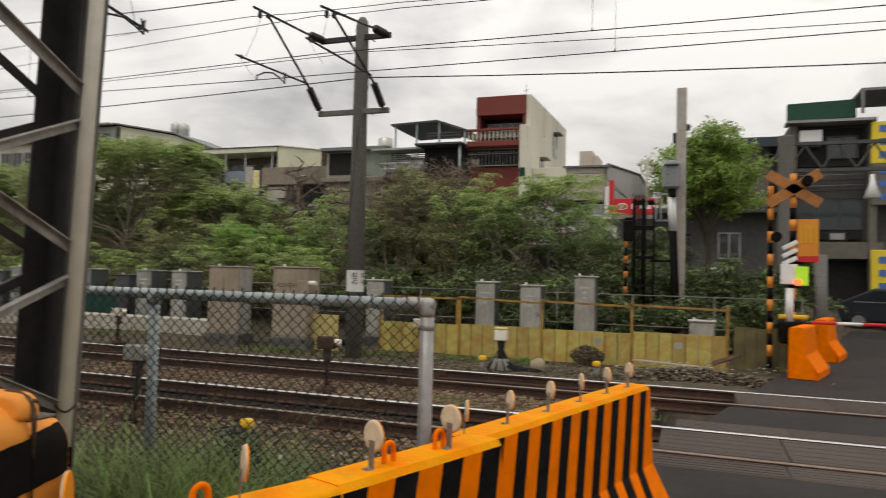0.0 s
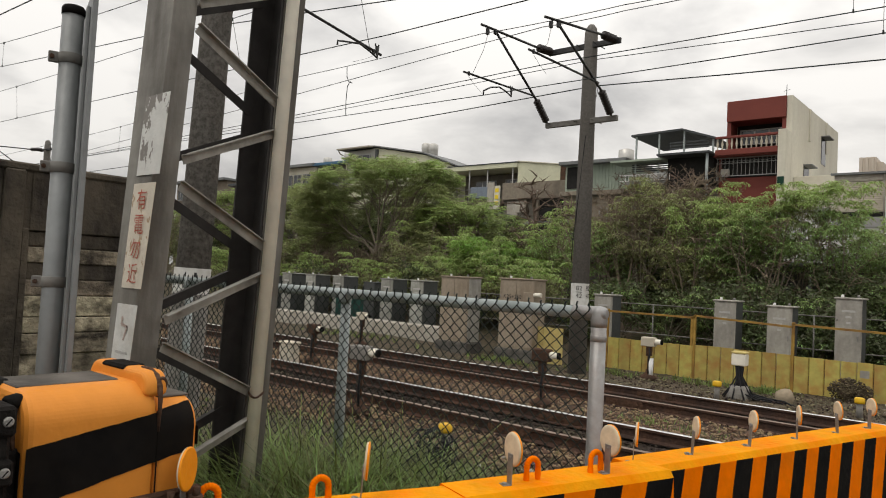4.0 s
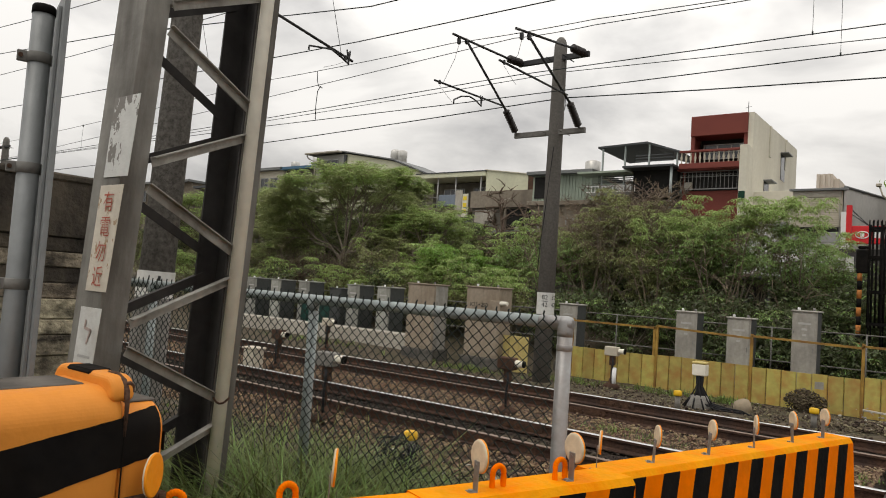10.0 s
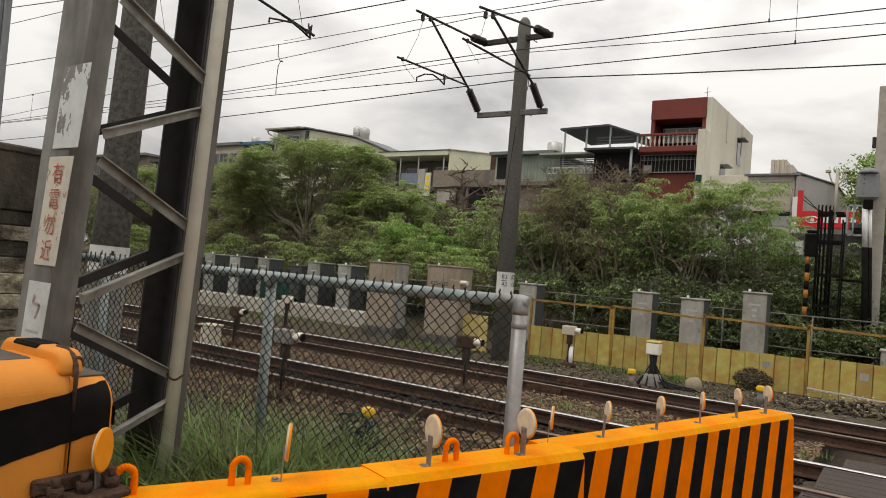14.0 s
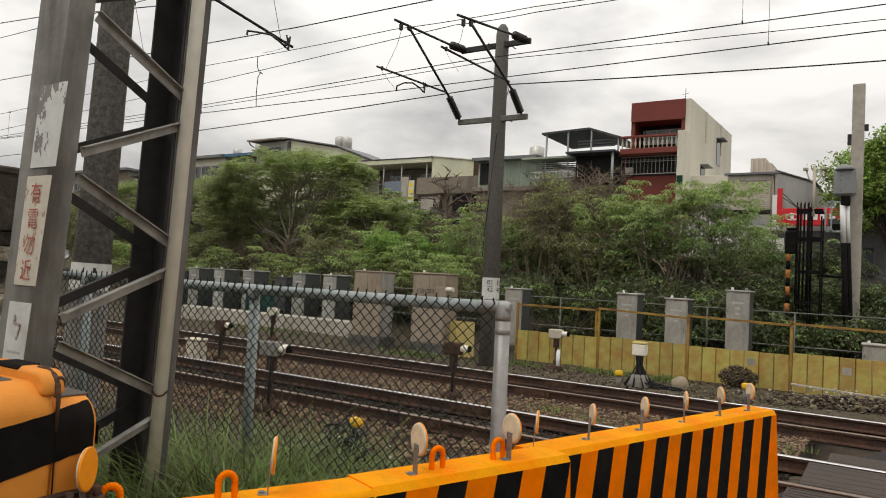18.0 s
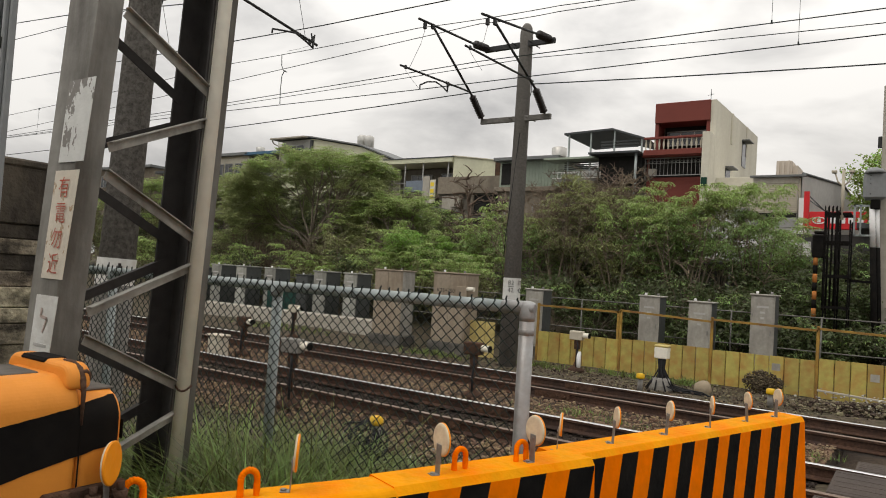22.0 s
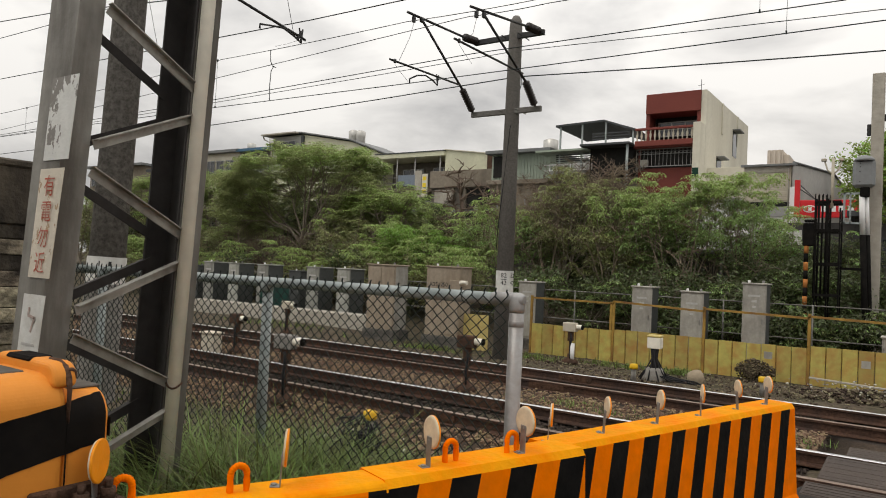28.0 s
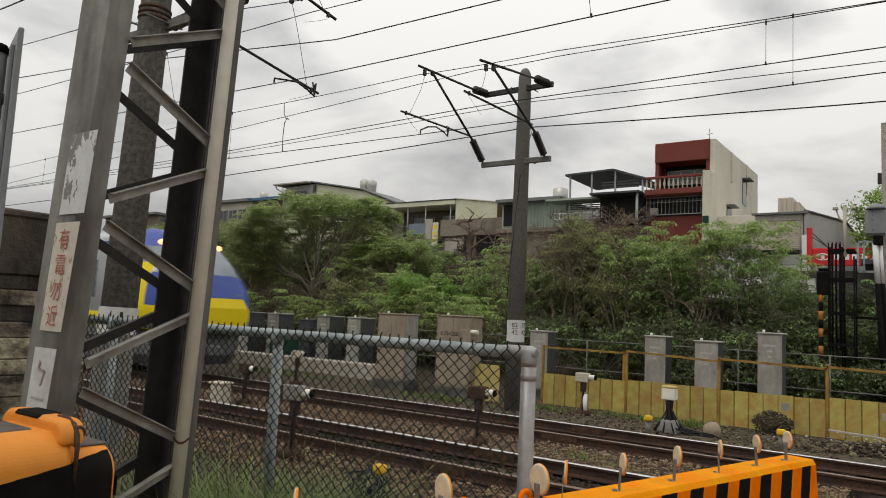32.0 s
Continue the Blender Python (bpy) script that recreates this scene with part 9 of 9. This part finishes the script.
# ---- train ----
def build_train():
    t = thing("commuter_train", 0, 9.745, 0, 0, label="blue, yellow and silver commuter train running on the far track", category="train")

    def section(x, w, z0, z1, r):
        pts = [(x, -w * 0.93, z0), (x, -w, z0 + 0.35), (x, -w, z1 - r)]
        pts += [(x, -w + r * (1 - math.cos(a)), z1 - r + r * math.sin(a) * 0.8) for a in [math.pi / 2 * k / 5 for k in range(1, 5)]]
        pts += [(x, -w * 0.35, z1 - 0.04), (x, 0, z1)]
        return pts + [(p[0], -p[1], p[2]) for p in pts[-2::-1]]

    def skin(name, secs, material, label):
        g = Geo()
        n = len(secs[0])
        for s in secs:
            g.v += s
        for i in range(len(secs) - 1):
            for k in range(n - 1):
                g.f.append((i * n + k, i * n + k + 1, (i + 1) * n + k + 1, (i + 1) * n + k))
                g.s.append(0)
                g.smooth.append(True)
        g.f += [tuple(range(n)), tuple((len(secs) - 1) * n + k for k in range(n))[::-1]]
        g.s += [0, 0]
        g.smooth += [False, False]
        return part(name, g, material, t, label)
    for c in range(3):
        xa = -1.95 - 20.3 * c
        xb = xa - 19.8
        skin("car_body", [section(x, 1.43, 0.85, 3.72, 0.55) for x in (xb, xa)], M["t_silver"], "silver ribbed car body")
        part("roof_band", Geo().box(xb, xa, -1.436, 1.436, 3.02, 3.2), M["t_blue"], t, "blue band below the roof")
        part("waist_band", Geo().box(xb, xa, -1.438, 1.438, 1.1, 1.42), M["t_yellow"], t, "yellow waist band")
        for k in range(8):
            x = xb + 1.2 + k * 2.35
            part("side_window", Geo().box(x, x + 1.4, -1.445, 1.445, 1.75, 2.65, 0.01), M["glass"], t)
        part("underframe", Geo().box(xb + 0.3, xa - 0.3, -1.25, 1.25, 0.3, 0.86, 0.03), M["t_grey"], t)
        for k in (0.15, 0.85):
            for dx in (-1.05, 1.05):
                for s in (-1, 1):
                    x = xb + (xa - xb) * k + dx
                    part("wheel", Geo().cyl((x, s * 0.5, 0.43), (x, s * 0.62, 0.43), 0.43, n=20), M["rust"], t)
    # nose, tip at x = 0: one rounded form, cut into bumper, panel, windscreen and brow
    part("nose_skirt", Geo().box(-1.95, -0.3, -1.15, 1.15, 0.25, 1.12, 0.25), M["t_grey"], t, "grey skirt")
    stations = [(-1.95, 3.72, 1.43), (-1.6, 3.62, 1.43), (-1.25, 3.42, 1.42), (-1.0, 3.2, 1.40), (-0.75, 2.95, 1.36), (-0.5, 2.66, 1.30), (-0.3, 2.4, 1.22), (-0.15, 2.1, 1.12), (-0.06, 1.85, 1.0), (0.0, 1.62, 0.86)]
    levels = [1.08, 1.2, 1.4, 1.62, 1.85, 2.1, 2.37, 2.6, 2.85, 3.1, 3.3, 3.5, 3.64, 3.72]

    def ring(x, top, w):
        out = []
        for z in levels:
            z = min(z, top)
            k = max(0.0, (z - 1.62) / (top - 1.5))
            out.append((x, -w * max(0.0, 1 - k ** 2.6) ** 0.45 * (0.9 + 0.1 * min(1, (z - 1.08) / 0.3)), z))
        return out + [(px, -py, pz) for px, py, pz in out[::-1]]
    rings = [ring(*q) for q in stations]
    skins = {"nose_bumper": (Geo(), "t_yellow", "yellow rounded bumper"), "nose_panel": (Geo(), "t_blue", "blue nose panel"), "windscreen": (Geo(), "t_screen", "sloping grey windscreen"),
             "nose_cheek": (Geo(), "t_yellow", "yellow cheek beside the nose panel"), "brow": (Geo(), "t_blue", "blue brow above the windscreen"), "cab_side": (Geo(), "t_silver", "silver cab side")}
    n = len(rings[0])
    for i in range(len(rings) - 1):
        for k in range(n - 1):
            quad = [rings[i][k], rings[i + 1][k], rings[i + 1][k + 1], rings[i][k + 1]]
            z = sum(q[2] for q in quad) / 4
            if max(q[2] for q in quad) - min(q[2] for q in quad) < 1e-4 and max(q[1] for q in quad) - min(q[1] for q in quad) < 1e-4:
                continue
            x = sum(q[0] for q in quad) / 4
            which = "nose_bumper" if z < 1.62 else "nose_cheek" if (x < -0.7 or x > -0.1) and z < 2.5 else "nose_panel" if z < 2.37 else "brow" if z > 3.12 else "windscreen" if x > -1.45 else "cab_side"
            skins[which][0].add(quad, [(0, 1, 2, 3)], 0, True)
    skins["nose_bumper"][0].add(rings[-1], [tuple(range(n))], 0, True)
    for name, (g, mtl, lab) in skins.items():
        ob = part(name, g, M[mtl], t, lab)
        bm = bmesh.new()
        bm.from_mesh(ob.data)
        bmesh.ops.remove_doubles(bm, verts=bm.verts, dist=0.0005)
        bm.to_mesh(ob.data)
        bm.free()
    part("cheek", Geo().box(-1.95, -1.3, -1.455, -1.425, 1.66, 2.5, 0.01), M["t_yellow"], t, "yellow cheek stripe")
    for y in (-0.75, 0.75):
        part("headlamp", Geo().lathe((-1.2, y, 3.24), (-1.02, y, 3.22), [(0, 0.10), (0.7, 0.10), (1, 0.07)], 16), M["headlamp"], t, "lit round headlamp")
        part("lower_lamp", Geo().box(-0.4, -0.09, y - 0.18, y + 0.12, 1.82, 2.0, 0.05), M["t_screen"], t, "grey lamp cluster")
    # low roofline
    for ob in t.children:
        for v in ob.data.vertices:
            if v.co.z > 2.6:
                v.co.z = 2.6 + 0.8 * (v.co.z - 2.6)
        ob.data.update()
    part("coupler", Geo().box(-0.35, 0.15, -0.15, 0.15, 0.5, 0.75, 0.04), M["t_grey"], t)
    return t


train = build_train()


def motions():
    # the nose passes x = -13.0 m at 32 s, 17 m/s along the far track
    walk(train, [(tt, pose(-13.0 - 17.0 * (32.0 - tt), 9.745, 0)) for tt in (0.0, 8.0, 16.0, 24.0, 30.0, 31.0, 32.0)])


motions()
